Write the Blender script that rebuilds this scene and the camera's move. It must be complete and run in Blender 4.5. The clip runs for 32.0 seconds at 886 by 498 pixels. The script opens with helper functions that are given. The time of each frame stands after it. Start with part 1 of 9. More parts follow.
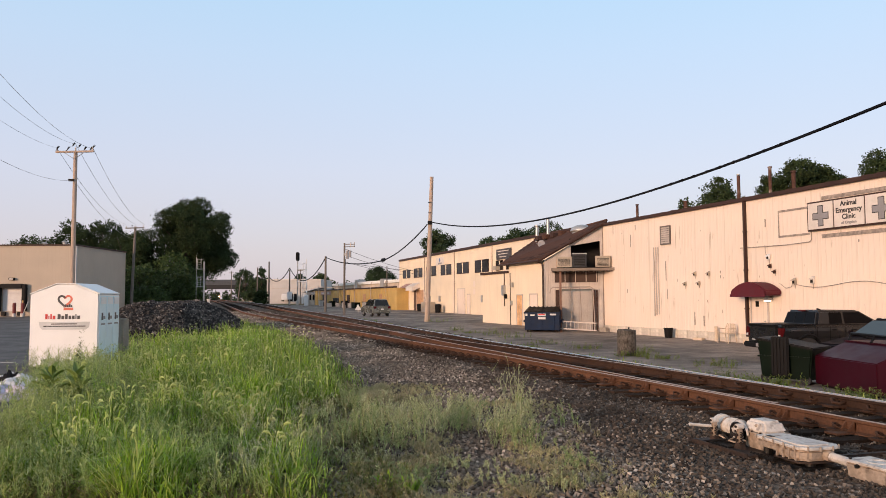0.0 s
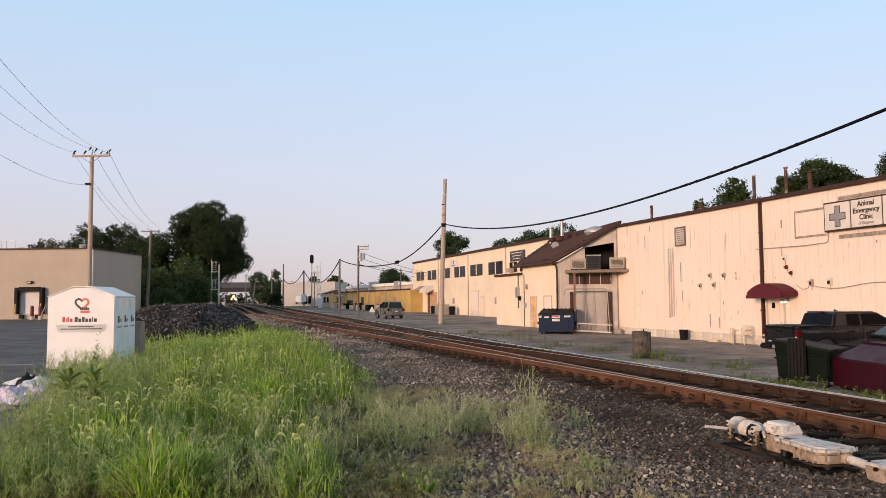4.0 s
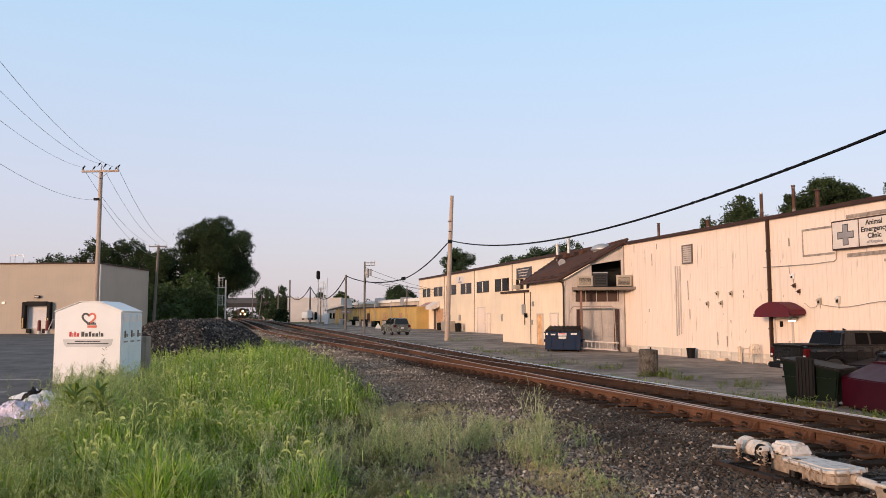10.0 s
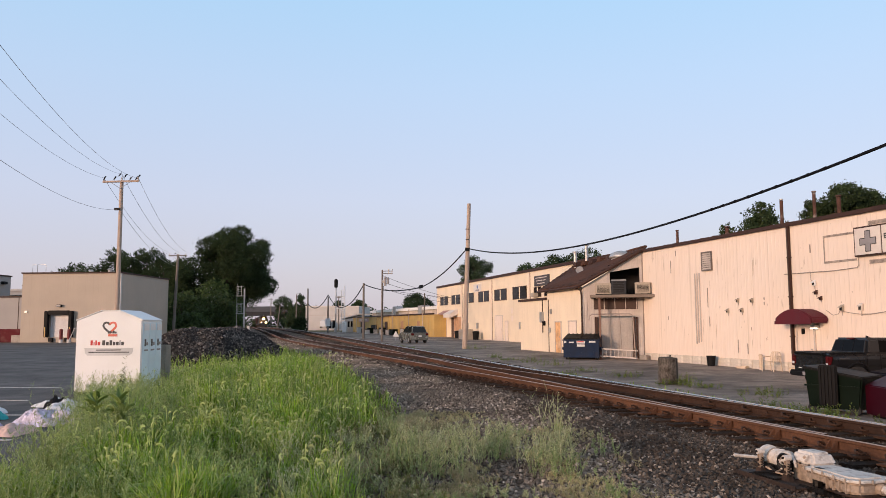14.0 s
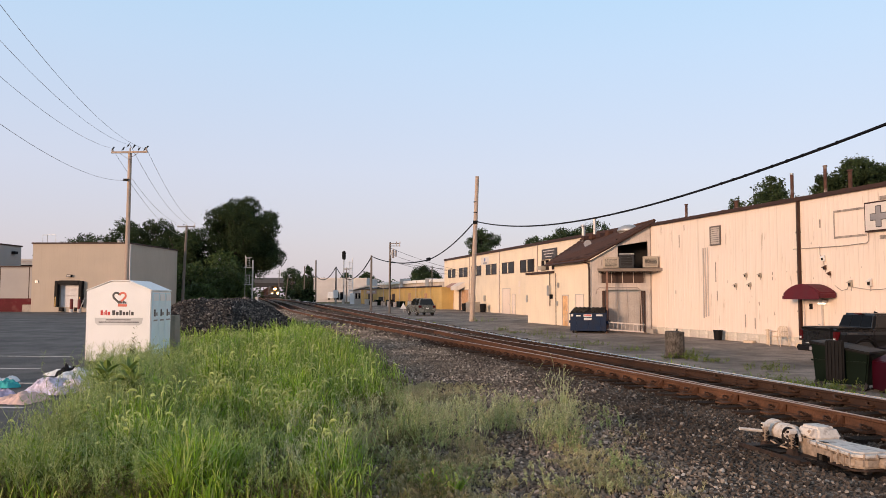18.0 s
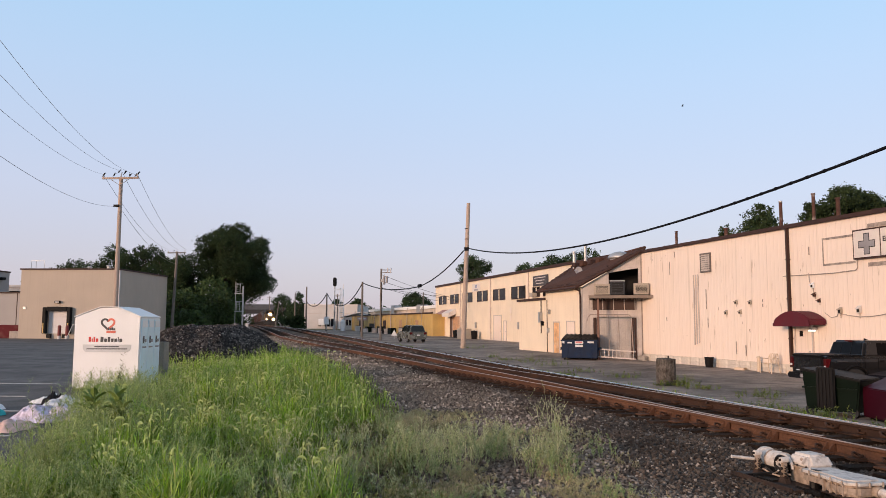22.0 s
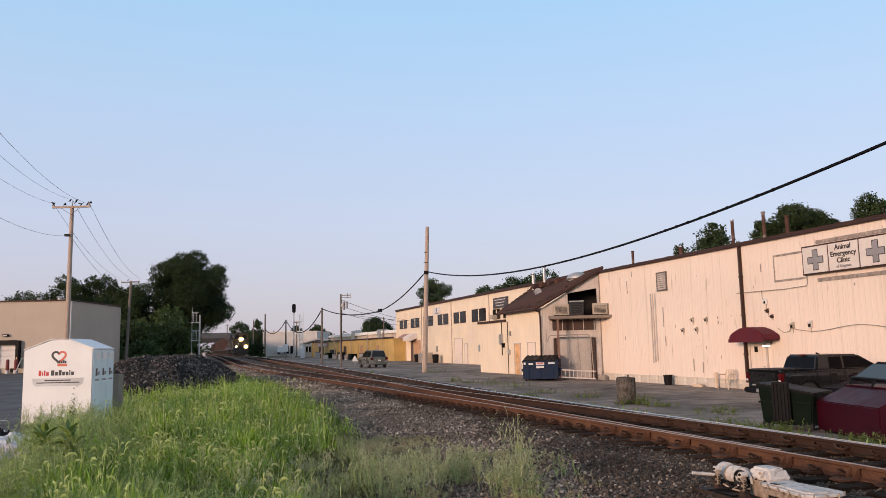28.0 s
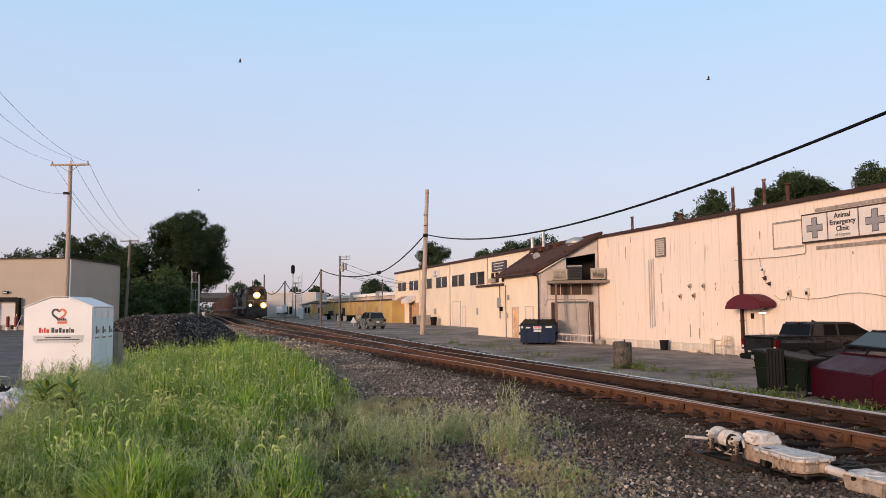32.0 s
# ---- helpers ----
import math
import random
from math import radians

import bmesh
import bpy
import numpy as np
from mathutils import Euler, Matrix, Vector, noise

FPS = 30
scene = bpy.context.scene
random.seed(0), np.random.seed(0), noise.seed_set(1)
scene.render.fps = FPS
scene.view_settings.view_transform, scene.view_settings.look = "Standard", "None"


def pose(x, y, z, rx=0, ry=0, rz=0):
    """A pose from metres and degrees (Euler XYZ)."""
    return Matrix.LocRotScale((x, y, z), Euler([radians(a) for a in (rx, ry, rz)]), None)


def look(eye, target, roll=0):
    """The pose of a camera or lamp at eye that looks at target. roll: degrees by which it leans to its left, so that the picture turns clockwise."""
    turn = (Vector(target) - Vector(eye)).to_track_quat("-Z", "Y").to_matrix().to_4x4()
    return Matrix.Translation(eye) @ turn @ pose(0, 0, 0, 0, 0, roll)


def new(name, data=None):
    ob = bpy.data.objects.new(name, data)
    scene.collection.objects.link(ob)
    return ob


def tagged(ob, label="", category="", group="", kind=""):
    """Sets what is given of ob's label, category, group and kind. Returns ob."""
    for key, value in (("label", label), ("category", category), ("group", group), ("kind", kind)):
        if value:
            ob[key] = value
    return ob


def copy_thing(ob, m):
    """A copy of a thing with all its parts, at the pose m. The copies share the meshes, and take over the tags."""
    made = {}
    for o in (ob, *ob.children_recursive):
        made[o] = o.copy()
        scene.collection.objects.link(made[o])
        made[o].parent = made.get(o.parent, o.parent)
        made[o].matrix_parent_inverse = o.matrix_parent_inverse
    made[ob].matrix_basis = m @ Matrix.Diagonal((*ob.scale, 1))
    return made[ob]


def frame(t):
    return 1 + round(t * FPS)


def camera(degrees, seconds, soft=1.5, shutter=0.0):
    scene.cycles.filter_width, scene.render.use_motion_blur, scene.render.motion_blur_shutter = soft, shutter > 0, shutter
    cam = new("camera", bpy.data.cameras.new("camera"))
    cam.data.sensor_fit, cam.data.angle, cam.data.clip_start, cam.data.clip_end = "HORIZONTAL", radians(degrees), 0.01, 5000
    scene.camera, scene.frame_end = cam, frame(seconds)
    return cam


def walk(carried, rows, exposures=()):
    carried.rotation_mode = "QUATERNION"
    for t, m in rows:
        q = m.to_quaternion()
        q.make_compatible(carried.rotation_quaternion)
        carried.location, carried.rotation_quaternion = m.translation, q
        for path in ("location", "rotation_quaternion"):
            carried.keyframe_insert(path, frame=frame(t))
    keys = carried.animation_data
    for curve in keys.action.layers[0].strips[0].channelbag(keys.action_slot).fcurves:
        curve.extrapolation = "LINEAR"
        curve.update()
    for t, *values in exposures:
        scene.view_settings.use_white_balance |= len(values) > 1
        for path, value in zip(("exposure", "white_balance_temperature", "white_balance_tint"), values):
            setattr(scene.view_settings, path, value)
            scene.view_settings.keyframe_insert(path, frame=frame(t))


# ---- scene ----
cam = camera(60.0, 32.0, soft=0.5)
EYE = (0.0, 0.0, 1.665)
LOOK = [  # seconds, yaw, pitch, roll in degrees
    (0, 0.000, 3.624, -0.300), (0.5, 0.100, 3.693, -0.444), (1, 0.335, 3.698, -0.547), (1.5, 0.578, 3.648, -0.627),
    (2, 0.861, 3.543, -0.641), (2.5, 1.115, 3.504, -0.672), (3, 1.230, 3.537, -0.687), (3.5, 1.173, 3.639, -0.524),
    (5.5, 0.722, 4.127, -0.471), (6, 0.987, 4.062, -0.461), (6.5, 1.083, 3.976, -0.345), (7, 0.979, 3.916, -0.216),
    (7.5, 0.873, 4.009, -0.154), (8, 0.905, 4.184, -0.160), (8.5, 1.052, 4.381, -0.159), (9, 1.266, 4.611, -0.191),
    (9.5, 1.410, 4.816, -0.160), (10, 1.497, 5.031, -0.110), (10.5, 1.580, 5.239, -0.137), (11, 1.648, 5.458, -0.283),
    (11.5, 1.688, 5.651, -0.472), (12, 1.745, 5.773, -0.616), (12.5, 1.865, 5.823, -0.637), (13, 2.069, 5.820, -0.523),
    (13.5, 2.400, 5.780, -0.408), (14, 2.798, 5.632, -0.234), (14.5, 3.051, 5.369, -0.054), (16.5, 2.700, 4.075, 0.578),
    (17, 2.891, 3.894, 0.474), (17.5, 3.183, 3.740, 0.322), (18, 3.379, 3.592, 0.174), (18.5, 3.489, 3.594, 0.046),
    (19, 3.586, 3.760, -0.023), (19.5, 3.662, 4.039, -0.096), (20, 3.713, 4.319, -0.027), (20.5, 3.617, 4.627, 0.079),
    (21, 3.384, 4.994, 0.164), (21.5, 3.046, 5.300, 0.232), (22, 2.729, 5.580, 0.223), (22.5, 2.518, 5.692, 0.174),
    (23, 2.338, 5.750, 0.083), (23.5, 2.145, 5.853, 0.014), (24, 1.793, 6.042, -0.071), (24.5, 1.339, 6.248, -0.272),
    (25, 0.848, 6.462, -0.551), (25.5, 0.330, 6.681, -0.836), (27.5, -0.291, 7.381, -1.185), (28, -0.328, 7.318, -1.186),
    (28.5, -0.372, 7.187, -1.244), (29, -0.415, 6.980, -1.241), (29.5, -0.473, 6.658, -1.162), (30, -0.530, 6.245, -1.044),
    (30.5, -0.562, 5.741, -0.898), (31, -0.548, 5.200, -0.769), (31.5, -0.484, 4.829, -0.602), (32, -0.346, 4.562, -0.420),
]

walk(cam, [(t, pose(*EYE, 90 + p, 0, y) @ pose(0, 0, 0, 0, 0, r)) for t, y, p, r in LOOK], [(0, 0.04, 6980, 10), (9, 0.03, 6960, 10), (13, -0.03, 6620, 10), (14, -0.04, 6660, 10), (19, 0.03, 6980, 10), (21, -0.01, 6760, 10), (22, -0.05, 6600, 10), (24, -0.07, 6600, 10), (28, -0.11, 6560, 10), (30, -0.09, 6600, 10), (32, -0.03, 6700, 10)])

# ---- light ----
SUN_AZ, SUN_EL = radians(222), radians(9)      # compass turn from +y clockwise, height
world = bpy.data.worlds.new("world")
scene.world = world
world.use_nodes = True
wn, wl = world.node_tree.nodes, world.node_tree.links
wn.clear()
sky = wn.new("ShaderNodeTexSky")
sky.sky_type, sky.sun_disc = "NISHITA", False
sky.sun_elevation, sky.sun_rotation = SUN_EL, SUN_AZ
sky.air_density, sky.dust_density, sky.ozone_density = 1.0, 1.5, 2.0
geo_w = wn.new("ShaderNodeTexCoord")
sep_w = wn.new("ShaderNodeSeparateXYZ")
wl.new(geo_w.outputs["Generated"], sep_w.inputs[0])
ramp_w = wn.new("ShaderNodeValToRGB")
els = ramp_w.color_ramp.elements
els[0].position, els[0].color = 0.0, (0.60, 0.545, 0.655, 1)
els[1].position, els[1].color = 1.0, (0.34, 0.40, 0.48, 1)
for pos, col in ((0.06, (0.62, 0.575, 0.70, 1)), (0.16, (0.62, 0.655, 0.84, 1)), (0.30, (0.54, 0.70, 0.95, 1)), (0.42, (0.45, 0.71, 1.0, 1)), (0.60, (0.42, 0.52, 0.66, 1))):
    e = els.new(pos)
    e.color = col
wl.new(sep_w.outputs["Z"], ramp_w.inputs[0])
bg_a, bg_b, add_w, out_w = wn.new("ShaderNodeBackground"), wn.new("ShaderNodeBackground"), wn.new("ShaderNodeAddShader"), wn.new("ShaderNodeOutputWorld")
wl.new(sky.outputs[0], bg_a.inputs[0])
bg_a.inputs[1].default_value = 0.05
wl.new(ramp_w.outputs[0], bg_b.inputs[0])
bg_b.inputs[1].default_value = 0.88
wl.new(bg_a.outputs[0], add_w.inputs[0])
wl.new(bg_b.outputs[0], add_w.inputs[1])
wl.new(add_w.outputs[0], out_w.inputs[0])
sun = new("sun", bpy.data.lights.new("sun", "SUN"))
sun.data.energy, sun.data.angle, sun.data.color = 3.15, radians(12), (1.0, 0.66, 0.47)
sun.matrix_world = look((math.sin(SUN_AZ) * 50, math.cos(SUN_AZ) * 50, math.tan(SUN_EL) * 50), (0, 0, 0))


# ---- materials ----
def node_mat(name):
    m = bpy.data.materials.new(name)
    m.use_nodes = True
    nt = m.node_tree
    return m, nt, nt.nodes, nt.links, nt.nodes["Principled BSDF"]


def surf(name, col, rough=0.7, metal=0.0, grain=30.0, var=0.25, blot=1.2, blot_var=0.25, stain=None, stain_amt=0.0, bump=0.15, streak=False, rand=0.0, stretch=(1, 1, 1), spec=0.5, world=False, stain_scale=1.7):
    """Paint, plaster, wood, metal: a base colour with grain, blotches, stains and fine relief."""
    m, nt, n, l, b = node_mat(name)
    tc = n.new("ShaderNodeTexCoord")
    mp = n.new("ShaderNodeMapping")
    mp.inputs["Scale"].default_value = stretch
    where = n.new("ShaderNodeNewGeometry").outputs["Position"] if world else tc.outputs["Object"]
    l.new(where, mp.inputs[0])
    fine, big = n.new("ShaderNodeTexNoise"), n.new("ShaderNodeTexNoise")
    fine.inputs["Scale"].default_value, fine.inputs["Detail"].default_value = grain, 4
    big.inputs["Scale"].default_value, big.inputs["Detail"].default_value = blot, 5
    l.new(mp.outputs[0], fine.inputs["Vector"])
    l.new(mp.outputs[0], big.inputs["Vector"])
    def scaled(src, lo, hi):
        r = n.new("ShaderNodeMapRange")
        r.inputs[1].default_value, r.inputs[2].default_value = 0.25, 0.75
        r.inputs[3].default_value, r.inputs[4].default_value = lo, hi
        l.new(src, r.inputs[0])
        return r.outputs[0]
    def mult(a, f):
        x = n.new("ShaderNodeVectorMath")
        x.operation = "SCALE"
        l.new(a, x.inputs[0])
        l.new(f, x.inputs[3])
        return x.outputs[0]
    rgb = n.new("ShaderNodeRGB")
    rgb.outputs[0].default_value = (*col, 1)
    c = mult(rgb.outputs[0], scaled(fine.outputs[0], 1 - var, 1 + var))
    c = mult(c, scaled(big.outputs[0], 1 - blot_var, 1 + blot_var))
    if rand:
        oi = n.new("ShaderNodeObjectInfo")
        r = n.new("ShaderNodeMapRange")
        r.inputs[3].default_value, r.inputs[4].default_value = 1 - rand, 1 + rand
        l.new(oi.outputs["Random"], r.inputs[0])
        c = mult(c, r.outputs[0])
    if stain:
        st = n.new("ShaderNodeTexNoise")
        st.inputs["Scale"].default_value, st.inputs["Detail"].default_value = (2.0 if streak else stain_scale), 6
        ms = n.new("ShaderNodeMapping")
        ms.inputs["Scale"].default_value = (4.5, 4.5, 0.13) if streak else (1, 1, 1)
        l.new(where, ms.inputs[0])
        l.new(ms.outputs[0], st.inputs["Vector"])
        mr = n.new("ShaderNodeMapRange")
        mr.inputs[1].default_value, mr.inputs[2].default_value, mr.inputs[4].default_value = 0.54, 0.80, stain_amt
        l.new(st.outputs[0], mr.inputs[0])
        mx = n.new("ShaderNodeMixRGB")
        l.new(mr.outputs[0], mx.inputs[0])
        l.new(c, mx.inputs[1])
        mx.inputs[2].default_value = (*stain, 1)
        c = mx.outputs[0]
    l.new(c, b.inputs["Base Color"])
    b.inputs["Metallic"].default_value = metal
    b.inputs["Specular IOR Level"].default_value = spec
    l.new(scaled(big.outputs[0], max(0.02, rough - 0.12), min(1, rough + 0.1)), b.inputs["Roughness"])
    if bump:
        bp = n.new("ShaderNodeBump")
        bp.inputs["Strength"].default_value, bp.inputs["Distance"].default_value = bump, 0.02
        l.new(fine.outputs[0], bp.inputs["Height"])
        l.new(bp.outputs[0], b.inputs["Normal"])
    return m


def glow(name, col, power):
    m, nt, n, l, b = node_mat(name)
    b.inputs["Base Color"].default_value = (*col, 1)
    b.inputs["Emission Color"].default_value = (*col, 1)
    b.inputs["Emission Strength"].default_value = power
    return m


def islands(name, cols, rough=0.8, translucent=0.0, blot=0.3, spec=0.3, grain=0.0):
    """Leaves, blades and stones: each loose piece takes its own colour out of cols."""
    m, nt, n, l, b = node_mat(name)
    g = n.new("ShaderNodeNewGeometry")
    r = n.new("ShaderNodeValToRGB")
    e = r.color_ramp.elements
    e[0].color, e[1].color = (*cols[0], 1), (*cols[-1], 1)
    for i, c in enumerate(cols[1:-1]):
        x = e.new((i + 1) / (len(cols) - 1))
        x.color = (*c, 1)
    l.new(g.outputs["Random Per Island"], r.inputs[0])
    tc = n.new("ShaderNodeTexCoord")
    nz = n.new("ShaderNodeTexNoise")
    nz.inputs["Scale"].default_value = blot
    l.new(tc.outputs["Object"], nz.inputs["Vector"])
    mr = n.new("ShaderNodeMapRange")
    mr.inputs[1].default_value, mr.inputs[2].default_value, mr.inputs[3].default_value, mr.inputs[4].default_value = 0.3, 0.7, 0.65, 1.35
    l.new(nz.outputs[0], mr.inputs[0])
    x = n.new("ShaderNodeVectorMath")
    x.operation = "SCALE"
    l.new(r.outputs[0], x.inputs[0])
    l.new(mr.outputs[0], x.inputs[3])
    l.new(x.outputs[0], b.inputs["Base Color"])
    b.inputs["Roughness"].default_value = rough
    b.inputs["Specular IOR Level"].default_value = spec
    if translucent:
        t = n.new("ShaderNodeBsdfTranslucent")
        l.new(x.outputs[0], t.inputs[0])
        mx = n.new("ShaderNodeMixShader")
        mx.inputs[0].default_value = translucent
        l.new(b.outputs[0], mx.inputs[1])
        l.new(t.outputs[0], mx.inputs[2])
        l.new(mx.outputs[0], n["Material Output"].inputs[0])
    return m


def ground_mat(name, cols, scale, rough=0.9, bump=0.4, big=0.15, vor=0.0, spec=0.1):
    m, nt, n, l, b = node_mat(name)
    tc = n.new("ShaderNodeTexCoord")
    f, g = n.new("ShaderNodeTexNoise"), n.new("ShaderNodeTexNoise")
    f.inputs["Scale"].default_value, f.inputs["Detail"].default_value = scale, 6
    g.inputs["Scale"].default_value, g.inputs["Detail"].default_value = big, 6
    for x in (f, g):
        l.new(tc.outputs["Object"], x.inputs["Vector"])
    r = n.new("ShaderNodeValToRGB")
    e = r.color_ramp.elements
    e[0].position, e[1].position = 0.3, 0.72
    e[0].color, e[1].color = (*cols[0], 1), (*cols[-1], 1)
    for i, c in enumerate(cols[1:-1]):
        k = e.new(0.3 + 0.42 * (i + 1) / (len(cols) - 1))
        k.color = (*c, 1)
    height = f.outputs[0]
    if vor:
        v = n.new("ShaderNodeTexVoronoi")
        v.inputs["Scale"].default_value = vor
        l.new(tc.outputs["Object"], v.inputs["Vector"])
        sepc = n.new("ShaderNodeSeparateColor")
        l.new(v.outputs["Color"], sepc.inputs[0])
        mm = n.new("ShaderNodeMath")
        mm.operation = "MULTIPLY_ADD"
        mm.inputs[1].default_value, mm.inputs[2].default_value = 0.5, 0.25
        l.new(sepc.outputs[0], mm.inputs[0])
        l.new(mm.outputs[0], r.inputs[0])
        height = v.outputs["Distance"]
    else:
        l.new(f.outputs[0], r.inputs[0])
    mr = n.new("ShaderNodeMapRange")
    mr.inputs[1].default_value, mr.inputs[2].default_value, mr.inputs[3].default_value, mr.inputs[4].default_value = 0.3, 0.7, 0.6, 1.4
    l.new(g.outputs[0], mr.inputs[0])
    x = n.new("ShaderNodeVectorMath")
    x.operation = "SCALE"
    l.new(r.outputs[0], x.inputs[0])
    l.new(mr.outputs[0], x.inputs[3])
    mid = n.new("ShaderNodeTexNoise")
    mid.inputs["Scale"].default_value, mid.inputs["Detail"].default_value, mid.inputs["Distortion"].default_value = 1.1, 8, 0.8
    l.new(tc.outputs["Object"], mid.inputs["Vector"])
    mr2 = n.new("ShaderNodeMapRange")
    mr2.inputs[1].default_value, mr2.inputs[2].default_value, mr2.inputs[3].default_value, mr2.inputs[4].default_value = 0.35, 0.65, 0.72, 1.28
    l.new(mid.outputs[0], mr2.inputs[0])
    x2 = n.new("ShaderNodeVectorMath")
    x2.operation = "SCALE"
    l.new(x.outputs[0], x2.inputs[0])
    l.new(mr2.outputs[0], x2.inputs[3])
    l.new(x2.outputs[0], b.inputs["Base Color"])
    b.inputs["Roughness"].default_value, b.inputs["Specular IOR Level"].default_value = rough, spec
    bp = n.new("ShaderNodeBump")
    bp.inputs["Strength"].default_value, bp.inputs["Distance"].default_value = bump, 0.03
    l.new(height, bp.inputs["Height"])
    l.new(bp.outputs[0], b.inputs["Normal"])
    return m
def glass_mat(name, col=(0.02, 0.025, 0.03)):
    m, nt, n, l, b = node_mat(name)
    b.inputs["Base Color"].default_value = (*col, 1)
    b.inputs["Roughness"].default_value = 0.08
    b.inputs["Specular IOR Level"].default_value = 0.35
    return m


def siding_mat(name, col):
    """Old painted sheet siding: broad fading, thin runs of dirt down the ribs, small rust chips."""
    m, nt, n, l, b = node_mat(name)
    pos = n.new("ShaderNodeNewGeometry").outputs["Position"]
    def layer(scale, stretch, lo, hi, top, detail=5):
        mp, t, r = n.new("ShaderNodeMapping"), n.new("ShaderNodeTexNoise"), n.new("ShaderNodeMapRange")
        mp.inputs["Scale"].default_value = stretch
        t.inputs["Scale"].default_value, t.inputs["Detail"].default_value = scale, detail
        r.inputs[1].default_value, r.inputs[2].default_value, r.inputs[4].default_value = lo, hi, top
        l.new(pos, mp.inputs[0])
        l.new(mp.outputs[0], t.inputs["Vector"])
        l.new(t.outputs[0], r.inputs[0])
        return r.outputs[0]
    def over(base, f, c):
        x = n.new("ShaderNodeMixRGB")
        l.new(f, x.inputs[0])
        if isinstance(base, tuple):
            x.inputs[1].default_value = (*base, 1)
        else:
            l.new(base, x.inputs[1])
        x.inputs[2].default_value = (*c, 1)
        return x.outputs[0]
    c = over(col, layer(0.22, (1, 1, 1), 0.4, 0.7, 0.5), (col[0] * 0.98, col[1] * 0.91, col[2] * 0.84))
    c = over(c, layer(1.0, (0.5, 0.5, 0.25), 0.5, 0.75, 0.3), (0.70, 0.62, 0.52))
    c = over(c, layer(1.0, (8, 8, 0.16), 0.55, 0.75, 0.5), (0.50, 0.42, 0.33))
    c = over(c, layer(1.0, (5, 5, 0.5), 0.66, 0.70, 0.6), (0.40, 0.30, 0.21))
    c = over(c, layer(1.0, (6, 6, 2.2), 0.715, 0.735, 0.75), (0.20, 0.13, 0.09))
    l.new(c, b.inputs["Base Color"])
    b.inputs["Roughness"].default_value = 0.62
    b.inputs["Specular IOR Level"].default_value = 0.3
    bp = n.new("ShaderNodeBump")
    bp.inputs["Strength"].default_value, bp.inputs["Distance"].default_value = 0.12, 0.02
    l.new(layer(6, (1, 1, 0.3), 0.3, 0.7, 1.0), bp.inputs["Height"])
    l.new(bp.outputs[0], b.inputs["Normal"])
    return m


CREAM = siding_mat("cream_siding", (0.80, 0.68, 0.59))
CREAM_B = surf("cream_render", (0.80, 0.675, 0.52), 0.7, world=True, grain=18, var=0.05, blot=0.5, blot_var=0.08, stain=(0.45, 0.35, 0.25), stain_amt=0.35, bump=0.08, streak=True)
GREY_SIDE = surf("weathered_siding", (0.52, 0.46, 0.42), 0.75, grain=20, var=0.1, blot=1.0, blot_var=0.2, stain=(0.2, 0.16, 0.14), stain_amt=0.6, streak=True)
TRIM = surf("dark_brown_trim", (0.05, 0.026, 0.02), 0.6, spec=0.25, grain=25, var=0.2)
ROOF = surf("brown_shingle", (0.085, 0.042, 0.030), 0.9, spec=0.1, grain=14, var=0.3, blot=1.0, stain=(0.05, 0.05, 0.05), stain_amt=0.5, bump=0.4)
TAN = surf("tan_render", (0.445, 0.375, 0.305), 0.85, grain=40, var=0.06, blot=0.4, blot_var=0.08, stain=(0.3, 0.24, 0.2), stain_amt=0.3, streak=True)
# Grey walls, and the dock building's end wall with its shade coloured in.
TAN_GREY = surf("grey_and_shaded_render", (0.36, 0.34, 0.33), 0.85, grain=40, var=0.06, blot=0.4, blot_var=0.1)
YELLOW = surf("yellow_siding", (0.56, 0.375, 0.13), 0.7, grain=10, var=0.08, blot=0.6, blot_var=0.15, stain=(0.4, 0.26, 0.1), stain_amt=0.5, streak=True)
WHITE_W = surf("off_white_wall", (0.55, 0.52, 0.5), 0.8, grain=10, var=0.06, blot=0.3, blot_var=0.12)
WHITE = surf("white_paint", (0.80, 0.80, 0.80), 0.45, grain=40, var=0.03, blot=1.5, blot_var=0.05, bump=0.02)
BLACK = surf("black_paint", (0.007, 0.007, 0.008), 0.6, spec=0.15, grain=40, var=0.2)
DARK = surf("dark_void", (0.012, 0.011, 0.011), 0.9, var=0.1)
GLASS = surf("dark_window_glass", (0.016, 0.014, 0.013), 0.15, grain=3, var=0.3, blot=1, blot_var=0.3, bump=0, spec=0.14)
WOODP = surf("weathered_pole_wood", (0.42, 0.325, 0.265), 0.85, grain=25, var=0.25, blot=2, blot_var=0.2, stain=(0.2, 0.14, 0.11), stain_amt=0.5, bump=0.5, stretch=(6, 6, 0.5))
WOODG = surf("grey_pole_wood", (0.15, 0.128, 0.112), 0.85, grain=25, var=0.25, blot=2, bump=0.4, stretch=(6, 6, 0.5))
CABLE = surf("black_cable", (0.006, 0.006, 0.008), 0.6, spec=0.1, var=0.1, bump=0)
RUST = surf("rusty_rail_steel", (0.115, 0.056, 0.034), 0.85, metal=0.0, spec=0.15, grain=35, var=0.3, blot=1.5, blot_var=0.3, stain=(0.05, 0.027, 0.018), stain_amt=0.7, bump=0.3)
RAILTOP = surf("worn_rail_head", (0.55, 0.52, 0.50), 0.28, metal=0.9, grain=60, var=0.1, blot=3, blot_var=0.15, bump=0.02)
TIE = surf("creosote_tie_wood", (0.036, 0.023, 0.0165), 0.9, spec=0.1, grain=30, var=0.35, blot=2, blot_var=0.3, stain=(0.13, 0.085, 0.062), stain_amt=0.6, bump=0.6, stretch=(8, 1, 1), rand=0.45)
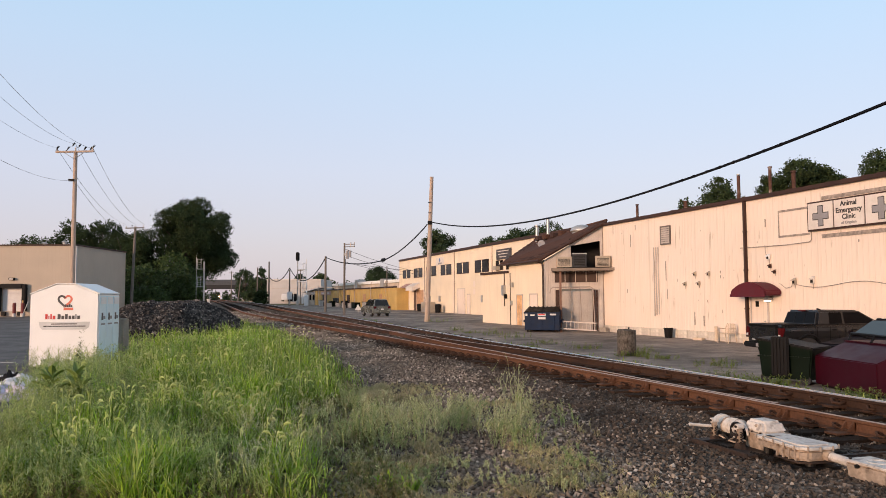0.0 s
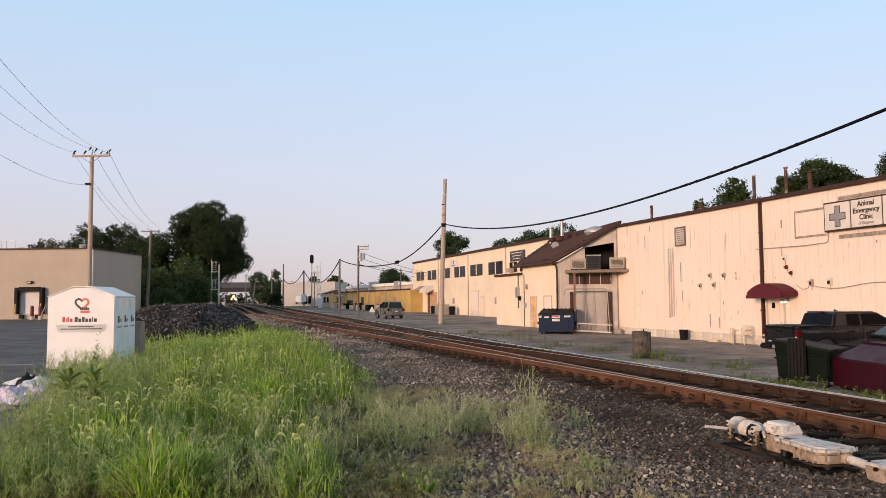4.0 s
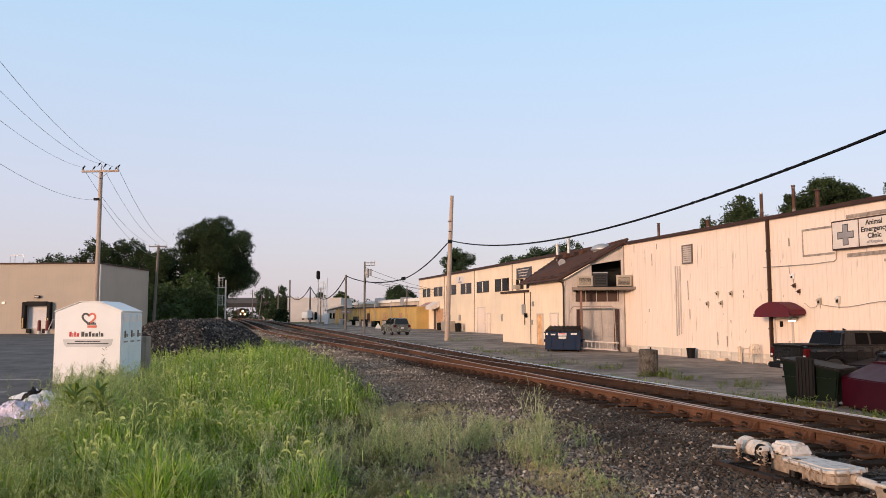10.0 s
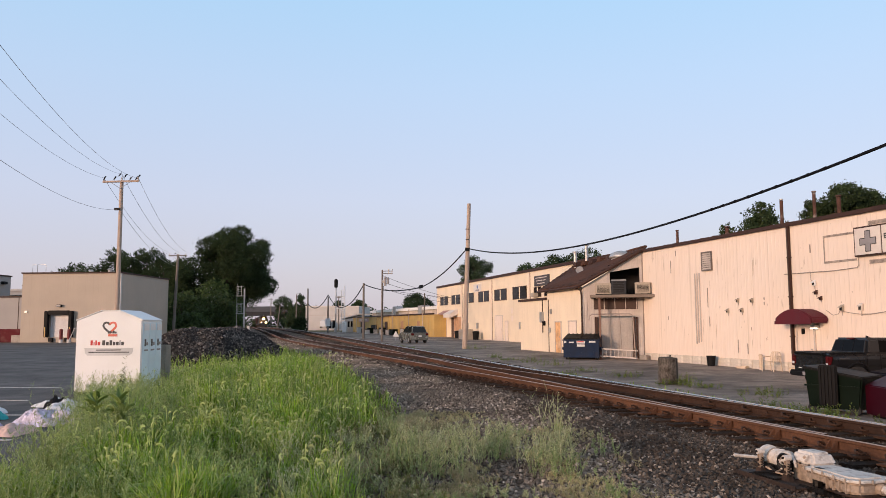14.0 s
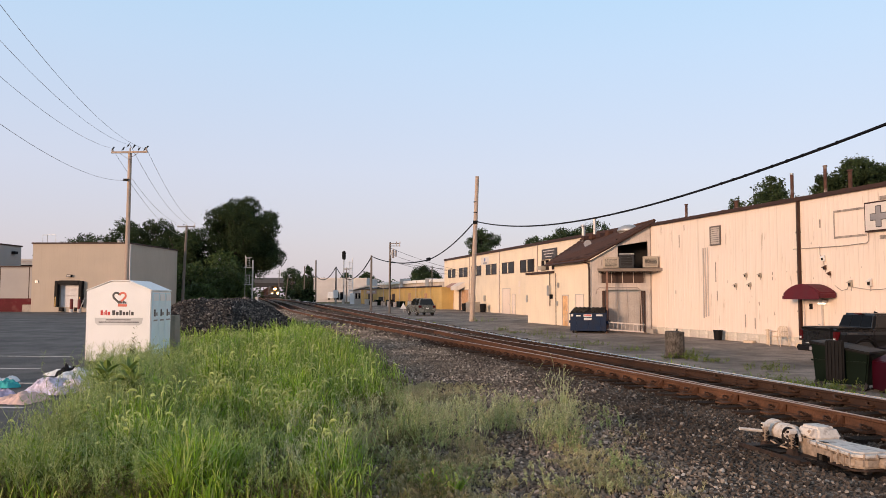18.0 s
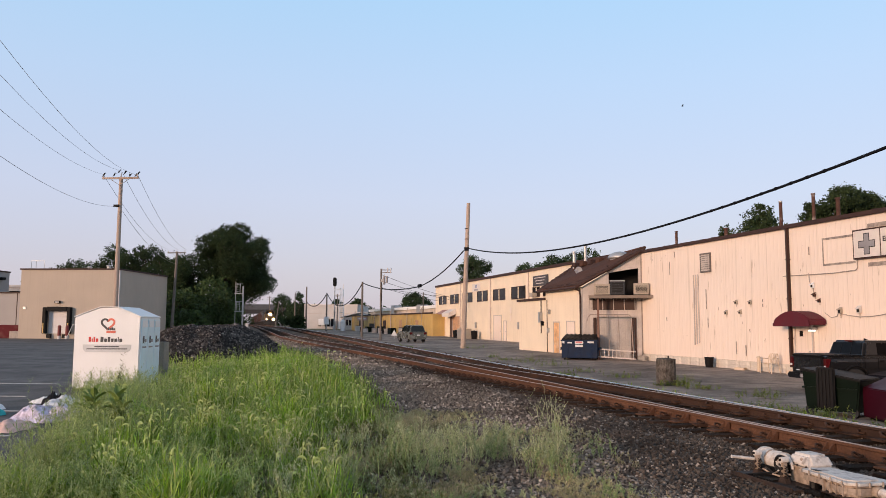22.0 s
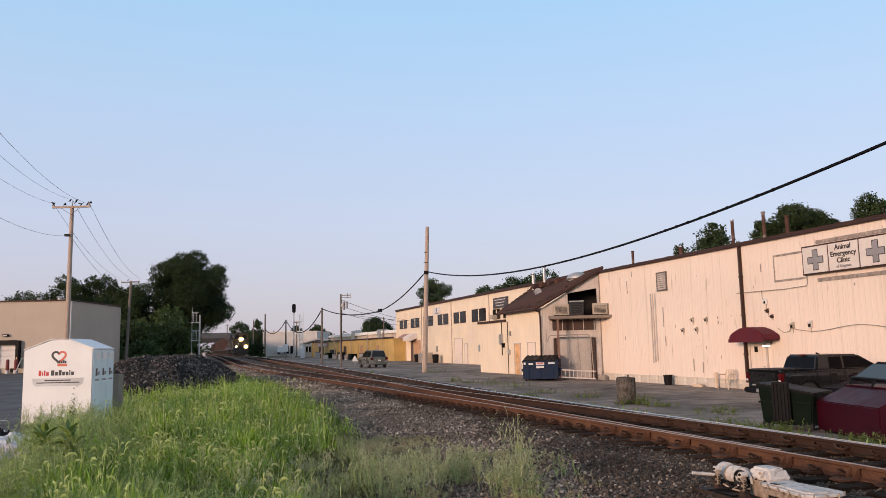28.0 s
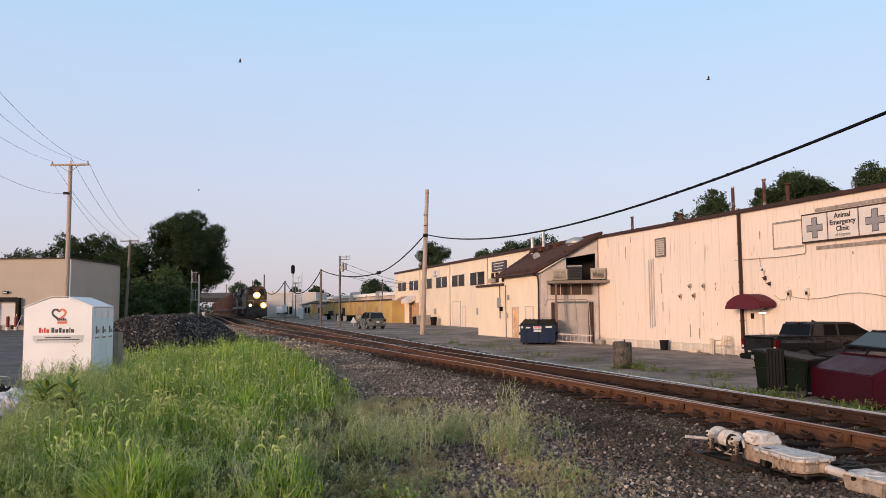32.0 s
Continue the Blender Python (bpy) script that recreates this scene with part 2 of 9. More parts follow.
STEEL = surf("galvanised_steel", (0.42, 0.42, 0.42), 0.45, metal=0.6, grain=30, var=0.12)
CONC = surf("old_concrete", (0.36, 0.32, 0.28), 0.9, grain=30, var=0.2, blot=3, blot_var=0.2, stain=(0.14, 0.12, 0.1), stain_amt=0.6, bump=0.5)
MAROON = surf("maroon_paint", (0.036, 0.0025, 0.0085), 0.5, spec=0.18, grain=30, var=0.12, blot=2, blot_var=0.2, bump=0.05)
NAVY = surf("navy_paint", (0.004, 0.016, 0.046), 0.55, spec=0.15, grain=30, var=0.15, blot=2, blot_var=0.3, bump=0.1, stain=(0.03, 0.025, 0.03), stain_amt=0.3)
GREEN_P = surf("dark_green_plastic", (0.0016, 0.0068, 0.0036), 0.45, spec=0.12, grain=40, var=0.1, blot=2, blot_var=0.2, bump=0.05)
ASPHALT = ground_mat("asphalt", [(0.065, 0.058, 0.055), (0.095, 0.085, 0.08), (0.125, 0.112, 0.102)], 60, 0.75, 0.25, 0.3, spec=0.3)
ASPHALT_R = ground_mat("grey_asphalt_yard", [(0.155, 0.13, 0.11), (0.24, 0.202, 0.174), (0.33, 0.28, 0.242)], 50, 0.9, 0.3, 0.2)
SOIL = ground_mat("soil_and_grass", [(0.08, 0.062, 0.04), (0.14, 0.12, 0.065), (0.22, 0.18, 0.115)], 9, 0.95, 0.5, 0.2)
BALLAST = ground_mat("ballast_gravel", [(0.034, 0.025, 0.019), (0.085, 0.062, 0.047), (0.135, 0.10, 0.078), (0.21, 0.165, 0.132)], 40, 0.95, 0.9, 0.35, vor=22)
STONES = islands("ballast_stones", [(0.026, 0.0215, 0.018), (0.098, 0.08, 0.068), (0.046, 0.038, 0.032), (0.135, 0.112, 0.095), (0.064, 0.052, 0.043), (0.108, 0.088, 0.075), (0.055, 0.045, 0.038), (0.075, 0.061, 0.052), (0.38, 0.33, 0.285)], 0.9, spec=0.1, blot=0.6)
STONES_D = islands("dusty_stones", [(0.07, 0.058, 0.049), (0.22, 0.184, 0.152), (0.115, 0.096, 0.08), (0.31, 0.263, 0.219), (0.17, 0.142, 0.117), (0.26, 0.22, 0.183), (0.135, 0.112, 0.093), (0.24, 0.201, 0.166), (0.58, 0.50, 0.43)], 0.9, spec=0.1, blot=0.6)
COAL = islands("black_stones", [(0.009, 0.0085, 0.008), (0.036, 0.032, 0.030), (0.016, 0.0145, 0.014), (0.085, 0.075, 0.069), (0.024, 0.021, 0.02), (0.14, 0.125, 0.115), (0.018, 0.016, 0.0155), (0.28, 0.25, 0.23)], 0.75, spec=0.2, blot=0.5)
LEAF = islands("tree_leaves", [(0.020, 0.034, 0.015), (0.031, 0.050, 0.020), (0.044, 0.068, 0.025), (0.026, 0.045, 0.020)], 0.7, 0.2, spec=0.15, blot=0.25)
LEAF_FAR = islands("far_tree_leaves", [(0.022, 0.042, 0.018), (0.035, 0.062, 0.025), (0.05, 0.08, 0.032)], 0.7, 0.2, blot=0.3)
GRASS = islands("grass_blades", [(0.08, 0.15, 0.018), (0.23, 0.38, 0.036), (0.39, 0.57, 0.068), (0.13, 0.22, 0.034), (0.54, 0.58, 0.20), (0.27, 0.43, 0.05)], 0.45, 0.4, blot=1.1)
DRYGRASS = islands("dry_weeds", [(0.38, 0.29, 0.18), (0.50, 0.41, 0.26), (0.32, 0.31, 0.14), (0.58, 0.49, 0.32), (0.42, 0.30, 0.20)], 0.8, 0.28, blot=0.8)
BARK = surf("tree_bark", (0.06, 0.045, 0.035), 0.9, grain=20, var=0.3, bump=0.6, stretch=(4, 4, 0.6))


# ---- mesh building ----
class Geo:
    """Collects vertices and faces of one mesh."""
    def __init__(self):
        self.v, self.f = [], []

    def add(self, verts, faces):
        k = len(self.v)
        self.v += [tuple(p) for p in verts]
        self.f += [tuple(i + k for i in q) for q in faces]
        return self

    def box(self, x0, x1, y0, y1, z0, z1, m=None):
        p = [Vector(q) for q in ((x0, y0, z0), (x1, y0, z0), (x1, y1, z0), (x0, y1, z0), (x0, y0, z1), (x1, y0, z1), (x1, y1, z1), (x0, y1, z1))]
        if m:
            p = [m @ q for q in p]
        return self.add(p, [(0, 3, 2, 1), (4, 5, 6, 7), (0, 1, 5, 4), (1, 2, 6, 5), (2, 3, 7, 6), (3, 0, 4, 7)])

    def cyl(self, a, b, r0, r1=None, n=10):
        a, b = Vector(a), Vector(b)
        r1 = r0 if r1 is None else r1
        q = (b - a).to_track_quat("Z", "Y")
        ring = [Vector((math.cos(2 * math.pi * i / n), math.sin(2 * math.pi * i / n), 0)) for i in range(n)]
        vs = [a + q @ (p * r0) for p in ring] + [b + q @ (p * r1) for p in ring]
        return self.add(vs, [(i, (i + 1) % n, n + (i + 1) % n, n + i) for i in range(n)] + [tuple(range(n - 1, -1, -1)), tuple(range(n, 2 * n))])

    def tube(self, pts, r, n=6, taper=1.0):
        pts = [Vector(p) for p in pts]
        m, vs = len(pts), []
        for i, p in enumerate(pts):
            q = (pts[min(m - 1, i + 1)] - pts[max(0, i - 1)]).to_track_quat("Z", "Y")
            rr = r * (1 + (taper - 1) * i / (m - 1))
            vs += [p + q @ Vector((math.cos(math.tau * k / n) * rr, math.sin(math.tau * k / n) * rr, 0)) for k in range(n)]
        fs = [(i * n + k, i * n + (k + 1) % n, (i + 1) * n + (k + 1) % n, (i + 1) * n + k) for i in range(m - 1) for k in range(n)]
        return self.add(vs, fs + [tuple(range(n - 1, -1, -1)), tuple(range((m - 1) * n, m * n))])

    def prism(self, poly, y0, y1, axis="y"):
        """A polygon in the x-z plane drawn out along y (or in y-z along x, or x-y along z)."""
        def at(p, d):
            return {"y": (p[0], d, p[1]), "x": (d, p[0], p[1]), "z": (p[0], p[1], d)}[axis]
        n = len(poly)
        vs = [at(p, y0) for p in poly] + [at(p, y1) for p in poly]
        return self.add(vs, [(i, (i + 1) % n, n + (i + 1) % n, n + i) for i in range(n)] + [tuple(range(n - 1, -1, -1)), tuple(range(n, 2 * n))])

    def lathe(self, prof, n=16, c=(0, 0, 0)):
        vs, fs = [], []
        for r, z in prof:
            vs += [(c[0] + r * math.cos(2 * math.pi * i / n), c[1] + r * math.sin(2 * math.pi * i / n), c[2] + z) for i in range(n)]
        for k in range(len(prof) - 1):
            fs += [(k * n + i, k * n + (i + 1) % n, (k + 1) * n + (i + 1) % n, (k + 1) * n + i) for i in range(n)]
        fs += [tuple(range(n - 1, -1, -1)), tuple(range((len(prof) - 1) * n, len(prof) * n))]
        return self.add(vs, fs)

    def mesh(self, name, mat, bevel=0.0, smooth=False, seg=2):
        me = bpy.data.meshes.new(name)
        me.from_pydata(self.v, [], self.f)
        me.materials.append(mat)
        bm = bmesh.new()
        bm.from_mesh(me)
        bmesh.ops.recalc_face_normals(bm, faces=bm.faces)
        if bevel:
            ed = [e for e in bm.edges if len(e.link_faces) == 2 and e.calc_face_angle(0) > 0.5]
            bmesh.ops.bevel(bm, geom=ed, offset=bevel, segments=seg, affect="EDGES", clamp_overlap=True)
        bm.to_mesh(me)
        bm.free()
        if smooth:
            for p in me.polygons:
                p.use_smooth = True
        return me

    def raw(self, name, mat):
        me = bpy.data.meshes.new(name)
        me.from_pydata(self.v, [], self.f)
        me.materials.append(mat)
        return me


def part(name, geo, mat, parent=None, label="", bevel=0.0, smooth=False, at=None):
    ob = new(name, geo.mesh(name, mat, bevel, smooth))
    if parent:
        ob.parent = parent
    if at is not None:
        ob.matrix_basis = at
    return tagged(ob, label)


def thing(name, m, label, category, group="", kind=""):
    ob = new(name)
    ob.empty_display_size = 0.3
    ob.matrix_basis = m
    return tagged(ob, label, category, group, kind)


# ---- the lie of the land ----
BEND = [(20, 0), (40, 0.18), (60, 0.45), (85, 0.9), (113, 1.5), (160, 2.35), (257, 4.3), (455, 7.6), (2600, 43)]


def main_x(y):
    """Centre line of the main track: a straight that bends very gently."""
    k = 0.0
    for (a, p), (b, q) in zip(BEND, BEND[1:]):
        if y >= a:
            k = p + (q - p) * (y - a) / (b - a)
    return 8.17 - 0.295 * y - k


def rail_z(y):
    if y < 25:
        return 0.25
    if y < 120:
        return 0.25 + 0.60 * (y - 25) / 95
    return 0.85 + 0.25 * min(1.0, (y - 120) / 130)


def smooth01(t):
    t = max(0.0, min(1.0, t))
    return t * t * (3 - 2 * t)


def mix(a, b, t):
    return a + (b - a) * smooth01(t)


COS = 0.959


def side_offset(y):
    """How far the second track has parted from the main one, to its left."""
    return 4.3 * smooth01((y - 6) / 66) if y < 72 else 4.3


def side_x(y):
    return main_x(y) - side_offset(y) / COS


def ground_z(x, y):
    d = (x - main_x(y)) * COS
    bed = rail_z(max(0, y)) - mix(0.20 if abs(d) > 2.2 else 0.215, 0.185, (y - 18) / 15)
    yard = mix(-0.42, -0.15, (y - 44) / 5) + mix(0, 0.5, (y - 70) / 90)
    lot = mix(0.0, 0.4, (y - 60) / 90)
    off = side_offset(y)
    if d > 1.7:
        return mix(bed, yard, (d - 1.7) / 1.3)
    if d > -off - 2.2:
        return bed
    return mix(bed, lot, (-off - 2.2 - d) / 3.0)


def lerp_table(rows, y):
    if y <= rows[0][0]:
        return rows[0][1]
    for (a, p), (b, q) in zip(rows, rows[1:]):
        if y <= b:
            return p + (q - p) * (y - a) / (b - a)
    return rows[-1][1]


BED_LEFT = [(-30, 7), (8, 7), (15, 5.4), (30, 4.4), (50, 6.2), (72, 7.2)]
LOT_EDGE = [(2, -3.6), (8, -4.9), (10.6, -5.9), (14, -7.2), (20, -9.1), (30, -13), (45, -19), (76, -26)]


def spaced(a, b, first, grow=1.0):
    out, s = [a], first
    while out[-1] < b:
        out.append(min(b, out[-1] + s))
        s *= grow
    return out


def strip(name, mat, x0, x1, ys, nx, lift, label, category):
    g = Geo()
    for y in ys:
        a, b = x0(y), x1(y)
        for i in range(nx + 1):
            x = a + (b - a) * i / nx
            g.v.append((x, y, ground_z(x, y) + lift))
    for j in range(len(ys) - 1):
        for i in range(nx):
            k = j * (nx + 1) + i
            g.f.append((k, k + 1, k + nx + 2, k + nx + 1))
    ob = new(name, g.raw(name, mat))
    for p in ob.data.polygons:
        p.use_smooth = True
    return tagged(ob, label, category, kind="structure")


def build_ground():
    xs = sorted({round(v, 3) for v in spaced(0, 1500, 1.0, 1.06)} | {round(-v, 3) for v in spaced(0, 1500, 1.0, 1.06)})
    ys = sorted({round(v, 3) for v in spaced(0, 2500, 1.0, 1.05)} | {round(-v, 3) for v in spaced(0, 300, 2.0, 1.2)})
    g = Geo()
    for y in ys:
        for x in xs:
            g.v.append((x, y, ground_z(x, y) - 0.05))
    n = len(xs)
    for j in range(len(ys) - 1):
        for i in range(n - 1):
            k = j * n + i
            g.f.append((k, k + 1, k + n + 1, k + n))
    ob = new("ground", g.raw("ground", SOIL))
    tagged(ob, "bare soil and rough grass round the railway", "ground", kind="structure")
    yr = spaced(-40, 520, 0.8, 1.012)
    strip("ballast_bed", BALLAST, lambda y: main_x(y) - lerp_table(BED_LEFT, y), lambda y: main_x(y) + 2.3, yr, 16, 0.0, "dark grey-brown crushed stone ballast under the tracks", "ballast")
    ya = spaced(-40, 150, 1.0, 1.01)
    strip("yard_pavement", ASPHALT_R, lambda y: main_x(y) + 2.9, lambda y: main_x(y) + 45, ya, 30, 0.004, "worn grey asphalt yard between tracks and warehouses", "pavement")
    yl = spaced(3, 76, 1.0, 1.01)
    strip("lot_pavement", ASPHALT, lambda y: -95, lambda y: lerp_table(LOT_EDGE, y), yl, 40, 0.004, "dark asphalt parking lot", "pavement")


# ---- railway ----
RAIL_PROFILE = [(-0.07, 0), (-0.07, 0.012), (-0.012, 0.03), (-0.009, 0.12), (-0.036, 0.132), (-0.036, 0.160), (-0.028, 0.166), (0.028, 0.166), (0.036, 0.160), (0.036, 0.132), (0.009, 0.12), (0.012, 0.03), (0.07, 0.012), (0.07, 0)]


def rail(name, path, ys, label, top_mat=None, dark=False):
    """One rail along path(y), with a worn bright head on top."""
    g, top, bright = Geo(), Geo(), top_mat is not None
    n = len(RAIL_PROFILE)
    for j, y in enumerate(ys):
        x, z = path(y), rail_z(max(y, 0)) - 0.166
        for px, pz in RAIL_PROFILE:
            g.v.append((x + px * COS, y + px * 0.283, z + pz))
        for px, pz in ((-0.0385, 0.136), (-0.0385, 0.158), (-0.029, 0.1678), (0.029, 0.1678)) if bright else ((-0.033, 0.1665), (-0.03, 0.1675), (0.0, 0.1677), (0.03, 0.1675)):
            top.v.append((x + px * COS, y + px * 0.283, z + pz))
        if j:
            k = (j - 1) * n
            g.f += [(k + i, k + (i + 1) % n, k + n + (i + 1) % n, k + n + i) for i in range(n)]
            top.f += [(4 * j - 4 + k, 4 * j - 3 + k, 4 * j + 1 + k, 4 * j + k) for k in range(3)]
    ob = new(name, g.raw(name, RUST_D if bright or dark else RUST))
    tagged(ob, label, "rail", group="rails of the tracks")
    t = new("rail_head", top.raw("rail_head", top_mat or RAILTOP_B))
    t.parent = ob
    tagged(t, "bright worn running surface")
    return ob


HALF = 0.7545
RUST_D = surf("dark_rail_steel", (0.048, 0.027, 0.019), 0.8, grain=35, var=0.3, blot=1.5, blot_var=0.35, stain=(0.09, 0.045, 0.028), stain_amt=0.7, bump=0.3, spec=0.15)
RAILTOP_B = surf("dull_rail_head", (0.44, 0.28, 0.20), 0.4, metal=0.6, grain=60, var=0.15, blot=2, blot_var=0.3, bump=0.02)


def build_tracks():
    ys = spaced(-40, 470, 0.8, 1.01)
    rail("rail", lambda y: main_x(y) + HALF / COS, ys, "long rusty steel rail with a worn shiny head", RAILTOP)
    rail("rail", lambda y: side_x(y) - HALF / COS, ys, "long rusty steel rail, curving off with the turnout")
    near = [y for y in ys if y > 9.5]
    far_near = [y for y in ys if y > 7.5]
    rail("rail", lambda y: main_x(y) - HALF / COS + 0.075 * (1 - smooth01((y - 9) / 4)) - 0.0, near, "rusty switch rail of the main track")
    rail("rail", lambda y: side_x(y) + HALF / COS - 0.075 * (1 - smooth01((y - 9) / 4)), far_near, "dark switch rail of the diverging track", dark=True)


def tie_mesh():
    return Geo().box(-0.115, 0.115, -1.3, 1.3, -0.17, 0.0).mesh("tie", TIE, 0.012)


def build_ties():
    me = tie_mesh()
    grp = tagged(new("track_bed"), "creosoted timber ties laid in ballast", "ties", kind="structure")
    rng = random.Random(4)
    y, i = -6.0, 0
    ang = math.degrees(math.atan2(0.959, -0.283))
    far = Geo()
    while y < 300:
        off = side_offset(y)
        z = rail_z(max(0, y)) - 0.166
        one = off < 2.2
        ln = 1 + off / 2.6 if one else 1
        spots = [(main_x(y) - off / 2 / COS, ln)] if one else [(main_x(y), 1), (side_x(y), 1)]
        for x, k in spots:
            if y < 75:
                ob = new("tie", me)
                ob.matrix_basis = pose(x, y, z + rng.uniform(-0.01, 0.004), 0, 0, ang + rng.uniform(-0.7, 0.7)) @ Matrix.Diagonal((1, k, 1, 1))
                ob.parent = grp
            else:
                far.box(-0.115, 0.115, -1.3, 1.3, -0.17, 0, pose(x, y, z, 0, 0, ang))
        y += 0.52 * COS
    ob = new("far_ties", far.raw("far_ties", TIE))
    ob.parent = grp
    tagged(ob, kind="stuff")


# ---- trees ----
def crown_mesh(name, mat, blobs, count, leaf, seed, flat=0.8):
    """Leaves gathered in clumps inside a few overlapping lobes (x, y, z, radius)."""
    rng = np.random.RandomState(seed)
    w = np.array([b[3] ** 2 for b in blobs])
    w = w / w.sum()
    pick = rng.choice(len(blobs), count // 14 + 1, p=w)
    d = rng.normal(size=(len(pick), 3))
    d /= np.linalg.norm(d, axis=1)[:, None]
    B = np.array(blobs)
    r = rng.uniform(0.55, 1.04, (len(pick), 1)) ** 0.6
    c = B[pick, :3] + d * B[pick, 3:4] * r * np.array([1, 1, flat])
    c = np.repeat(c, 14, 0)
    spread = np.repeat(B[pick, 3:4], 14, 0) * 0.09 + leaf * 0.6
    c = c + rng.normal(size=c.shape) * spread
    n = len(c)
    a, b = rng.normal(size=(n, 3)), rng.normal(size=(n, 3))
    a /= np.linalg.norm(a, axis=1)[:, None]
    b -= a * (a * b).sum(1)[:, None]
    b /= np.linalg.norm(b, axis=1)[:, None]
    s = leaf * rng.uniform(0.6, 1.3, (n, 1))
    v = np.stack([c - a * s, c + b * s * 0.55, c + a * s, c - b * s * 0.55], 1).reshape(-1, 3)
    me = bpy.data.meshes.new(name)
    me.from_pydata(v.tolist(), [], np.arange(n * 4).reshape(-1, 4).tolist())
    me.materials.append(mat)
    return me


def tree(x, y, z, h, width, seed, label, leaves=4000, leaf=0.3, mat=None, low=0.25, group="", name="tree", lobes=16, knob=1.0):
    rng = random.Random(seed)
    t = thing(name, pose(x, y, z), label, "tree", group)
    g = Geo()
    tr = h * 0.028
    lean = rng.uniform(-0.03, 0.03) * h
    top = Vector((lean, 0, h * 0.62))
    g.tube([(0, 0, -0.3), (lean * 0.3, 0, h * 0.2), (lean * 0.7, 0.1, h * 0.42), tuple(top)], tr, 8, 0.35)
    blobs = []
    for i in range(lobes):
        u = (i + 0.5) / lobes
        zz = h * (low + (0.93 - low) * u)
        k = math.sin(math.pi * min(0.97, 0.22 + 0.74 * u)) ** 0.7
        a = i * 2.4 + rng.uniform(-0.5, 0.5)
        rr = width * 0.5 * k * rng.uniform(0.3, 0.86 if knob == 1 else 1.0)
        bx, by = lean + math.cos(a) * rr, math.sin(a) * rr
        br = width * rng.uniform(0.10, 0.24) * (0.6 + 0.5 * k) * knob
        blobs.append((bx, by, min(zz, h - br * 0.75), br))
        s = Vector((lean * u, 0, h * (0.15 + 0.45 * u)))
        g.tube([tuple(s), tuple((s + Vector(blobs[-1][:3])) / 2 + Vector((0, 0, 0.03 * h))), blobs[-1][:3]], tr * 0.35, 5, 0.3)
    part("trunk", g, BARK, t)
    c = new("crown", crown_mesh("crown", mat or LEAF, blobs, leaves, leaf, seed))
    c.parent = t
    return t


# ---- warehouses beside the yard ----
WALL_ANG = -71.74
MX, MY, YARD = 9.56, 45.7, -0.42


def lettering(name, words, size, m, mat, parent, depth=0.004):
    cu = bpy.data.curves.new(name, "FONT")
    cu.body, cu.size, cu.align_x, cu.align_y, cu.extrude = words, size, "CENTER", "CENTER", depth
    cu.resolution_u, cu.offset = 3, size * 0.024
    tmp = new(name, cu)
    me = bpy.data.meshes.new_from_object(tmp.evaluated_get(bpy.context.evaluated_depsgraph_get()))
    bpy.data.objects.remove(tmp)
    me.materials.clear()
    me.materials.append(mat)
    ob = new(name, me)
    ob.parent = parent
    ob.matrix_basis = m
    return ob


def siding_panel(w, z0, z1, ribs, mat, name="siding_panel"):
    """A sheet of ribbed metal siding, width w, face at y = 0, ribs standing out towards -y."""
    pts = []
    for i in range(ribs):
        x = w * i / ribs
        s = w / ribs
        pts += [(x, 0.0), (x + s * 0.72, 0.0), (x + s * 0.79, -0.007), (x + s * 0.91, -0.007), (x + s * 0.98, 0.0)]
    pts += [(w, 0.0), (w, 0.03), (0, 0.03)]
    return Geo().prism(pts, z0, z1, "z").mesh(name, mat)


def window_unit(parent, x0, x1, z0, z1, y=0.0, panes=2, frame_mat=None):
    fm = frame_mat or TRIM
    w = part("window", Geo().box(x0 - 0.06, x1 + 0.06, y - 0.05, y + 0.02, z0 - 0.06, z0).box(x0 - 0.06, x1 + 0.06, y - 0.05, y + 0.02, z1, z1 + 0.06)
             .box(x0 - 0.06, x0, y - 0.05, y + 0.02, z0, z1).box(x1, x1 + 0.06, y - 0.05, y + 0.02, z0, z1), fm, parent, "dark framed strip window")
    for i in range(panes):
        a, b = x0 + (x1 - x0) * i / panes, x0 + (x1 - x0) * (i + 1) / panes
        part("pane", Geo().box(a + 0.02, b - 0.02, y - 0.02, y - 0.012, z0, z1), GLASS, w)
        if i:
            part("mullion", Geo().box(a - 0.2 / panes, a + 0.2 / panes, y - 0.045, y - 0.004, z0, z1), CREAM_B, w)
    return w


def door_unit(parent, x0, x1, z0, z1, mat, y=0.0, name="door", label=""):
    d = part(name, Geo().box(x0, x1, y - 0.045, y + 0.01, z0, z1), mat, parent, label, bevel=0.008)
    part("door_frame", Geo().box(x0 - 0.07, x0 - 0.005, y - 0.065, y + 0.01, z0, z1 + 0.07).box(x1 + 0.005, x1 + 0.07, y - 0.065, y + 0.01, z0, z1 + 0.07)
         .box(x0 - 0.005, x1 + 0.005, y - 0.065, y + 0.01, z1 + 0.005, z1 + 0.07), GREY_SIDE, d)
    part("door_handle", Geo().cyl((x1 - 0.12, y - 0.1, z0 + 1.0), (x1 - 0.12, y - 0.04, z0 + 1.0), 0.03), STEEL, d)
    return d


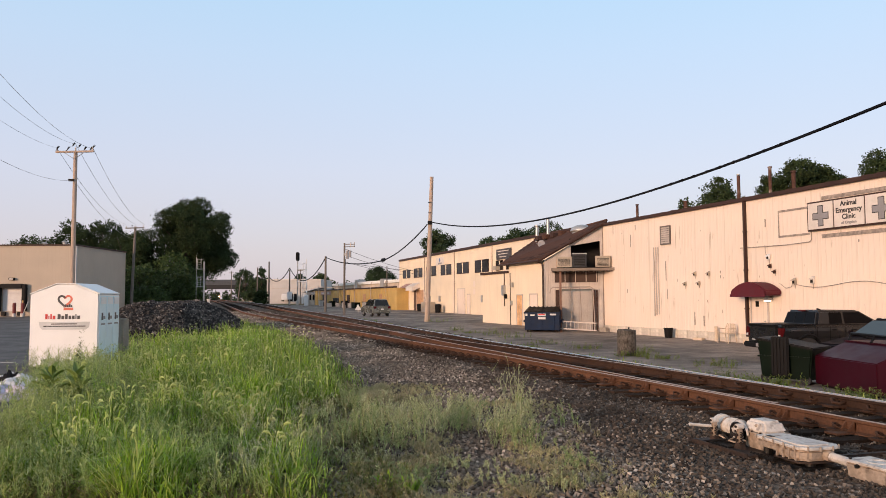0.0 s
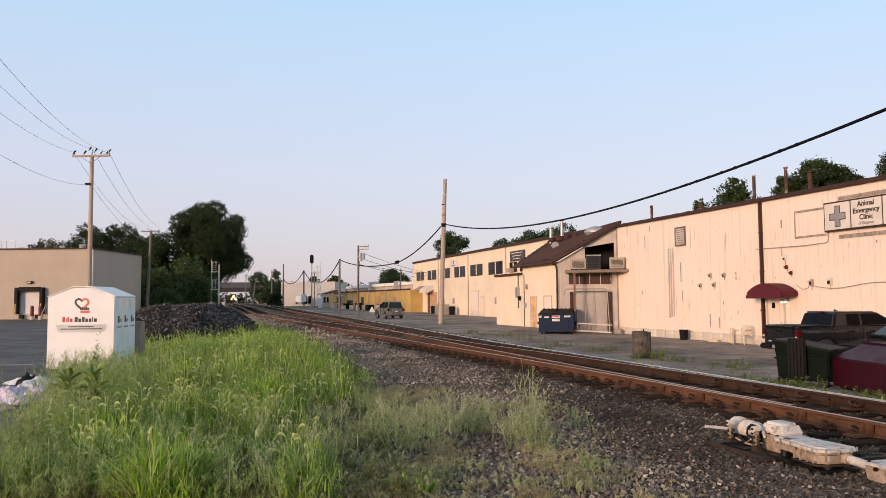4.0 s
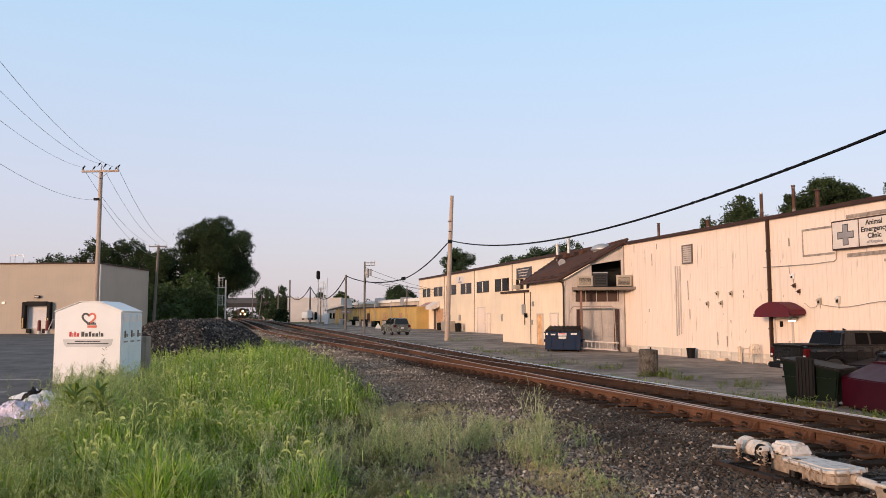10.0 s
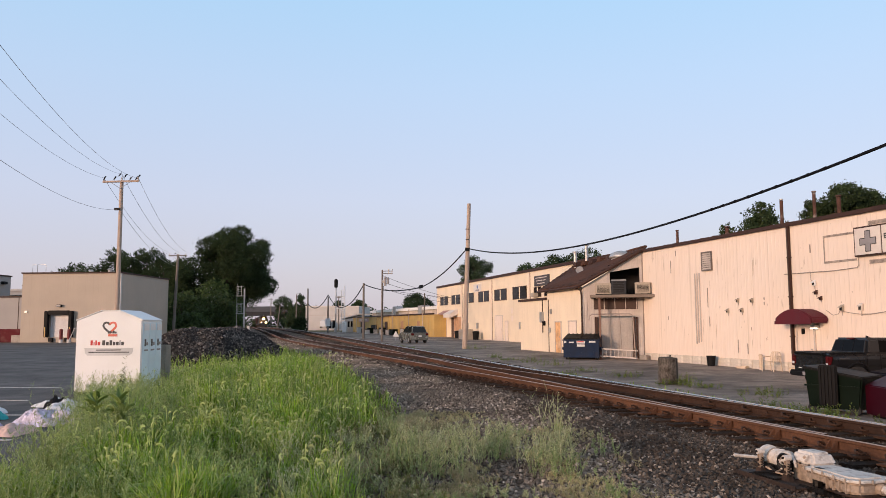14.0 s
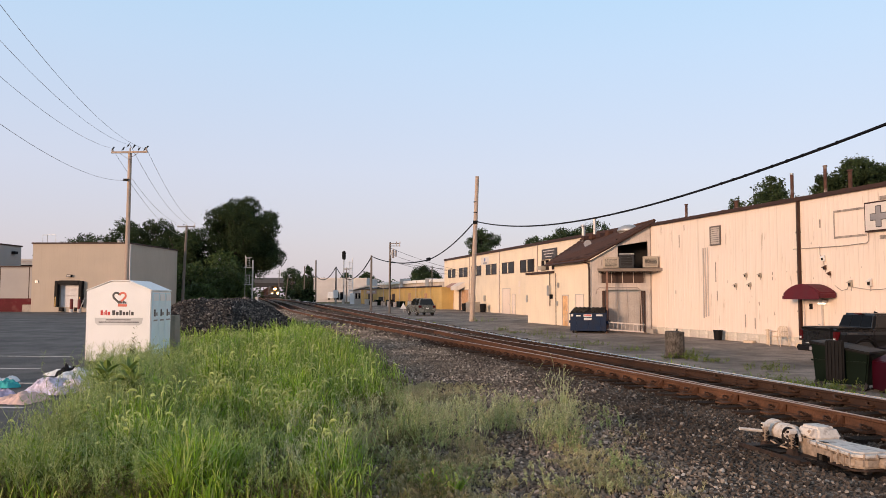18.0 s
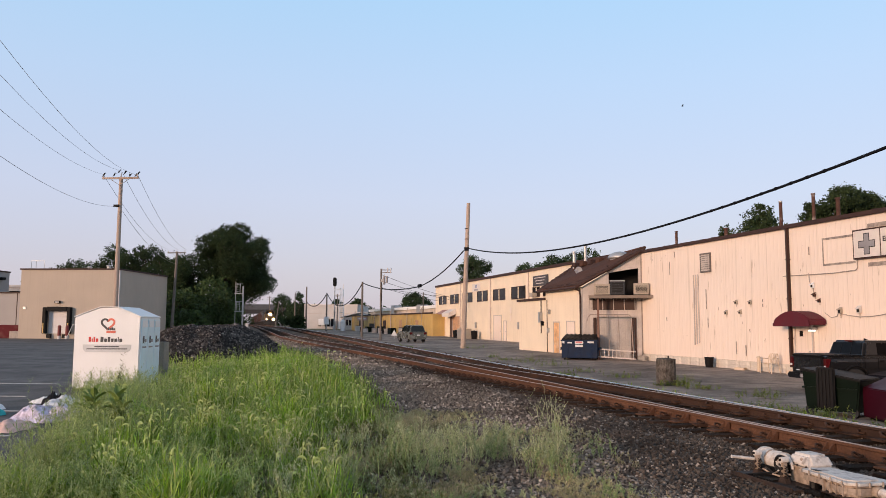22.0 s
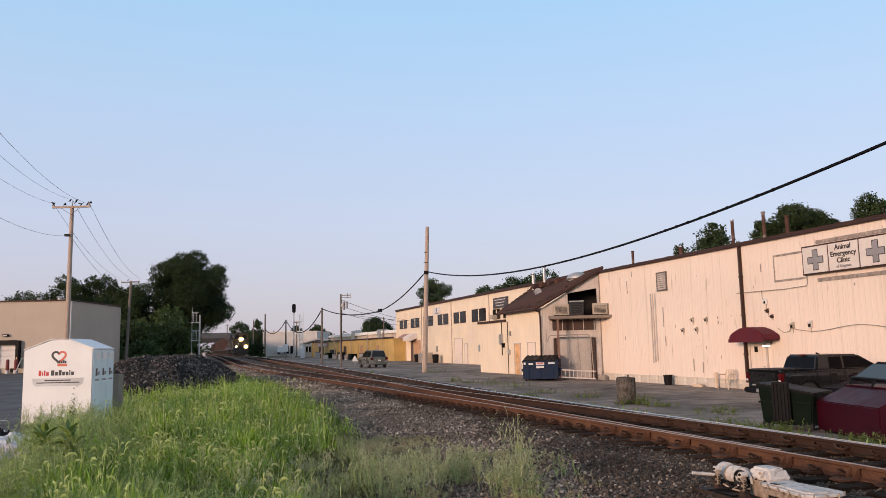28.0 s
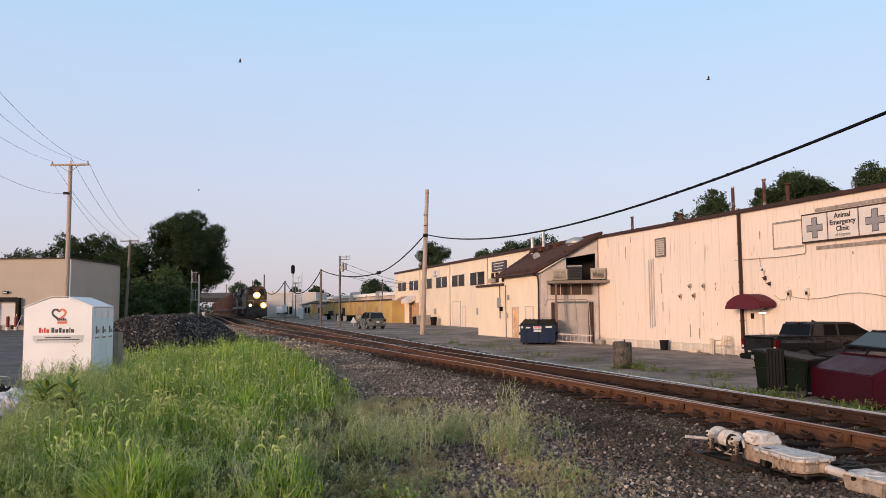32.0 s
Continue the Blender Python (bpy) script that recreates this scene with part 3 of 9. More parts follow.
RUSTY = surf("rust_stained_paint", (0.48, 0.27, 0.15), 0.8, grain=12, var=0.2, blot=2, blot_var=0.35, stain=(0.62, 0.5, 0.38), stain_amt=0.7, streak=True)
GHOST = surf("exposed_rusty_band", (0.29, 0.245, 0.215), 0.8, grain=9, var=0.35, blot=5, blot_var=0.4, stain=(0.62, 0.52, 0.42), stain_amt=0.8)
CHIM = surf("rusted_flue_pipe", (0.09, 0.045, 0.034), 0.8, metal=0.0, spec=0.2, grain=20, var=0.3, blot=3, blot_var=0.4, stain=(0.5, 0.44, 0.40), stain_amt=0.9, stain_scale=4)
AWN = surf("dark_red_awning_canvas", (0.088, 0.005, 0.013), 0.75, grain=60, var=0.12, blot=2, blot_var=0.2, bump=0.1)
SIGNW = surf("off_white_sign_face", (0.68, 0.62, 0.57), 0.5, grain=20, var=0.04, blot=1.5, blot_var=0.08, stain=(0.4, 0.33, 0.28), stain_amt=0.3, bump=0.02)
SIGNG = surf("faded_grey_paint", (0.27, 0.26, 0.27), 0.6, grain=30, var=0.08)
INK = surf("black_lettering", (0.03, 0.027, 0.027), 0.6, grain=30, var=0.1, bump=0)
BLOCK = surf("painted_block", (0.58, 0.52, 0.45), 0.9, grain=30, var=0.1, blot=2.5, blot_var=0.25, stain=(0.3, 0.25, 0.2), stain_amt=0.6, rand=0.08)
BEIGE = surf("beige_sheet_metal", (0.42, 0.36, 0.29), 0.6, metal=0.1, grain=20, var=0.08, blot=2, blot_var=0.15, stain=(0.25, 0.2, 0.15), stain_amt=0.4)
LOUV = surf("dark_louver_frame", (0.14, 0.12, 0.11), 0.8, var=0.2)
LAMPON = glow("lit_wall_lamp", (1.0, 0.95, 0.85), 1.3)


def wall_box(parent, s, z, w, h, mat, label):
    w, h = w * 0.82, h * 0.82
    p = part("wall_box", Geo().box(s - w / 2, s + w / 2, -0.12, -0.02, z - h / 2, z + h / 2), mat, parent, label, bevel=0.012)
    part("hood", Geo().prism([(-0.02, z + h / 2 + 0.05), (-0.20, z + h * 0.2), (-0.20, z + h * 0.2 - 0.015), (-0.02, z + h / 2 + 0.03)], s - w / 2, s + w / 2, "x"), mat, p)
    part("mouth", Geo().box(s - w * 0.36, s + w * 0.36, -0.128, -0.1205, z - h * 0.36, z + h * 0.2), DARK, p)
    part("rust_run", Geo().box(s - w * 0.2, s + w * 0.05, -0.0262, -0.02, z - h * 1.3, z - h / 2), GHOST, p)


def build_main_warehouse():
    b = thing("warehouse", pose(MX, MY, YARD, 0, 0, WALL_ANG), "cream ribbed metal warehouse with dark brown roof edge and clinic sign", "building")
    part("wall", Geo().box(0.06, 44, 0.03, 26, -0.6, 6.36), CREAM, b)
    me = siding_panel(0.98, 0.42, 6.36, 4, CREAM)
    for i in range(36):
        o = new("siding_panel", me)
        o.parent = b
        o.matrix_basis = pose(i * 0.98 + 0.02, 0.0, 0)
    part("corner_trim", Geo().box(-0.12, 0.02, -0.06, 0.3, 0, 6.36), surf("weathered_corner", (0.3, 0.25, 0.22), 0.8, blot=3, blot_var=0.4), b)
    part("fascia", Geo().box(-0.3, 44, -0.14, -0.02, 6.28, 6.45), TRIM, b, "dark brown metal roof edge", bevel=0.02)
    r = part("roof", Geo().prism([(-0.12, 6.42), (13, 7.2), (26.2, 6.42), (26.2, 6.3), (-0.01, 6.3)], -0.3, 44, "x"), ROOF, b)
    rng = random.Random(2)
    for i in range(26):   # lapped seams and lumps along the roof edge
        s = 0.5 + i * 0.9 + rng.uniform(-0.3, 0.3)
        part("roof_seam", Geo().prism([(s, 6.40), (s + 0.1, 6.45 + rng.uniform(0, 0.03)), (s + 0.5, 6.46), (s + 0.75, 6.42)], -0.1, 0.7), TRIM, r)
    # block footing
    bm = Geo().box(0, 0.78, -0.05, 0.03, 0, 0.195).mesh("block", BLOCK, 0.008)
    for k in range(2):
        for i in range(18):
            o = new("block", bm)
            o.parent = b
            o.matrix_basis = pose(0.05 + i * 0.8 - (0.4 if k else 0) + (0.4 if k else 0), rng.uniform(-0.006, 0.004), 0.01 + k * 0.2)
    part("footing", Geo().box(0, 44, -0.03, 0.05, -0.5, 0.40), BLOCK, b)
    # downpipe
    d = part("downpipe", Geo().box(12.36, 12.49, -0.15, -0.024, 0.3, 6.3), TRIM, b, "dark brown square downpipe", bevel=0.015)
    for z in (1.5, 3.2, 4.9):
        part("bracket", Geo().box(12.33, 12.52, -0.158, -0.024, z, z + 0.05), TRIM, d)
    # louvre
    lv = part("louver", Geo().box(5.96, 6.02, -0.09, -0.02, 4.76, 5.74).box(6.77, 6.83, -0.09, -0.02, 4.76, 5.74).box(6.02, 6.77, -0.09, -0.02, 4.76, 4.82).box(6.02, 6.77, -0.09, -0.02, 5.68, 5.74), LOUV, b, "weathered louvred vent")
    part("back", Geo().box(6.02, 6.77, -0.028, -0.024, 4.82, 5.68), DARK, lv)
    for i in range(8):
        z = 4.83 + i * 0.108
        part("slat", Geo().prism([(-0.085, z), (-0.03, z + 0.085), (-0.03, z + 0.1), (-0.085, z + 0.015)], 6.02, 6.77, "x"), GREY_SIDE, lv)
    # old vertical strips
    for i in range(3):
        part("old_strip", Geo().box(5.22 + i * 0.2, 5.31 + i * 0.2, -0.04, -0.023, 1.05 + 0.05 * i, 4.69), GREY_SIDE, b, "faded vertical batten")
    for s, z in ((7.98, 2.68), (8.77, 3.16), (9.05, 2.69), (9.8, 3.13)):
        wall_box(b, s, z, 0.18, 0.2, BEIGE, "small hooded wall vent")
    wall_box(b, 13.81, 3.72, 0.18, 0.22, WHITE, "white flood lamp box")
    wall_box(b, 13.89, 3.33, 0.14, 0.16, CHIM, "rusty hooded vent")
    wall_box(b, 14.14, 3.08, 0.13, 0.14, CHIM, "rusty hooded vent")
    wall_box(b, 15.24, 2.66, 0.2, 0.26, BEIGE, "hooded utility box")
    wall_box(b, 16.2, 2.68, 0.22, 0.3, SIGNW, "pale utility box")
    for s, z, hgt in ((10.58, 3.2, 0.12), (10.58, 2.98, 0.14), (3.0, 5.2, 0.7), (3.5, 5.9, 0.3), (6.3, 3.4, 1.0), (6.4, 2.2, 0.5), (8.6, 1.0, 0.6), (9.3, 0.9, 0.5), (2.6, 2.4, 0.2), (13.6, 5.2, 0.35), (18.4, 4.1, 0.1)):
        part("stain_patch", Geo().box(s, s + 0.06, -0.0265, -0.02, z - hgt / 2, z + hgt / 2), GHOST, b, "rusty scar in the siding")
    # conduit and wires
    part("conduit", Geo().tube([(12.05, -0.05, 4.22), (14.9, -0.05, 4.18), (16.1, -0.05, 4.22), (16.2, -0.05, 4.3), (16.2, -0.05, 4.62)], 0.018, 6), GHOST, b)
    w = [(15.2 + i * 0.5, -0.06, 2.56 - 0.12 * math.sin(i * 0.7) - 0.01 * i) for i in range(14)]
    part("wall_cable", Geo().tube(w, 0.014, 5), GHOST, b)
    part("wall_cable", Geo().tube([(13.6, -0.05, 4.25), (13.62, -0.05, 3.9), (13.8, -0.06, 3.7)], 0.012, 5), GHOST, b)
    part("wall_cable", Geo().tube([(14.4, -0.05, 2.6), (14.75, -0.06, 2.4), (15.05, -0.06, 2.45), (15.2, -0.06, 2.65)], 0.012, 5), GHOST, b)
    # marks left by old signs
    def ghost_frame(x0, x1, z0, z1, t=0.1, sides="tblr"):
        g = Geo()
        if "t" in sides: g.box(x0, x1, -0.0255, -0.02, z1 - t, z1)
        if "b" in sides: g.box(x0, x1, -0.0255, -0.02, z0, z0 + t)
        if "l" in sides: g.box(x0, x0 + t * 0.7, -0.0255, -0.02, z0 + t, z1 - t)
        if "r" in sides: g.box(x1 - t * 0.7, x1, -0.0255, -0.02, z0 + t, z1 - t)
        part("old_sign_mark", g, GHOST, b, "rusty outline left by a removed sign")
    ghost_frame(14.39, 16.1, 4.5, 5.64, 0.085, "tbl")
    ghost_frame(16.75, 23, 5.8, 5.95, 0.15, "t")
    ghost_frame(16.7, 23, 4.32, 4.47, 0.15, "b")
    # sign
    sg = part("clinic_sign", Geo().box(16.14, 21.7, -0.16, -0.024, 4.62, 5.76), TRIM, b, "long clinic sign with two crosses")
    for x0, x1 in ((16.2, 17.43), (17.49, 18.86), (18.92, 20.3), (20.36, 21.64)):
        part("panel", Geo().box(x0, x1, -0.18, -0.158, 4.68, 5.70), SIGNW, sg)
    for cx in (16.83, 19.6):
        part("cross", Geo().prism([(cx - 0.11, 4.80), (cx + 0.11, 4.80), (cx + 0.11, 5.06), (cx + 0.37, 5.06), (cx + 0.37, 5.28), (cx + 0.11, 5.28), (cx + 0.11, 5.56), (cx - 0.11, 5.56), (cx - 0.11, 5.28), (cx - 0.37, 5.28), (cx - 0.37, 5.06), (cx - 0.11, 5.06)], -0.192, -0.178), SIGNG, sg, "grey cross with a dark outline")
        o = 0.028
        part("cross_outline", Geo().prism([(cx - 0.11 - o, 4.80 - o), (cx + 0.11 + o, 4.80 - o), (cx + 0.11 + o, 5.06 - o), (cx + 0.37 + o, 5.06 - o), (cx + 0.37 + o, 5.28 + o), (cx + 0.11 + o, 5.28 + o), (cx + 0.11 + o, 5.56 + o), (cx - 0.11 - o, 5.56 + o), (cx - 0.11 - o, 5.28 + o), (cx - 0.37 - o, 5.28 + o), (cx - 0.37 - o, 5.06 - o), (cx - 0.11 - o, 5.06 - o)], -0.186, -0.1785), INK, sg)
    for wd, z in (("Animal", 5.53), ("Emergency", 5.28), ("Clinic", 5.03)):
        lettering("lettering", wd, 0.27, pose(18.175, -0.186, z, 90, 0, 0), INK, sg)
    lettering("lettering", "of Kingston", 0.15, pose(18.175, -0.186, 4.81, 90, 0, 0), SIGNG, sg)
    # awning, door, lamp
    aw = part("awning", Geo().prism([(12.35 + 2.15 * u, 2.16 + 0.62 * math.sin(math.pi * (0.10 + 0.80 * u)) ** 0.75 - 0.10) for u in [i / 14 for i in range(15)]] + [(14.5, 2.1), (12.35, 2.1)], -0.9, -0.03), AWN, b, "dark red canvas dome awning", bevel=0.05)
    part("valance", Geo().box(12.35, 14.5, -0.92, -0.9, 2.04, 2.18), AWN, aw)
    d = door_unit(b, 12.7, 13.65, 0.0, 2.03, CREAM, -0.02, "door", "cream painted steel door with small window")
    part("door_window", Geo().box(12.95, 13.15, -0.075, -0.066, 1.62, 1.86), GLASS, d)
    lp = part("wall_lamp", Geo().box(13.75, 13.95, -0.3, -0.03, 1.9, 2.0), STEEL, b, "white outdoor lamp under the awning")
    part("bulb", Geo().box(13.72, 13.98, -0.36, -0.1, 1.84, 1.9), LAMPON, lp, bevel=0.03)
    # flues
    for s, y, h, r, cap in ((11.4, 0.5, 1.1, 0.075, 0), (13.42, 0.5, 1.12, 0.07, 1), (14.78, 0.5, 0.72, 0.085, 1), (1.87, 1.2, 0.85, 0.075, 1), (6.71, 1.0, 0.45, 0.10, 1)):
        f = part("flue", Geo().cyl((s, y, 6.4), (s, y, 6.5 + h), r, r, 12), CHIM, b, "rusted metal flue")
        part("flue_cap", Geo().cyl((s, y, 6.5 + h + 0.02), (s, y, 6.58 + h), r * (1.35 if cap else 1.1), r * (1.3 if cap else 1.1), 12), STEEL if not cap else CHIM, f)


def build_far_warehouse():
    b = thing("warehouse", pose(7.76, 67.0, YARD, 0, 0, WALL_ANG), "cream two-storey warehouse with paired dark windows", "building")
    part("wall", Geo().box(-44.3, 8, 0.0, 20, -0.6, 7.3), CREAM_B, b)
    part("fascia", Geo().box(-44.5, 8, -0.15, -0.01, 7.22, 7.48), TRIM, b, "dark brown roof edge")
    part("roof", Geo().box(-44.5, 8, -0.01, 20.2, 7.3, 7.5), ROOF, b)
    part("end_trim", Geo().box(-44.42, -44.2, -0.08, 0.02, 0, 7.2), CREAM, b)
    for x0, x1, z0, z1 in ((-42.6, -39.0, 4.8, 5.83), (-37.0, -33.3, 4.77, 5.88), (-31.4, -27.5, 4.8, 5.88), (-25.5, -21.8, 4.76, 5.88), (-19.75, -16.0, 4.74, 5.86), (-14.0, -10.2, 4.7, 5.88)):
        window_unit(b, x0, x1, z0, z1)
    window_unit(b, -8.16, -6.5, 4.75, 5.6)
    window_unit(b, -5.6, -4.3, 4.75, 5.6, panes=1)
    part("window_ac", Geo().box(-8.1, -7.2, -0.5, 0, 4.7, 5.1), BEIGE, b, bevel=0.02)
    s = part("wall_sign", Geo().box(-7.96, -4.4, -0.1, -0.01, 5.72, 6.7), surf("old_dark_sign", (0.05, 0.045, 0.05), 0.6, stain=(0.4, 0.36, 0.33), stain_amt=0.5), b, "dark weathered sign with pale writing")
    for k in range(3):
        part("text_bar", Geo().box(-7.6 + 0.2 * k, -4.9 - 0.25 * k, -0.106, -0.1, 6.46 - k * 0.27, 6.53 - k * 0.27), SIGNW, s)
    w = part("notice", Geo().box(-27.4, -24.4, -0.05, -0.01, 5.97, 6.88), SIGNW, b, "white sign with blue figure")
    part("text_bar", Geo().box(-26.6, -25.2, -0.056, -0.05, 6.05, 6.25), SIGNG, w)
    part("emblem", Geo().cyl((-25.9, -0.06, 6.55), (-25.9, -0.05, 6.55), 0.24), surf("blue_sign_paint", (0.1, 0.16, 0.35), 0.6), w)
    for x in (-32.3, -20.7, -9.3):
        part("downpipe", Geo().box(x - 0.06, x + 0.06, -0.12, -0.01, 0.3, 7.2), CREAM, b)
        part("seam", Geo().box(x + 0.08, x + 0.11, -0.03, 0.0, 0.3, 7.2), TRIM, b)
    door_unit(b, -35.8, -32.6, 0.3, 3.05, RUSTY, label="rust-stained wide door")
    door_unit(b, -19.6, -17.2, 0.3, 3.0, CREAM, label="pale double door")
    door_unit(b, -16.4, -15.6, 0.3, 2.4, CREAM)
    door_unit(b, -40.6, -39.6, 0.3, 2.6, CREAM)
    part("awning", Geo().prism([(-0.02, 4.0), (-1.0, 3.45), (-1.0, 3.38), (-0.02, 3.9)], -41.0, -34.4, "x"), surf("faded_red_canvas", (0.36, 0.21, 0.18), 0.8), b, "faded red sloping awning")
    part("awning_wing", Geo().prism([(-0.02, 4.05), (-1.05, 3.5), (-1.05, 3.0), (-0.9, 3.0), (-0.02, 3.4)], -37.6, -34.3, "x"), SIGNW, b, "pale sun-bleached awning end")
    part("dark_doorway", Geo().box(-37.2, -35.9, -0.03, -0.001, 0.3, 3.0), surf("brown_door_recess", (0.10, 0.06, 0.045), 0.8), b, "dark brown recessed doorway")
    for x in (-30.0, -12.0, -26.0):
        part("meter", Geo().box(x, x + 0.35, -0.2, 0, 1.6, 2.3), STEEL, b, bevel=0.02)
    for z in (3.2, 2.4):
        part("patch", Geo().box(-14.6, -14.1, -0.02, 0, z, z + 0.6), CREAM, b)


def build_annex():
    A = (-1.654, -3.10)
    b = thing("loading_annex", pose(MX, MY, YARD, 0, 0, WALL_ANG), "cream annex with brown shingle roof, grey siding and loading door", "building")
    # front face
    part("wall", Geo().box(A[0] - 5.4, A[0] - 0.01, A[1], A[1] + 0.2, -0.4, 4.32), CREAM_B, b)
    part("back_wall", Geo().box(A[0] - 5.4, A[0] - 5.2, A[1] + 0.2, 4.6, -0.4, 4.3), CREAM_B, b)
    # end face of grey siding, drawn in its own plane
    ln = 3.5
    ang = math.degrees(math.atan2(-A[1], -A[0]))
    m = pose(A[0], A[1], 0, 0, 0, ang)
    def sub(name, g, mat, label="", bevel=0.0, parent=b):
        return part(name, g, mat, parent, label, bevel, at=m if parent is b else None)
    top = lambda x: 4.30 + (6.36 - 4.30) * x / ln
    w = sub("end_wall", Geo().prism([(0, 2.55), (ln, 2.55), (ln, 3.66), (0, 3.66)], 0.02, 0.2), GREY_SIDE, "weathered grey board siding")
    for g in (Geo().prism([(0, 3.66), (1.6, 3.66), (1.6, top(1.6)), (0, 4.30)], 0.02, 0.2), Geo().prism([(1.6, 5.16), (3.32, 5.42), (3.32, top(3.32)), (1.6, top(1.6))], 0.02, 0.2),
              Geo().box(3.32, ln, 0.02, 0.2, 3.66, 6.3), Geo().box(0, 1.0, 0.02, 0.2, -0.4, 2.55), Geo().box(3.0, ln, 0.02, 0.2, -0.4, 2.55)):
        sub("wall_panel", g, GREY_SIDE)
    for i in range(18):
        x = i * 0.2
        z0, z1 = (2.55, 3.66)
        if x < 0.95 or x > 3.0:
            z0 = 0.0
        part("batten", Geo().box(x, x + 0.05, -0.015, 0.018, z0, top(x) if (x < 1.55 or x > 3.3) else z1), GREY_SIDE, w)
        if 1.55 <= x <= 3.3:
            part("batten", Geo().box(x, x + 0.05, -0.015, 0.018, 5.2 + (x - 1.6) * 0.15, top(x)), GREY_SIDE, w)
    sub("recess", Geo().box(1.6, 3.32, 1.7, 1.8, 3.6, 5.6).box(1.5, 1.6, 0.2, 1.8, 3.6, 5.6).box(3.32, 3.42, 0.2, 1.8, 3.6, 5.6).box(1.5, 3.4, 0.2, 1.8, 5.45, 5.6), DARK, "black open recess")
    # The deck's shade is put into this panel's dark brown.
    sub("lintel_panel", Geo().box(0.59, 3.16, -0.03, 0.016, 2.95, 3.62), surf("shaded_brown_boards", (0.06, 0.035, 0.028), 0.8, var=0.3), "brown boards under the deck, darkened for its shade")
    for i in range(5):
        sub("board_seam", Geo().box(0.6 + i * 0.62, 0.64 + i * 0.62, -0.045, -0.03, 2.95, 3.6), GREY_SIDE)
    d = sub("loading_door", Geo().box(1.02, 3.0, 0.03, 0.09, 0.05, 2.46), surf("dull_grey_door", (0.42, 0.38, 0.35), 0.7, blot_var=0.12, stain=(0.25, 0.2, 0.17), stain_amt=0.4, streak=True), "grey roll-up loading door")
    for i in range(9):
        part("door_slat", Geo().box(1.02, 3.0, 0.018, 0.03, 0.1 + i * 0.262, 0.335 + i * 0.262), d.data.materials[0], d, bevel=0.006)
    sub("door_post", Geo().box(0.68, 0.86, -0.08, 0.02, 0, 2.5), TRIM)
    sub("door_post", Geo().box(0.9, 1.0, -0.06, 0.02, 0, 2.5), GREY_SIDE)
    sub("door_post", Geo().box(2.84, 3.0, -0.10, 0.02, 0, 2.5), TRIM)
    sub("door_post", Geo().box(3.05, 3.15, -0.06, 0.02, 0, 2.5), TRIM)
    # deck with its post
    dk = sub("deck", Geo().box(0.45, 4.1, -1.1, 0.0, 3.62, 3.78), surf("grey_deck_timber", (0.2, 0.16, 0.13), 0.85, var=0.3, stretch=(1, 6, 1)), "timber deck carrying air conditioners")
    for i in range(12):
        part("joist", Geo().box(0.5 + i * 0.3, 0.55 + i * 0.3, -1.08, -0.02, 3.56, 3.62), dk.data.materials[0], dk)
    sub("deck_post", Geo().box(0.92, 1.04, -1.0, -0.88, 0.0, 3.62), surf("rust_red_post", (0.2, 0.11, 0.08), 0.8, var=0.25), "rust-brown deck post")
    sub("pipe_frame", Geo().tube([(0.35, -0.9, 2.3), (0.4, -0.9, 2.55), (0.55, -0.9, 2.66), (2.7, -0.9, 2.66), (2.85, -0.9, 2.55), (2.95, -0.9, 0.1)], 0.03, 8).tube([(1.55, -0.9, 2.66), (1.6, -0.9, 0.3)], 0.02, 6).tube([(2.1, -0.9, 2.66), (2.2, -0.9, 0.3)], 0.02, 6), surf("dull_steel_pipe", (0.33, 0.28, 0.25), 0.6, metal=0.4), "bent steel pipe frame")
    # roof: front slope, rake and ridge
    rf = Geo()
    z_r = 6.40
    F0, F1 = (A[0] - 6.1, A[1] - 0.35, 4.36), (A[0] + 0.12, A[1] - 0.35, 4.40)
    R0, R1 = (-12.8, 1.5, 6.42), (0.25, 0.1, 6.62)
    L0 = (-13.4, 0.6, 5.8)
    rf.add([F0, F1, R1, R0], [(0, 1, 2, 3)])
    low = [(p[0], p[1], p[2] - 0.16) for p in (F0, F1, R1, R0)]
    rf.add([F0, F1, R1, R0] + low, [(4, 7, 6, 5), (0, 4, 5, 1), (1, 5, 6, 2), (2, 6, 7, 3), (3, 7, 4, 0)])
    r = part("roof", rf, ROOF, b, "brown shingle shed roof with worn edge")
    F0v, F1v, R0v, R1v = map(Vector, (F0, F1, R0, R1))
    sh = []
    rng = random.Random(9)
    for k in range(16):        # courses of shingles
        u0, u1 = k / 16, (k + 1.25) / 16
        a0, a1 = F0v.lerp(R0v, u0), F1v.lerp(R1v, u0)
        b0, b1 = F0v.lerp(R0v, min(1, u1)), F1v.lerp(R1v, min(1, u1))
        n = 14
        for i in range(n):
            o = (0.5 if k % 2 else 0) / n
            f0, f1 = min(1, i / n + o), min(1, (i + 0.97) / n + o)
            if f1 - f0 < 0.01:
                continue
            p = [a0.lerp(a1, f0), a0.lerp(a1, f1), b0.lerp(b1, f1), b0.lerp(b1, f0)]
            h = 0.035 + rng.uniform(0, 0.015)
            q = [p[0] + Vector((0, 0, h)), p[1] + Vector((0, 0, h)), p[2] + Vector((0, 0, 0.008)), p[3] + Vector((0, 0, 0.008))]
            part("shingle", Geo().add([*p, *q], [(4, 5, 6, 7), (0, 1, 5, 4), (1, 2, 6, 5), (3, 0, 4, 7)]), SHINGLE, r)
    part("gutter", Geo().tube([Vector(F0) + Vector((0, -0.05, -0.12)), Vector(F1) + Vector((0, -0.05, -0.12))], 0.07, 8), TRIM, b)
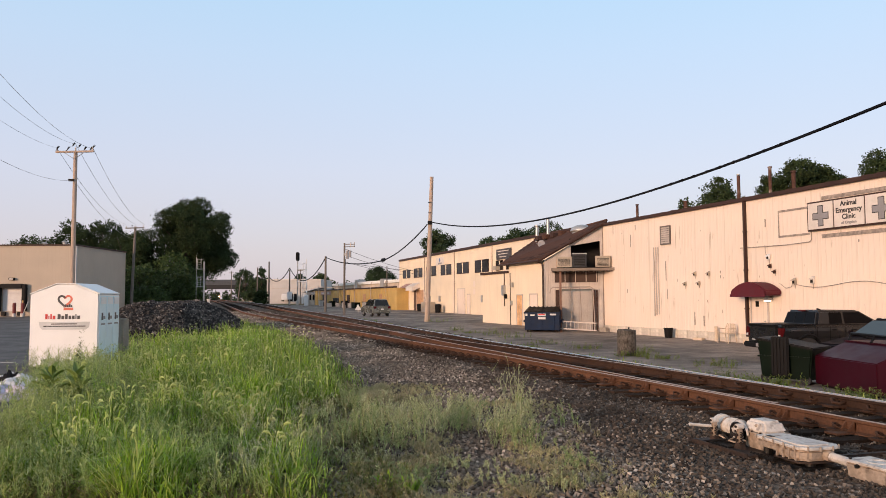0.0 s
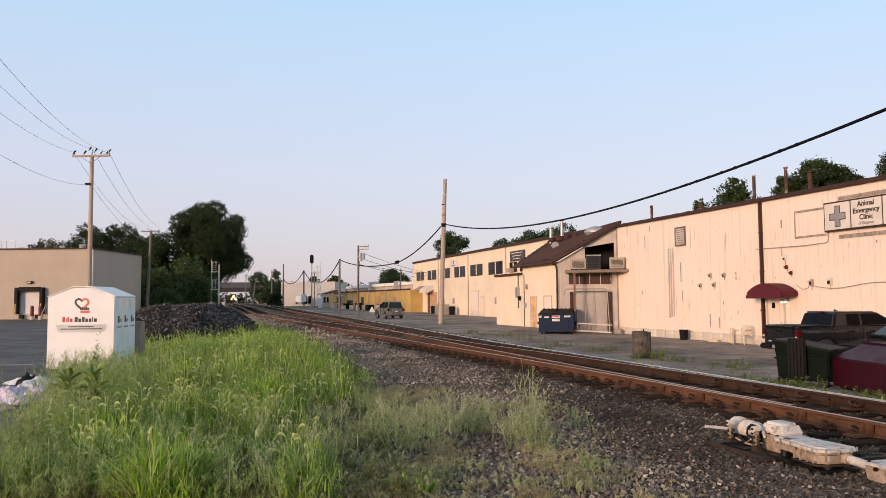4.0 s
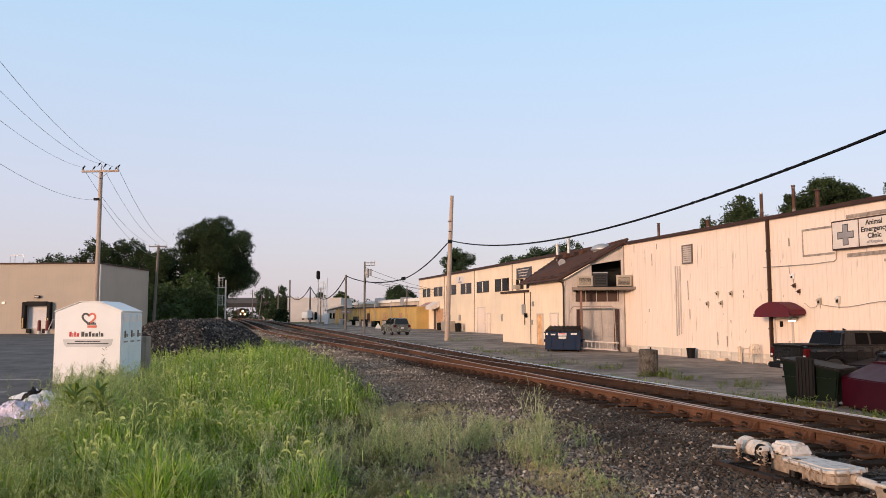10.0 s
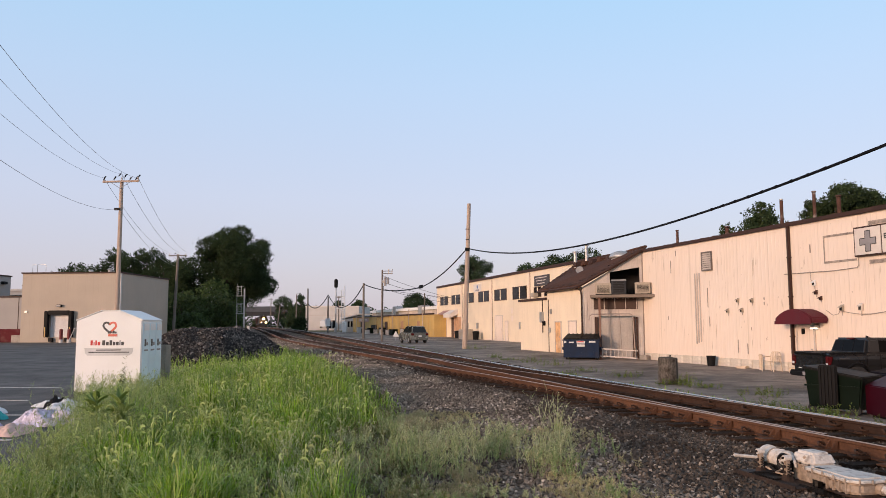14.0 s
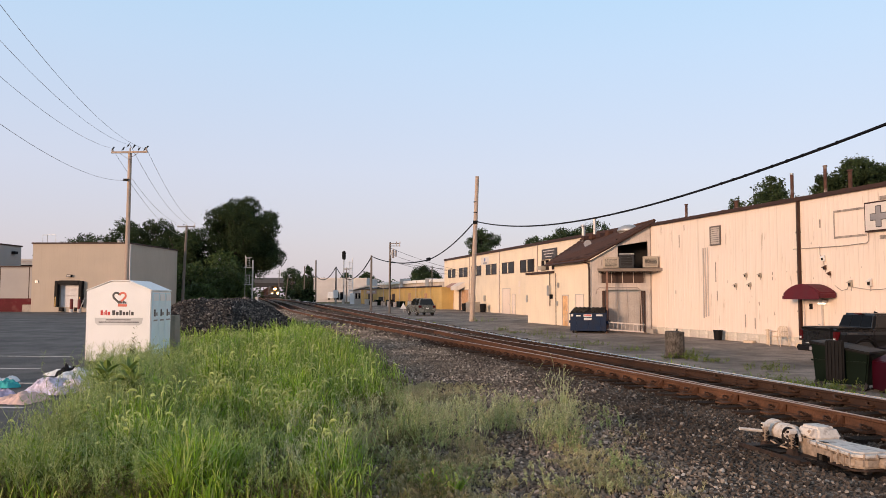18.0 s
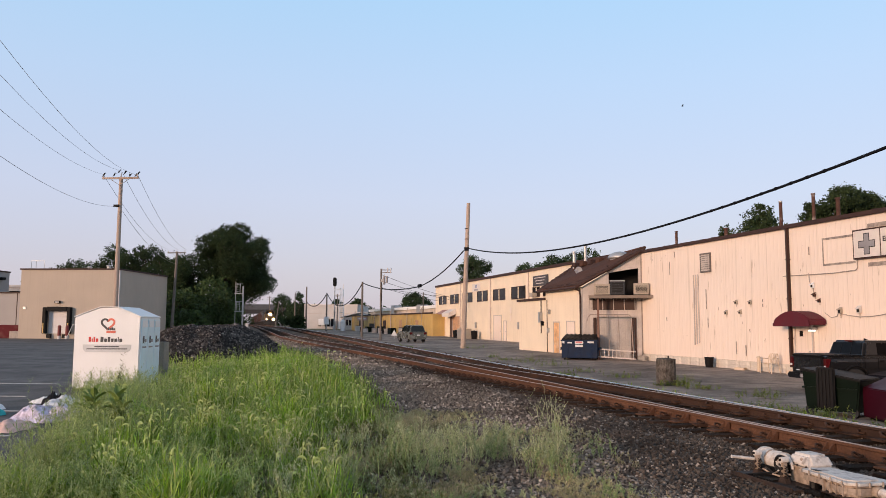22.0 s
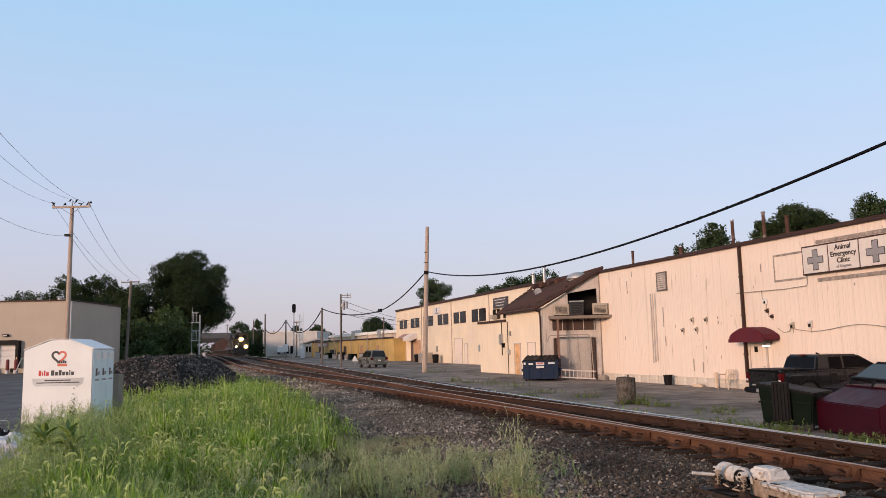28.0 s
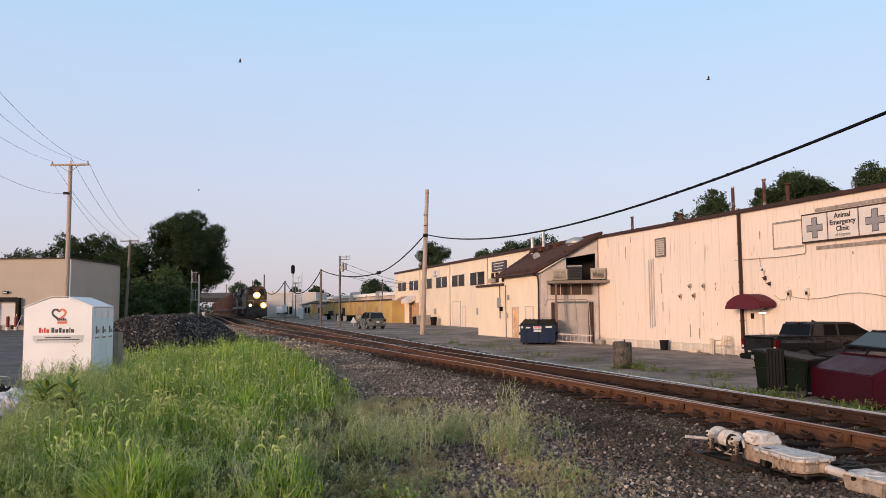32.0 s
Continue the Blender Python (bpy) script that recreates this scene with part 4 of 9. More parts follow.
    part("rake_board", Geo().tube([Vector(F1) + Vector((0, 0, -0.08)), Vector(R1) + Vector((0, 0, -0.08))], 0.1, 6), TRIM, b)
    part("downpipe", Geo().tube([(A[0] - 0.3, A[1] - 0.3, 4.22), (A[0] - 0.05, A[1] - 0.12, 4.1), (A[0] + 0.02, A[1] - 0.1, 3.8), (A[0] + 0.02, A[1] - 0.1, 0.1)], 0.05, 8), TRIM, b, "dark round downpipe")
    part("seam", Geo().box(A[0] - 5.2, A[0] - 5.13, A[1] - 0.03, A[1], 0, 3.7), TRIM, b)
    part("ridge_board", Geo().tube([R0, R1], 0.09, 6), ROOF, b)
    door_unit(b, A[0] - 4.02, A[0] - 3.2, 0.28, 2.2, surf("orange_stained_door", (0.62, 0.36, 0.18), 0.8, blot=3, blot_var=0.4, stain=(0.7, 0.55, 0.4), stain_amt=0.8), A[1], label="orange-brown stained door")
    door_unit(b, A[0] - 2.0, A[0] - 0.95, 0.28, 2.24, CREAM, A[1], label="pale door")
    for x, z in ((-4.95, 1.7), (-4.75, 2.9)):
        part("meter_box", Geo().box(A[0] + x, A[0] + x + 0.16, A[1] - 0.12, A[1], z - 0.16, z + 0.16), STEEL, b, bevel=0.02)
    # low block next to it
    lo = thing("low_annex", pose(MX, MY, YARD, 0, 0, WALL_ANG), "low cream flat-roofed annex with dark coping", "building")
    part("wall", Geo().box(A[0] - 10.3, A[0] - 5.42, A[1], 4.6, -0.3, 3.7), CREAM_B, lo)
    part("coping", Geo().box(A[0] - 10.45, A[0] - 5.42, A[1] - 0.12, 4.6, 3.7, 3.86), TRIM, lo)
    part("conduit", Geo().tube([(A[0] - 6.1, A[1] - 0.05, 3.7), (A[0] - 6.1, A[1] - 0.05, 1.5)], 0.03, 6), TRIM, lo)
    part("meter", Geo().box(A[0] - 6.3, A[0] - 5.95, A[1] - 0.2, A[1], 2.2, 2.9), STEEL, lo, bevel=0.02)
    part("meter", Geo().box(A[0] - 5.9, A[0] - 5.7, A[1] - 0.18, A[1], 2.0, 2.3), BLACK, lo, bevel=0.02)
    # roof fittings
    def fitting(name, m2, label, cat):
        return thing(name, pose(MX, MY, YARD, 0, 0, WALL_ANG) @ m2, label, cat)
    for s, y, z0, z1, r0 in ((-10.4, 0.6, 5.9, 7.2, 0.13), (-8.6, 0.6, 5.9, 7.55, 0.11)):
        f = fitting("flue", pose(s, y, 0), "galvanised roof flue with cap", "flue")
        part("pipe", Geo().cyl((0, 0, z0), (0, 0, z1), r0, r0, 12), STEEL, f)
        part("cap", Geo().cyl((0, 0, z1 + 0.03), (0, 0, z1 + 0.14), r0 * 1.7, r0 * 1.5, 12), STEEL, f)
    f = fitting("roof_vent", pose(-2.4, -0.1, 6.15), "round white metal roof ventilator", "vent")
    part("dome", Geo().lathe([(0.72, 0), (0.74, 0.1), (0.6, 0.3), (0.3, 0.42), (0.05, 0.46)], 18), STEEL, f, smooth=True)
    part("base", Geo().cyl((0, 0, -0.5), (0, 0, 0.0), 0.6, 0.6, 16), STEEL, f)
    for k in range(6):
        f = fitting("roof_vent", pose(-3.3 - k * 1.15, 0.25 - 0.03 * k, 6.32 - 0.015 * k), "low rusty roof vent hood", "vent")
        part("hood", Geo().prism([(-0.32, -0.15), (0.32, -0.15), (0.27, 0.16), (-0.18, 0.2)], -0.22, 0.22), TRIM if k % 2 else ROOF, f, bevel=0.03)
    f = fitting("satellite_dish", pose(-5.3, -1.5, 5.25, 0, 0, 30), "grey satellite dish on a bent mast", "dish")
    part("mast", Geo().tube([(0.25, 0, -0.55), (0.1, 0, -0.2), (0, 0, 0.15)], 0.03, 6), STEEL, f)
    part("reflector", Geo().lathe([(0.02, 0), (0.14, 0.03), (0.25, 0.08), (0.255, 0.075), (0.15, 0.015), (0.02, -0.02)], 18), SIGNG, f, smooth=True, at=pose(0, 0, 0.32, 70, 60, 0))
    part("feed_arm", Geo().cyl((0, -0.05, 0.05), (-0.1, -0.4, 0.35), 0.015), STEEL, f)
    # air conditioners on the deck
    CASEBLK = surf("charcoal_sheet_metal", (0.022, 0.023, 0.027), 0.45, spec=0.4, grain=30, var=0.1)
    COPPER = surf("sunlit_copper_panel", (0.50, 0.24, 0.12), 0.6, grain=20, var=0.15, blot=4, blot_var=0.2)
    wm = pose(MX, MY, YARD, 0, 0, WALL_ANG) @ m
    for x, w_, h, mat, lab in ((1.22, 0.9, 0.66, BEIGE, "beige box air conditioner with copper-coloured side"), (2.10, 0.84, 0.86, CASEBLK, "black upright air conditioner"), (3.45, 0.86, 0.68, BEIGE, "beige box air conditioner")):
        a = thing("air_conditioner", wm @ pose(x, -0.6, 3.78), lab, "air conditioner", "air conditioners on the deck")
        part("case", Geo().box(-w_ / 2, w_ / 2, -0.4, 0.4, 0.05, h), mat, a, bevel=0.03)
        gr = part("grille", Geo().box(-w_ / 2 + 0.1, w_ / 2 - 0.1, -0.42, -0.401, 0.12, h - 0.1), DARK, a)
        for k in range(7):
            z = 0.14 + k * (h - 0.28) / 6
            part("fin", Geo().box(-w_ / 2 + 0.1, w_ / 2 - 0.1, -0.435, -0.421, z, z + 0.03), mat, gr)
        part("top_cap", Geo().box(-w_ / 2 - 0.012, w_ / 2 + 0.012, -0.415, 0.41, h - 0.05, h + 0.012), STEEL if mat is CASEBLK else mat, a, bevel=0.012)
        if x < 2:
            part("side_panel", Geo().box(-w_ / 2 - 0.008, -w_ / 2 - 0.001, -0.36, 0.36, 0.08, h - 0.06), COPPER, a, "copper-coloured side panel")
        part("foot", Geo().box(-w_ / 2, w_ / 2, -0.35, -0.28, 0, 0.05), BLACK, a)
        part("foot", Geo().box(-w_ / 2, w_ / 2, 0.28, 0.35, 0, 0.05), BLACK, a)
    # ladder on the ground
    a = thing("ladder", wm @ pose(0.95, -1.25, 0.22, 0, 3, -8), "old aluminium ladder leaning low against the door", "ladder")
    for k in (0, 1):
        part("rail", Geo().box(0, 2.1, 0.02 * k, 0.03 + 0.02 * k, 0.42 * k, 0.42 * k + 0.07), GREY_SIDE, a)
    for i in range(9):
        part("rung", Geo().cyl((0.12 + i * 0.23, 0.015, 0.03), (0.12 + i * 0.23, 0.03, 0.44), 0.018), GREY_SIDE, a)


SHINGLE = surf("shingle_brown", (0.066, 0.036, 0.028), 0.9, spec=0.1, grain=25, var=0.3, blot=2, blot_var=0.3, bump=0.5, rand=0.35)


# ---- the lot on the other side ----
RED_P = surf("red_print", (0.55, 0.03, 0.03), 0.5, grain=30, var=0.05, bump=0)
DARKP = surf("charcoal_print", (0.05, 0.05, 0.055), 0.5, grain=30, var=0.05, bump=0)
SALMON = surf("salmon_print", (0.68, 0.16, 0.11), 0.5, grain=30, var=0.05, bump=0)
PALEG = surf("pale_grey_print", (0.55, 0.56, 0.57), 0.5, grain=30, var=0.04, bump=0)
BLUEP = surf("pale_blue_plastic", (0.66, 0.80, 0.86), 0.4, grain=30, var=0.04, blot=2, blot_var=0.06, bump=0.02)
BOLL = surf("red_bollard_paint", (0.16, 0.02, 0.02), 0.6, stain=(0.5, 0.45, 0.4), stain_amt=0.4)


def text_bars(parent, x0, z0, words, h, mat, y):
    """Plain bars in place of printed words."""
    x = x0
    for i, w in enumerate(words):
        tall = 1.0 if i in (0, 2, 5) else 0.68
        part("text_bar", Geo().box(x, x + w, y - 0.004, y, z0, z0 + h * tall), mat, parent)
        x += w + h * 0.16


def donation_bin(m, first):
    b = thing("donation_bin", m, "white painted metal clothes donation bin with heart emblem" if first else "white metal clothes donation bin with pale blue side", "bin")
    w, d = 1.6, 1.38
    prof = [(0, 0.08), (w, 0.08), (w, 1.86), (w * 0.64, 2.09), (w * 0.38, 2.09), (0, 1.86)]
    part("body", Geo().prism(prof, 0, d), WHITE, b, bevel=0.025)
    part("roof_lip", Geo().prism([(w + 0.012, 1.85), (w * 0.645, 2.10), (w * 0.375, 2.10), (-0.012, 1.85), (-0.012, 1.875), (w * 0.375, 2.12), (w * 0.645, 2.12), (w + 0.012, 1.875)], -0.01, d + 0.005), WHITE, b, bevel=0.006)
    part("base_rail", Geo().box(0.05, w - 0.05, 0.05, d - 0.05, 0, 0.08), BLACK, b)
    # chute side
    for k in range(3):
        y0 = 0.04 + k * 0.445
        sd = part("side_panel", Geo().box(w, w + 0.015, y0, y0 + 0.41, 0.15, 1.80), BLUEP, b, "pale blue side panel")
        part("chute", Geo().box(w + 0.015, w + 0.03, y0 + 0.04, y0 + 0.37, 1.60, 1.78), WHITE, sd, bevel=0.006)
        part("side_mark", Geo().box(w + 0.015, w + 0.019, y0 + 0.10, y0 + 0.2, 1.20, 1.38), DARKP, sd)
        part("side_mark", Geo().box(w + 0.015, w + 0.019, y0 + 0.22, y0 + 0.34, 1.22, 1.30), SIGNG, sd)
        part("side_mark", Geo().box(w + 0.015, w + 0.019, y0 + 0.08, y0 + 0.34, 1.08, 1.12), SIGNG, sd)
    if first:
        cx, cz, k = 0.81, 1.69, 0.245
        # the heart: one dark half and one red half, drawn as ribbons
        def ribbon(pts, t):
            n = len(pts)
            out, inn = [], []
            for i, p in enumerate(pts):
                q0, q1 = pts[max(0, i - 1)], pts[min(n - 1, i + 1)]
                dx, dz = q1[0] - q0[0], q1[1] - q0[1]
                ll = math.hypot(dx, dz) or 1
                out.append((p[0] - dz / ll * t, p[1] + dx / ll * t))
                inn.append((p[0] + dz / ll * t, p[1] - dx / ll * t))
            return out, inn
        def heart(s):
            t = [math.pi * i / 16 for i in range(17)]
            return [(cx + s * k * 0.052 * 16 * math.sin(a) ** 3 * 0.75, cz + k * 0.052 * (13 * math.cos(a) - 5 * math.cos(2 * a) - 2 * math.cos(3 * a) - math.cos(4 * a)) * 0.75) for a in t]
        for s, mat in ((-1, DARKP), (1, SALMON)):
            h = heart(s)
            o, i_ = ribbon(h, 0.025)
            n = len(h)
            g = Geo().add([(p[0], -0.004, p[1]) for p in o + i_], [(a, a + 1, n + a + 1, n + a) for a in range(n - 1)])
            part("emblem", g, mat, b, "heart-shaped emblem half")
        part("emblem_foot", Geo().box(cx - 0.03, cx + 0.19, -0.006, -0.001, cz - 0.235, cz - 0.175), SALMON, b)
        text_bars(b, cx + 0.0, cz - 0.16, [0.035, 0.03, 0.04, 0.03], 0.07, DARKP, -0.006)
        text_bars(b, 0.36, 1.235, [0.055, 0.022, 0.035, 0.06], 0.125, RED_P, -0.001)
        text_bars(b, 0.645, 1.235, [0.07, 0.065, 0.06, 0.06, 0.06, 0.022, 0.065], 0.125, DARKP, -0.001)
        pl = part("label_plate", Geo().prism([(0.22, 1.17), (1.40, 1.17), (1.37, 1.03), (1.30, 0.98), (0.30, 0.98), (0.24, 1.04)], -0.006, -0.001), PALEG, b, "pale grey label plate with small print")
        part("text_bar", Geo().box(0.5, 1.1, -0.009, -0.006, 1.105, 1.13), DARKP, pl)
        part("text_bar", Geo().box(0.32, 1.3, -0.009, -0.006, 1.05, 1.075), DARKP, pl)
    return b


def build_lot():
    m = pose(-9.86, 18.35, 0, 0, 0, 4) @ Matrix.Diagonal((1, 1, 0.97, 1))
    donation_bin(m, True)
    # tan dock building
    b = thing("dock_building", pose(-46.65, 76, 0, 0, 0, 0), "tan rendered warehouse with end wall greyed for shade and a dock door", "building")
    part("wall", Geo().box(0, 10.2, 0.3, 12, -0.2, 7.0), TAN, b)
    for x0, x1, z0, z1 in ((0, 3.0, -0.2, 7.0), (5.2, 10.2, -0.2, 7.0), (3.0, 5.2, 2.85, 7.0), (3.0, 5.2, -0.2, 0.55)):
        part("wall_panel", Geo().box(x0, x1, 0, 0.3, z0, z1), TAN, b)
    # The shade on this end is put into its grey colour.
    part("side_wall", Geo().prism([(10.2, 0.0), (10.2, 0.3), (9.0, 10.6), (8.9, 10.6)], -0.2, 6.98, "z").prism([(10.205, 0.0), (10.21, 0.0), (8.75, 10.9), (8.7, 10.9)], -0.2, 6.98, "z"), TAN_GREY, b, "end wall greyed for its shade")
    part("coping", Geo().box(-0.1, 10.3, -0.12, 12, 7.0, 7.14), TRIM, b)
    part("corner_strip", Geo().box(10.10, 10.30, -0.07, 0.0, 0, 6.95).box(10.216, 10.30, 0.0, 0.16, 0, 6.95), WHITE_W, b, "pale metal corner strip")
    dk = part("dock_door", Geo().box(3.03, 5.17, 0.16, 0.22, 0.55, 2.85), surf("pale_dock_door", (0.62, 0.6, 0.6), 0.6, blot_var=0.06), b, "pale sectional dock door")
    for i in range(4):
        part("door_section", Geo().box(3.05, 5.15, 0.14, 0.16, 0.58 + i * 0.57, 1.12 + i * 0.57), dk.data.materials[0], dk, bevel=0.01)
    sl = part("dock_seal", Geo().box(2.65, 3.03, -0.45, 0.0, 0.55, 3.2).box(5.17, 5.55, -0.45, 0.0, 0.55, 3.2).box(3.03, 5.17, -0.45, 0.0, 2.82, 3.25), BLACK, b, "black padded dock seal", bevel=0.05)
    for x in (2.8, 5.35):
        part("guide_strip", Geo().box(x - 0.05, x + 0.05, -0.47, -0.45, 0.6, 1.6), YELLOW, sl)
    for x in (3.3, 4.9):
        part("bumper", Geo().box(x - 0.2, x + 0.2, -0.3, 0, 0.1, 0.5), BLACK, b)
    lp = part("wall_lamp", Geo().box(3.75, 4.3, -0.3, 0, 3.6, 3.85), BLACK, b, "dark wall lamp", bevel=0.04)
    part("lens", Geo().box(3.82, 4.23, -0.31, -0.3, 3.65, 3.78), WHITE_W, lp)
    part("vent_box", Geo().box(0.4, 0.7, -0.1, 0, 3.0, 3.25), STEEL, b)
    for x, y in ((4.5, 5), (7.6, 3)):
        part("roof_unit", Geo().cyl((x, y, 7.1), (x, y, 7.6), 0.2, 0.2, 10).cyl((x, y, 7.6), (x, y, 7.75), 0.35, 0.1, 10), STEEL, b)
    part("roof_frame", Geo().tube([(0.4, 1, 7.1), (0.4, 1, 8.0), (1.8, 1, 8.0), (1.8, 1, 7.1)], 0.03, 5).tube([(0.9, 1, 7.1), (0.9, 1, 8.0)], 0.03, 5), STEEL, b)
    for x in (5.05, 5.85):
        p = thing("bollard", pose(-46.65 + x, 74.6, 0), "red painted steel bollard with pale base", "bollard", "bollards by the dock")
        part("post", Geo().lathe([(0.16, 0), (0.16, 1.3), (0.12, 1.38), (0.04, 1.4)], 12), BOLL, p)
        part("collar", Geo().cyl((0, 0, 0), (0, 0, 0.35), 0.19, 0.19, 12), WHITE_W, p)
    p = thing("handrail", pose(-46.65 + 6.5, 74.2, 0), "leaning pale metal handrail by the dock", "handrail")
    part("bar", Geo().tube([(-0.5, 0, 0), (0.1, 0, 1.45), (0.9, 0, 1.5)], 0.04, 6), WHITE_W, p)
    # grey building left of it
    PLINTH = surf("dull_red_plinth_paint", (0.10, 0.018, 0.022), 0.8, spec=0.15, grain=10, var=0.15, blot=0.8, blot_var=0.25, stain=(0.2, 0.12, 0.1), stain_amt=0.4)
    g = thing("grey_warehouse", pose(-50.3, 80, 0), "grey metal warehouse with a lower wing", "building")
    part("wall", Geo().box(-30, -2.5, 0, 3.8, -0.2, 7.2), TAN_GREY, g)
    part("coping", Geo().box(-30, -2.4, -0.1, 3.9, 7.2, 7.34), TRIM, g)
    part("lower_wing", Geo().box(-30, 2.2, -1.2, 0, -0.2, 4.7), TAN_GREY, g)
    part("wing_coping", Geo().box(-30, 2.3, -1.3, 0, 4.7, 4.84), TRIM, g)
    part("panel_joint", Geo().box(-1.6, -1.52, -1.215, -1.2, 0, 4.7).box(1.6, 1.68, -1.215, -1.2, 0, 4.7), TRIM, g)
    part("red_plinth", Geo().box(-30, 2.7, -1.6, -1.2, 0.0, 1.4), PLINTH, g, "dark red loading platform face")
    part("flood_lamp", Geo().box(-2.48, -2.1, 2.0, 2.6, 6.3, 6.6), BLACK, g)
    part("step_block", Geo().box(1.6, 2.9, -2.2, -1.6, 0, 0.75), CONC, g, bevel=0.03)
    w = thing("white_building", pose(-60.0, 92, 0), "small white roof house seen over the wing", "building")
    part("wall", Geo().box(0, 5, 0, 4, 0, 6.0), WHITE_W, w)
    part("window", Geo().box(0.6, 4.0, -0.05, 0, 4.7, 5.5), GLASS, w)
    part("roof", Geo().box(-0.2, 5.2, -0.2, 4.2, 6.0, 6.25), WHITE_W, w)
    # painted bay lines
    for y, x0, x1 in ((11.1, -16, -6.9), (14.2, -20, -7.9), (17.0, -24, -10.2), (20.5, -26, -11.4)):
        l = new("bay_line", Geo().box(x0, x1, y, y + 0.1, 0.006, 0.010).mesh("bay_line", WHITE_W))
        tagged(l, "worn white parking bay line", "line", "bay lines", "structure")
    # cast-off clothes
    rng = random.Random(12)
    for i, (x, y, s, col, lab) in enumerate(((-7.3, 11.85, 0.33, (0.72, 0.5, 0.44), "crumpled pale pink cloth on asphalt"), (-8.0, 12.2, 0.28, (0.5, 0.42, 0.55), "patterned lilac cloth on asphalt"), (-8.75, 13.66, 0.2, (0.05, 0.35, 0.36), "teal folded cloth on asphalt"), (-9.4, 14.3, 0.26, (0.7, 0.7, 0.72), "crumpled white cloth on asphalt"),
                                              (-7.4, 13.0, 0.42, (0.60, 0.55, 0.66), "pale bundled duvet with pattern"), (-7.75, 14.4, 0.42, (0.72, 0.72, 0.74), "white plastic bag of clothes"), (-8.9, 15.9, 0.3, (0.75, 0.75, 0.75), "white sheet dropped by the bin"), (-8.5, 15.2, 0.22, (0.02, 0.02, 0.022), "black rubbish bag by the bin"))):
        g, n = Geo(), 30
        hh = 0.30 if i in (4, 5, 7) else 0.17
        vs, fs = [], []
        for j in range(n + 1):
            for k in range(n + 1):
                u, v = j / n * 2 - 1, k / n * 2 - 1
                r = math.hypot(u, v)
                edge = max(0.0, 1 - r ** 2)
                fold = 1 - abs(noise.noise((u * 3.4 + i * 7, v * 3.0 + i, 2))) * 2.2
                crease = 1 - abs(noise.noise((u * 8 + i, v * 7, 4))) * 2.4
                z = hh * edge ** 0.6 * (0.42 + 0.5 * noise.noise((u * 2.0 + i * 7, v * 2.0, 1)) + 0.40 * max(0, fold) + 0.16 * max(0, crease))
                q = 1 + 0.35 * noise.noise((u * 1.8 + i * 3, v * 1.8, 5))
                if r > 1:
                    u, v = u / r, v / r
                vs.append((u * s * 1.4 * q, v * s * q, max(0.008, z)))
        for j in range(n):
            for k in range(n):
                a = j * (n + 1) + k
                fs.append((a, a + n + 1, a + n + 2, a + 1))
        g.add(vs, fs)
        ob = new("crumpled_cloth", g.mesh("crumpled_cloth", surf("cloth", col, 0.9, spec=0.1, grain=16, var=0.3 if i in (1, 4) else 0.1, blot=9, blot_var=0.35 if i in (1, 4) else 0.15, bump=0.3, stain=(0.12, 0.07, 0.14) if i in (1, 4) else None, stain_amt=0.9, stain_scale=14), smooth=True))
        ob.matrix_basis = pose(x, y, 0.002, 0, 0, rng.uniform(0, 180))
        tagged(ob, lab, "clothes", "discarded clothes by the bin")
    # dark stone heap
    heap = thing("gravel_heap", pose(-13.5, 38.5, 0), "long heap of black crushed stone", "heap")
    n, vs, fs = 44, [], []
    def hz(u, v):
        e = max(0.0, 1 - (abs(u) ** 2.0 + abs(v) ** 2.0))
        return 1.62 * min(1.0, e * 1.25) ** 0.85 * (0.92 + 0.12 * noise.noise((u * 3, v * 3, 0))) + 0.10 * noise.noise((u * 9, v * 9, 3)) * (e > 0.02) - 0.05
    for j in range(n + 1):
        for k in range(n + 1):
            u, v = j / n * 2.1 - 1.05, k / n * 2.1 - 1.05
            vs.append((u * 3.45, v * 6.0, hz(u, v)))
    for j in range(n):
        for k in range(n):
            a = j * (n + 1) + k
            fs.append((a, a + n + 1, a + n + 2, a + 1))
    part("core", Geo().add(vs, fs), COALG, heap, smooth=True)
    pts = []
    r2 = np.random.RandomState(5)
    while len(pts) < 9000:
        u, v = r2.uniform(-1.05, 1.05, 2)
        if u * u + v * v < 1.06 and (v < 0.35):
            pts.append((u * 3.45, v * 6.0, hz(u, v) + 0.01, r2.uniform(0.04, 0.11)))
    o = new("stone_cover", stones_mesh("stone_cover", pts, COAL, 6))
    o.parent = heap
    tagged(o, kind="stuff")
    CABG = surf("grey_cabinet_paint", (0.24, 0.215, 0.18), 0.8, grain=30, var=0.15, blot=3, blot_var=0.25, bump=0.1)
    k = thing("junction_cabinet", pose(-8.72, 20.4, 0), "weathered grey metal cabinet behind the bin", "cabinet")
    part("case", Geo().box(0, 0.24, 0, 0.4, 0, 1.15), CABG, k, bevel=0.02)
    part("door", Geo().box(0.03, 0.21, -0.02, -0.001, 0.1, 1.08), CABG, k)


COALG = ground_mat("black_gravel", [(0.012, 0.011, 0.011), (0.03, 0.027, 0.026), (0.06, 0.055, 0.05)], 40, 0.9, 1.0, 0.5, vor=12)


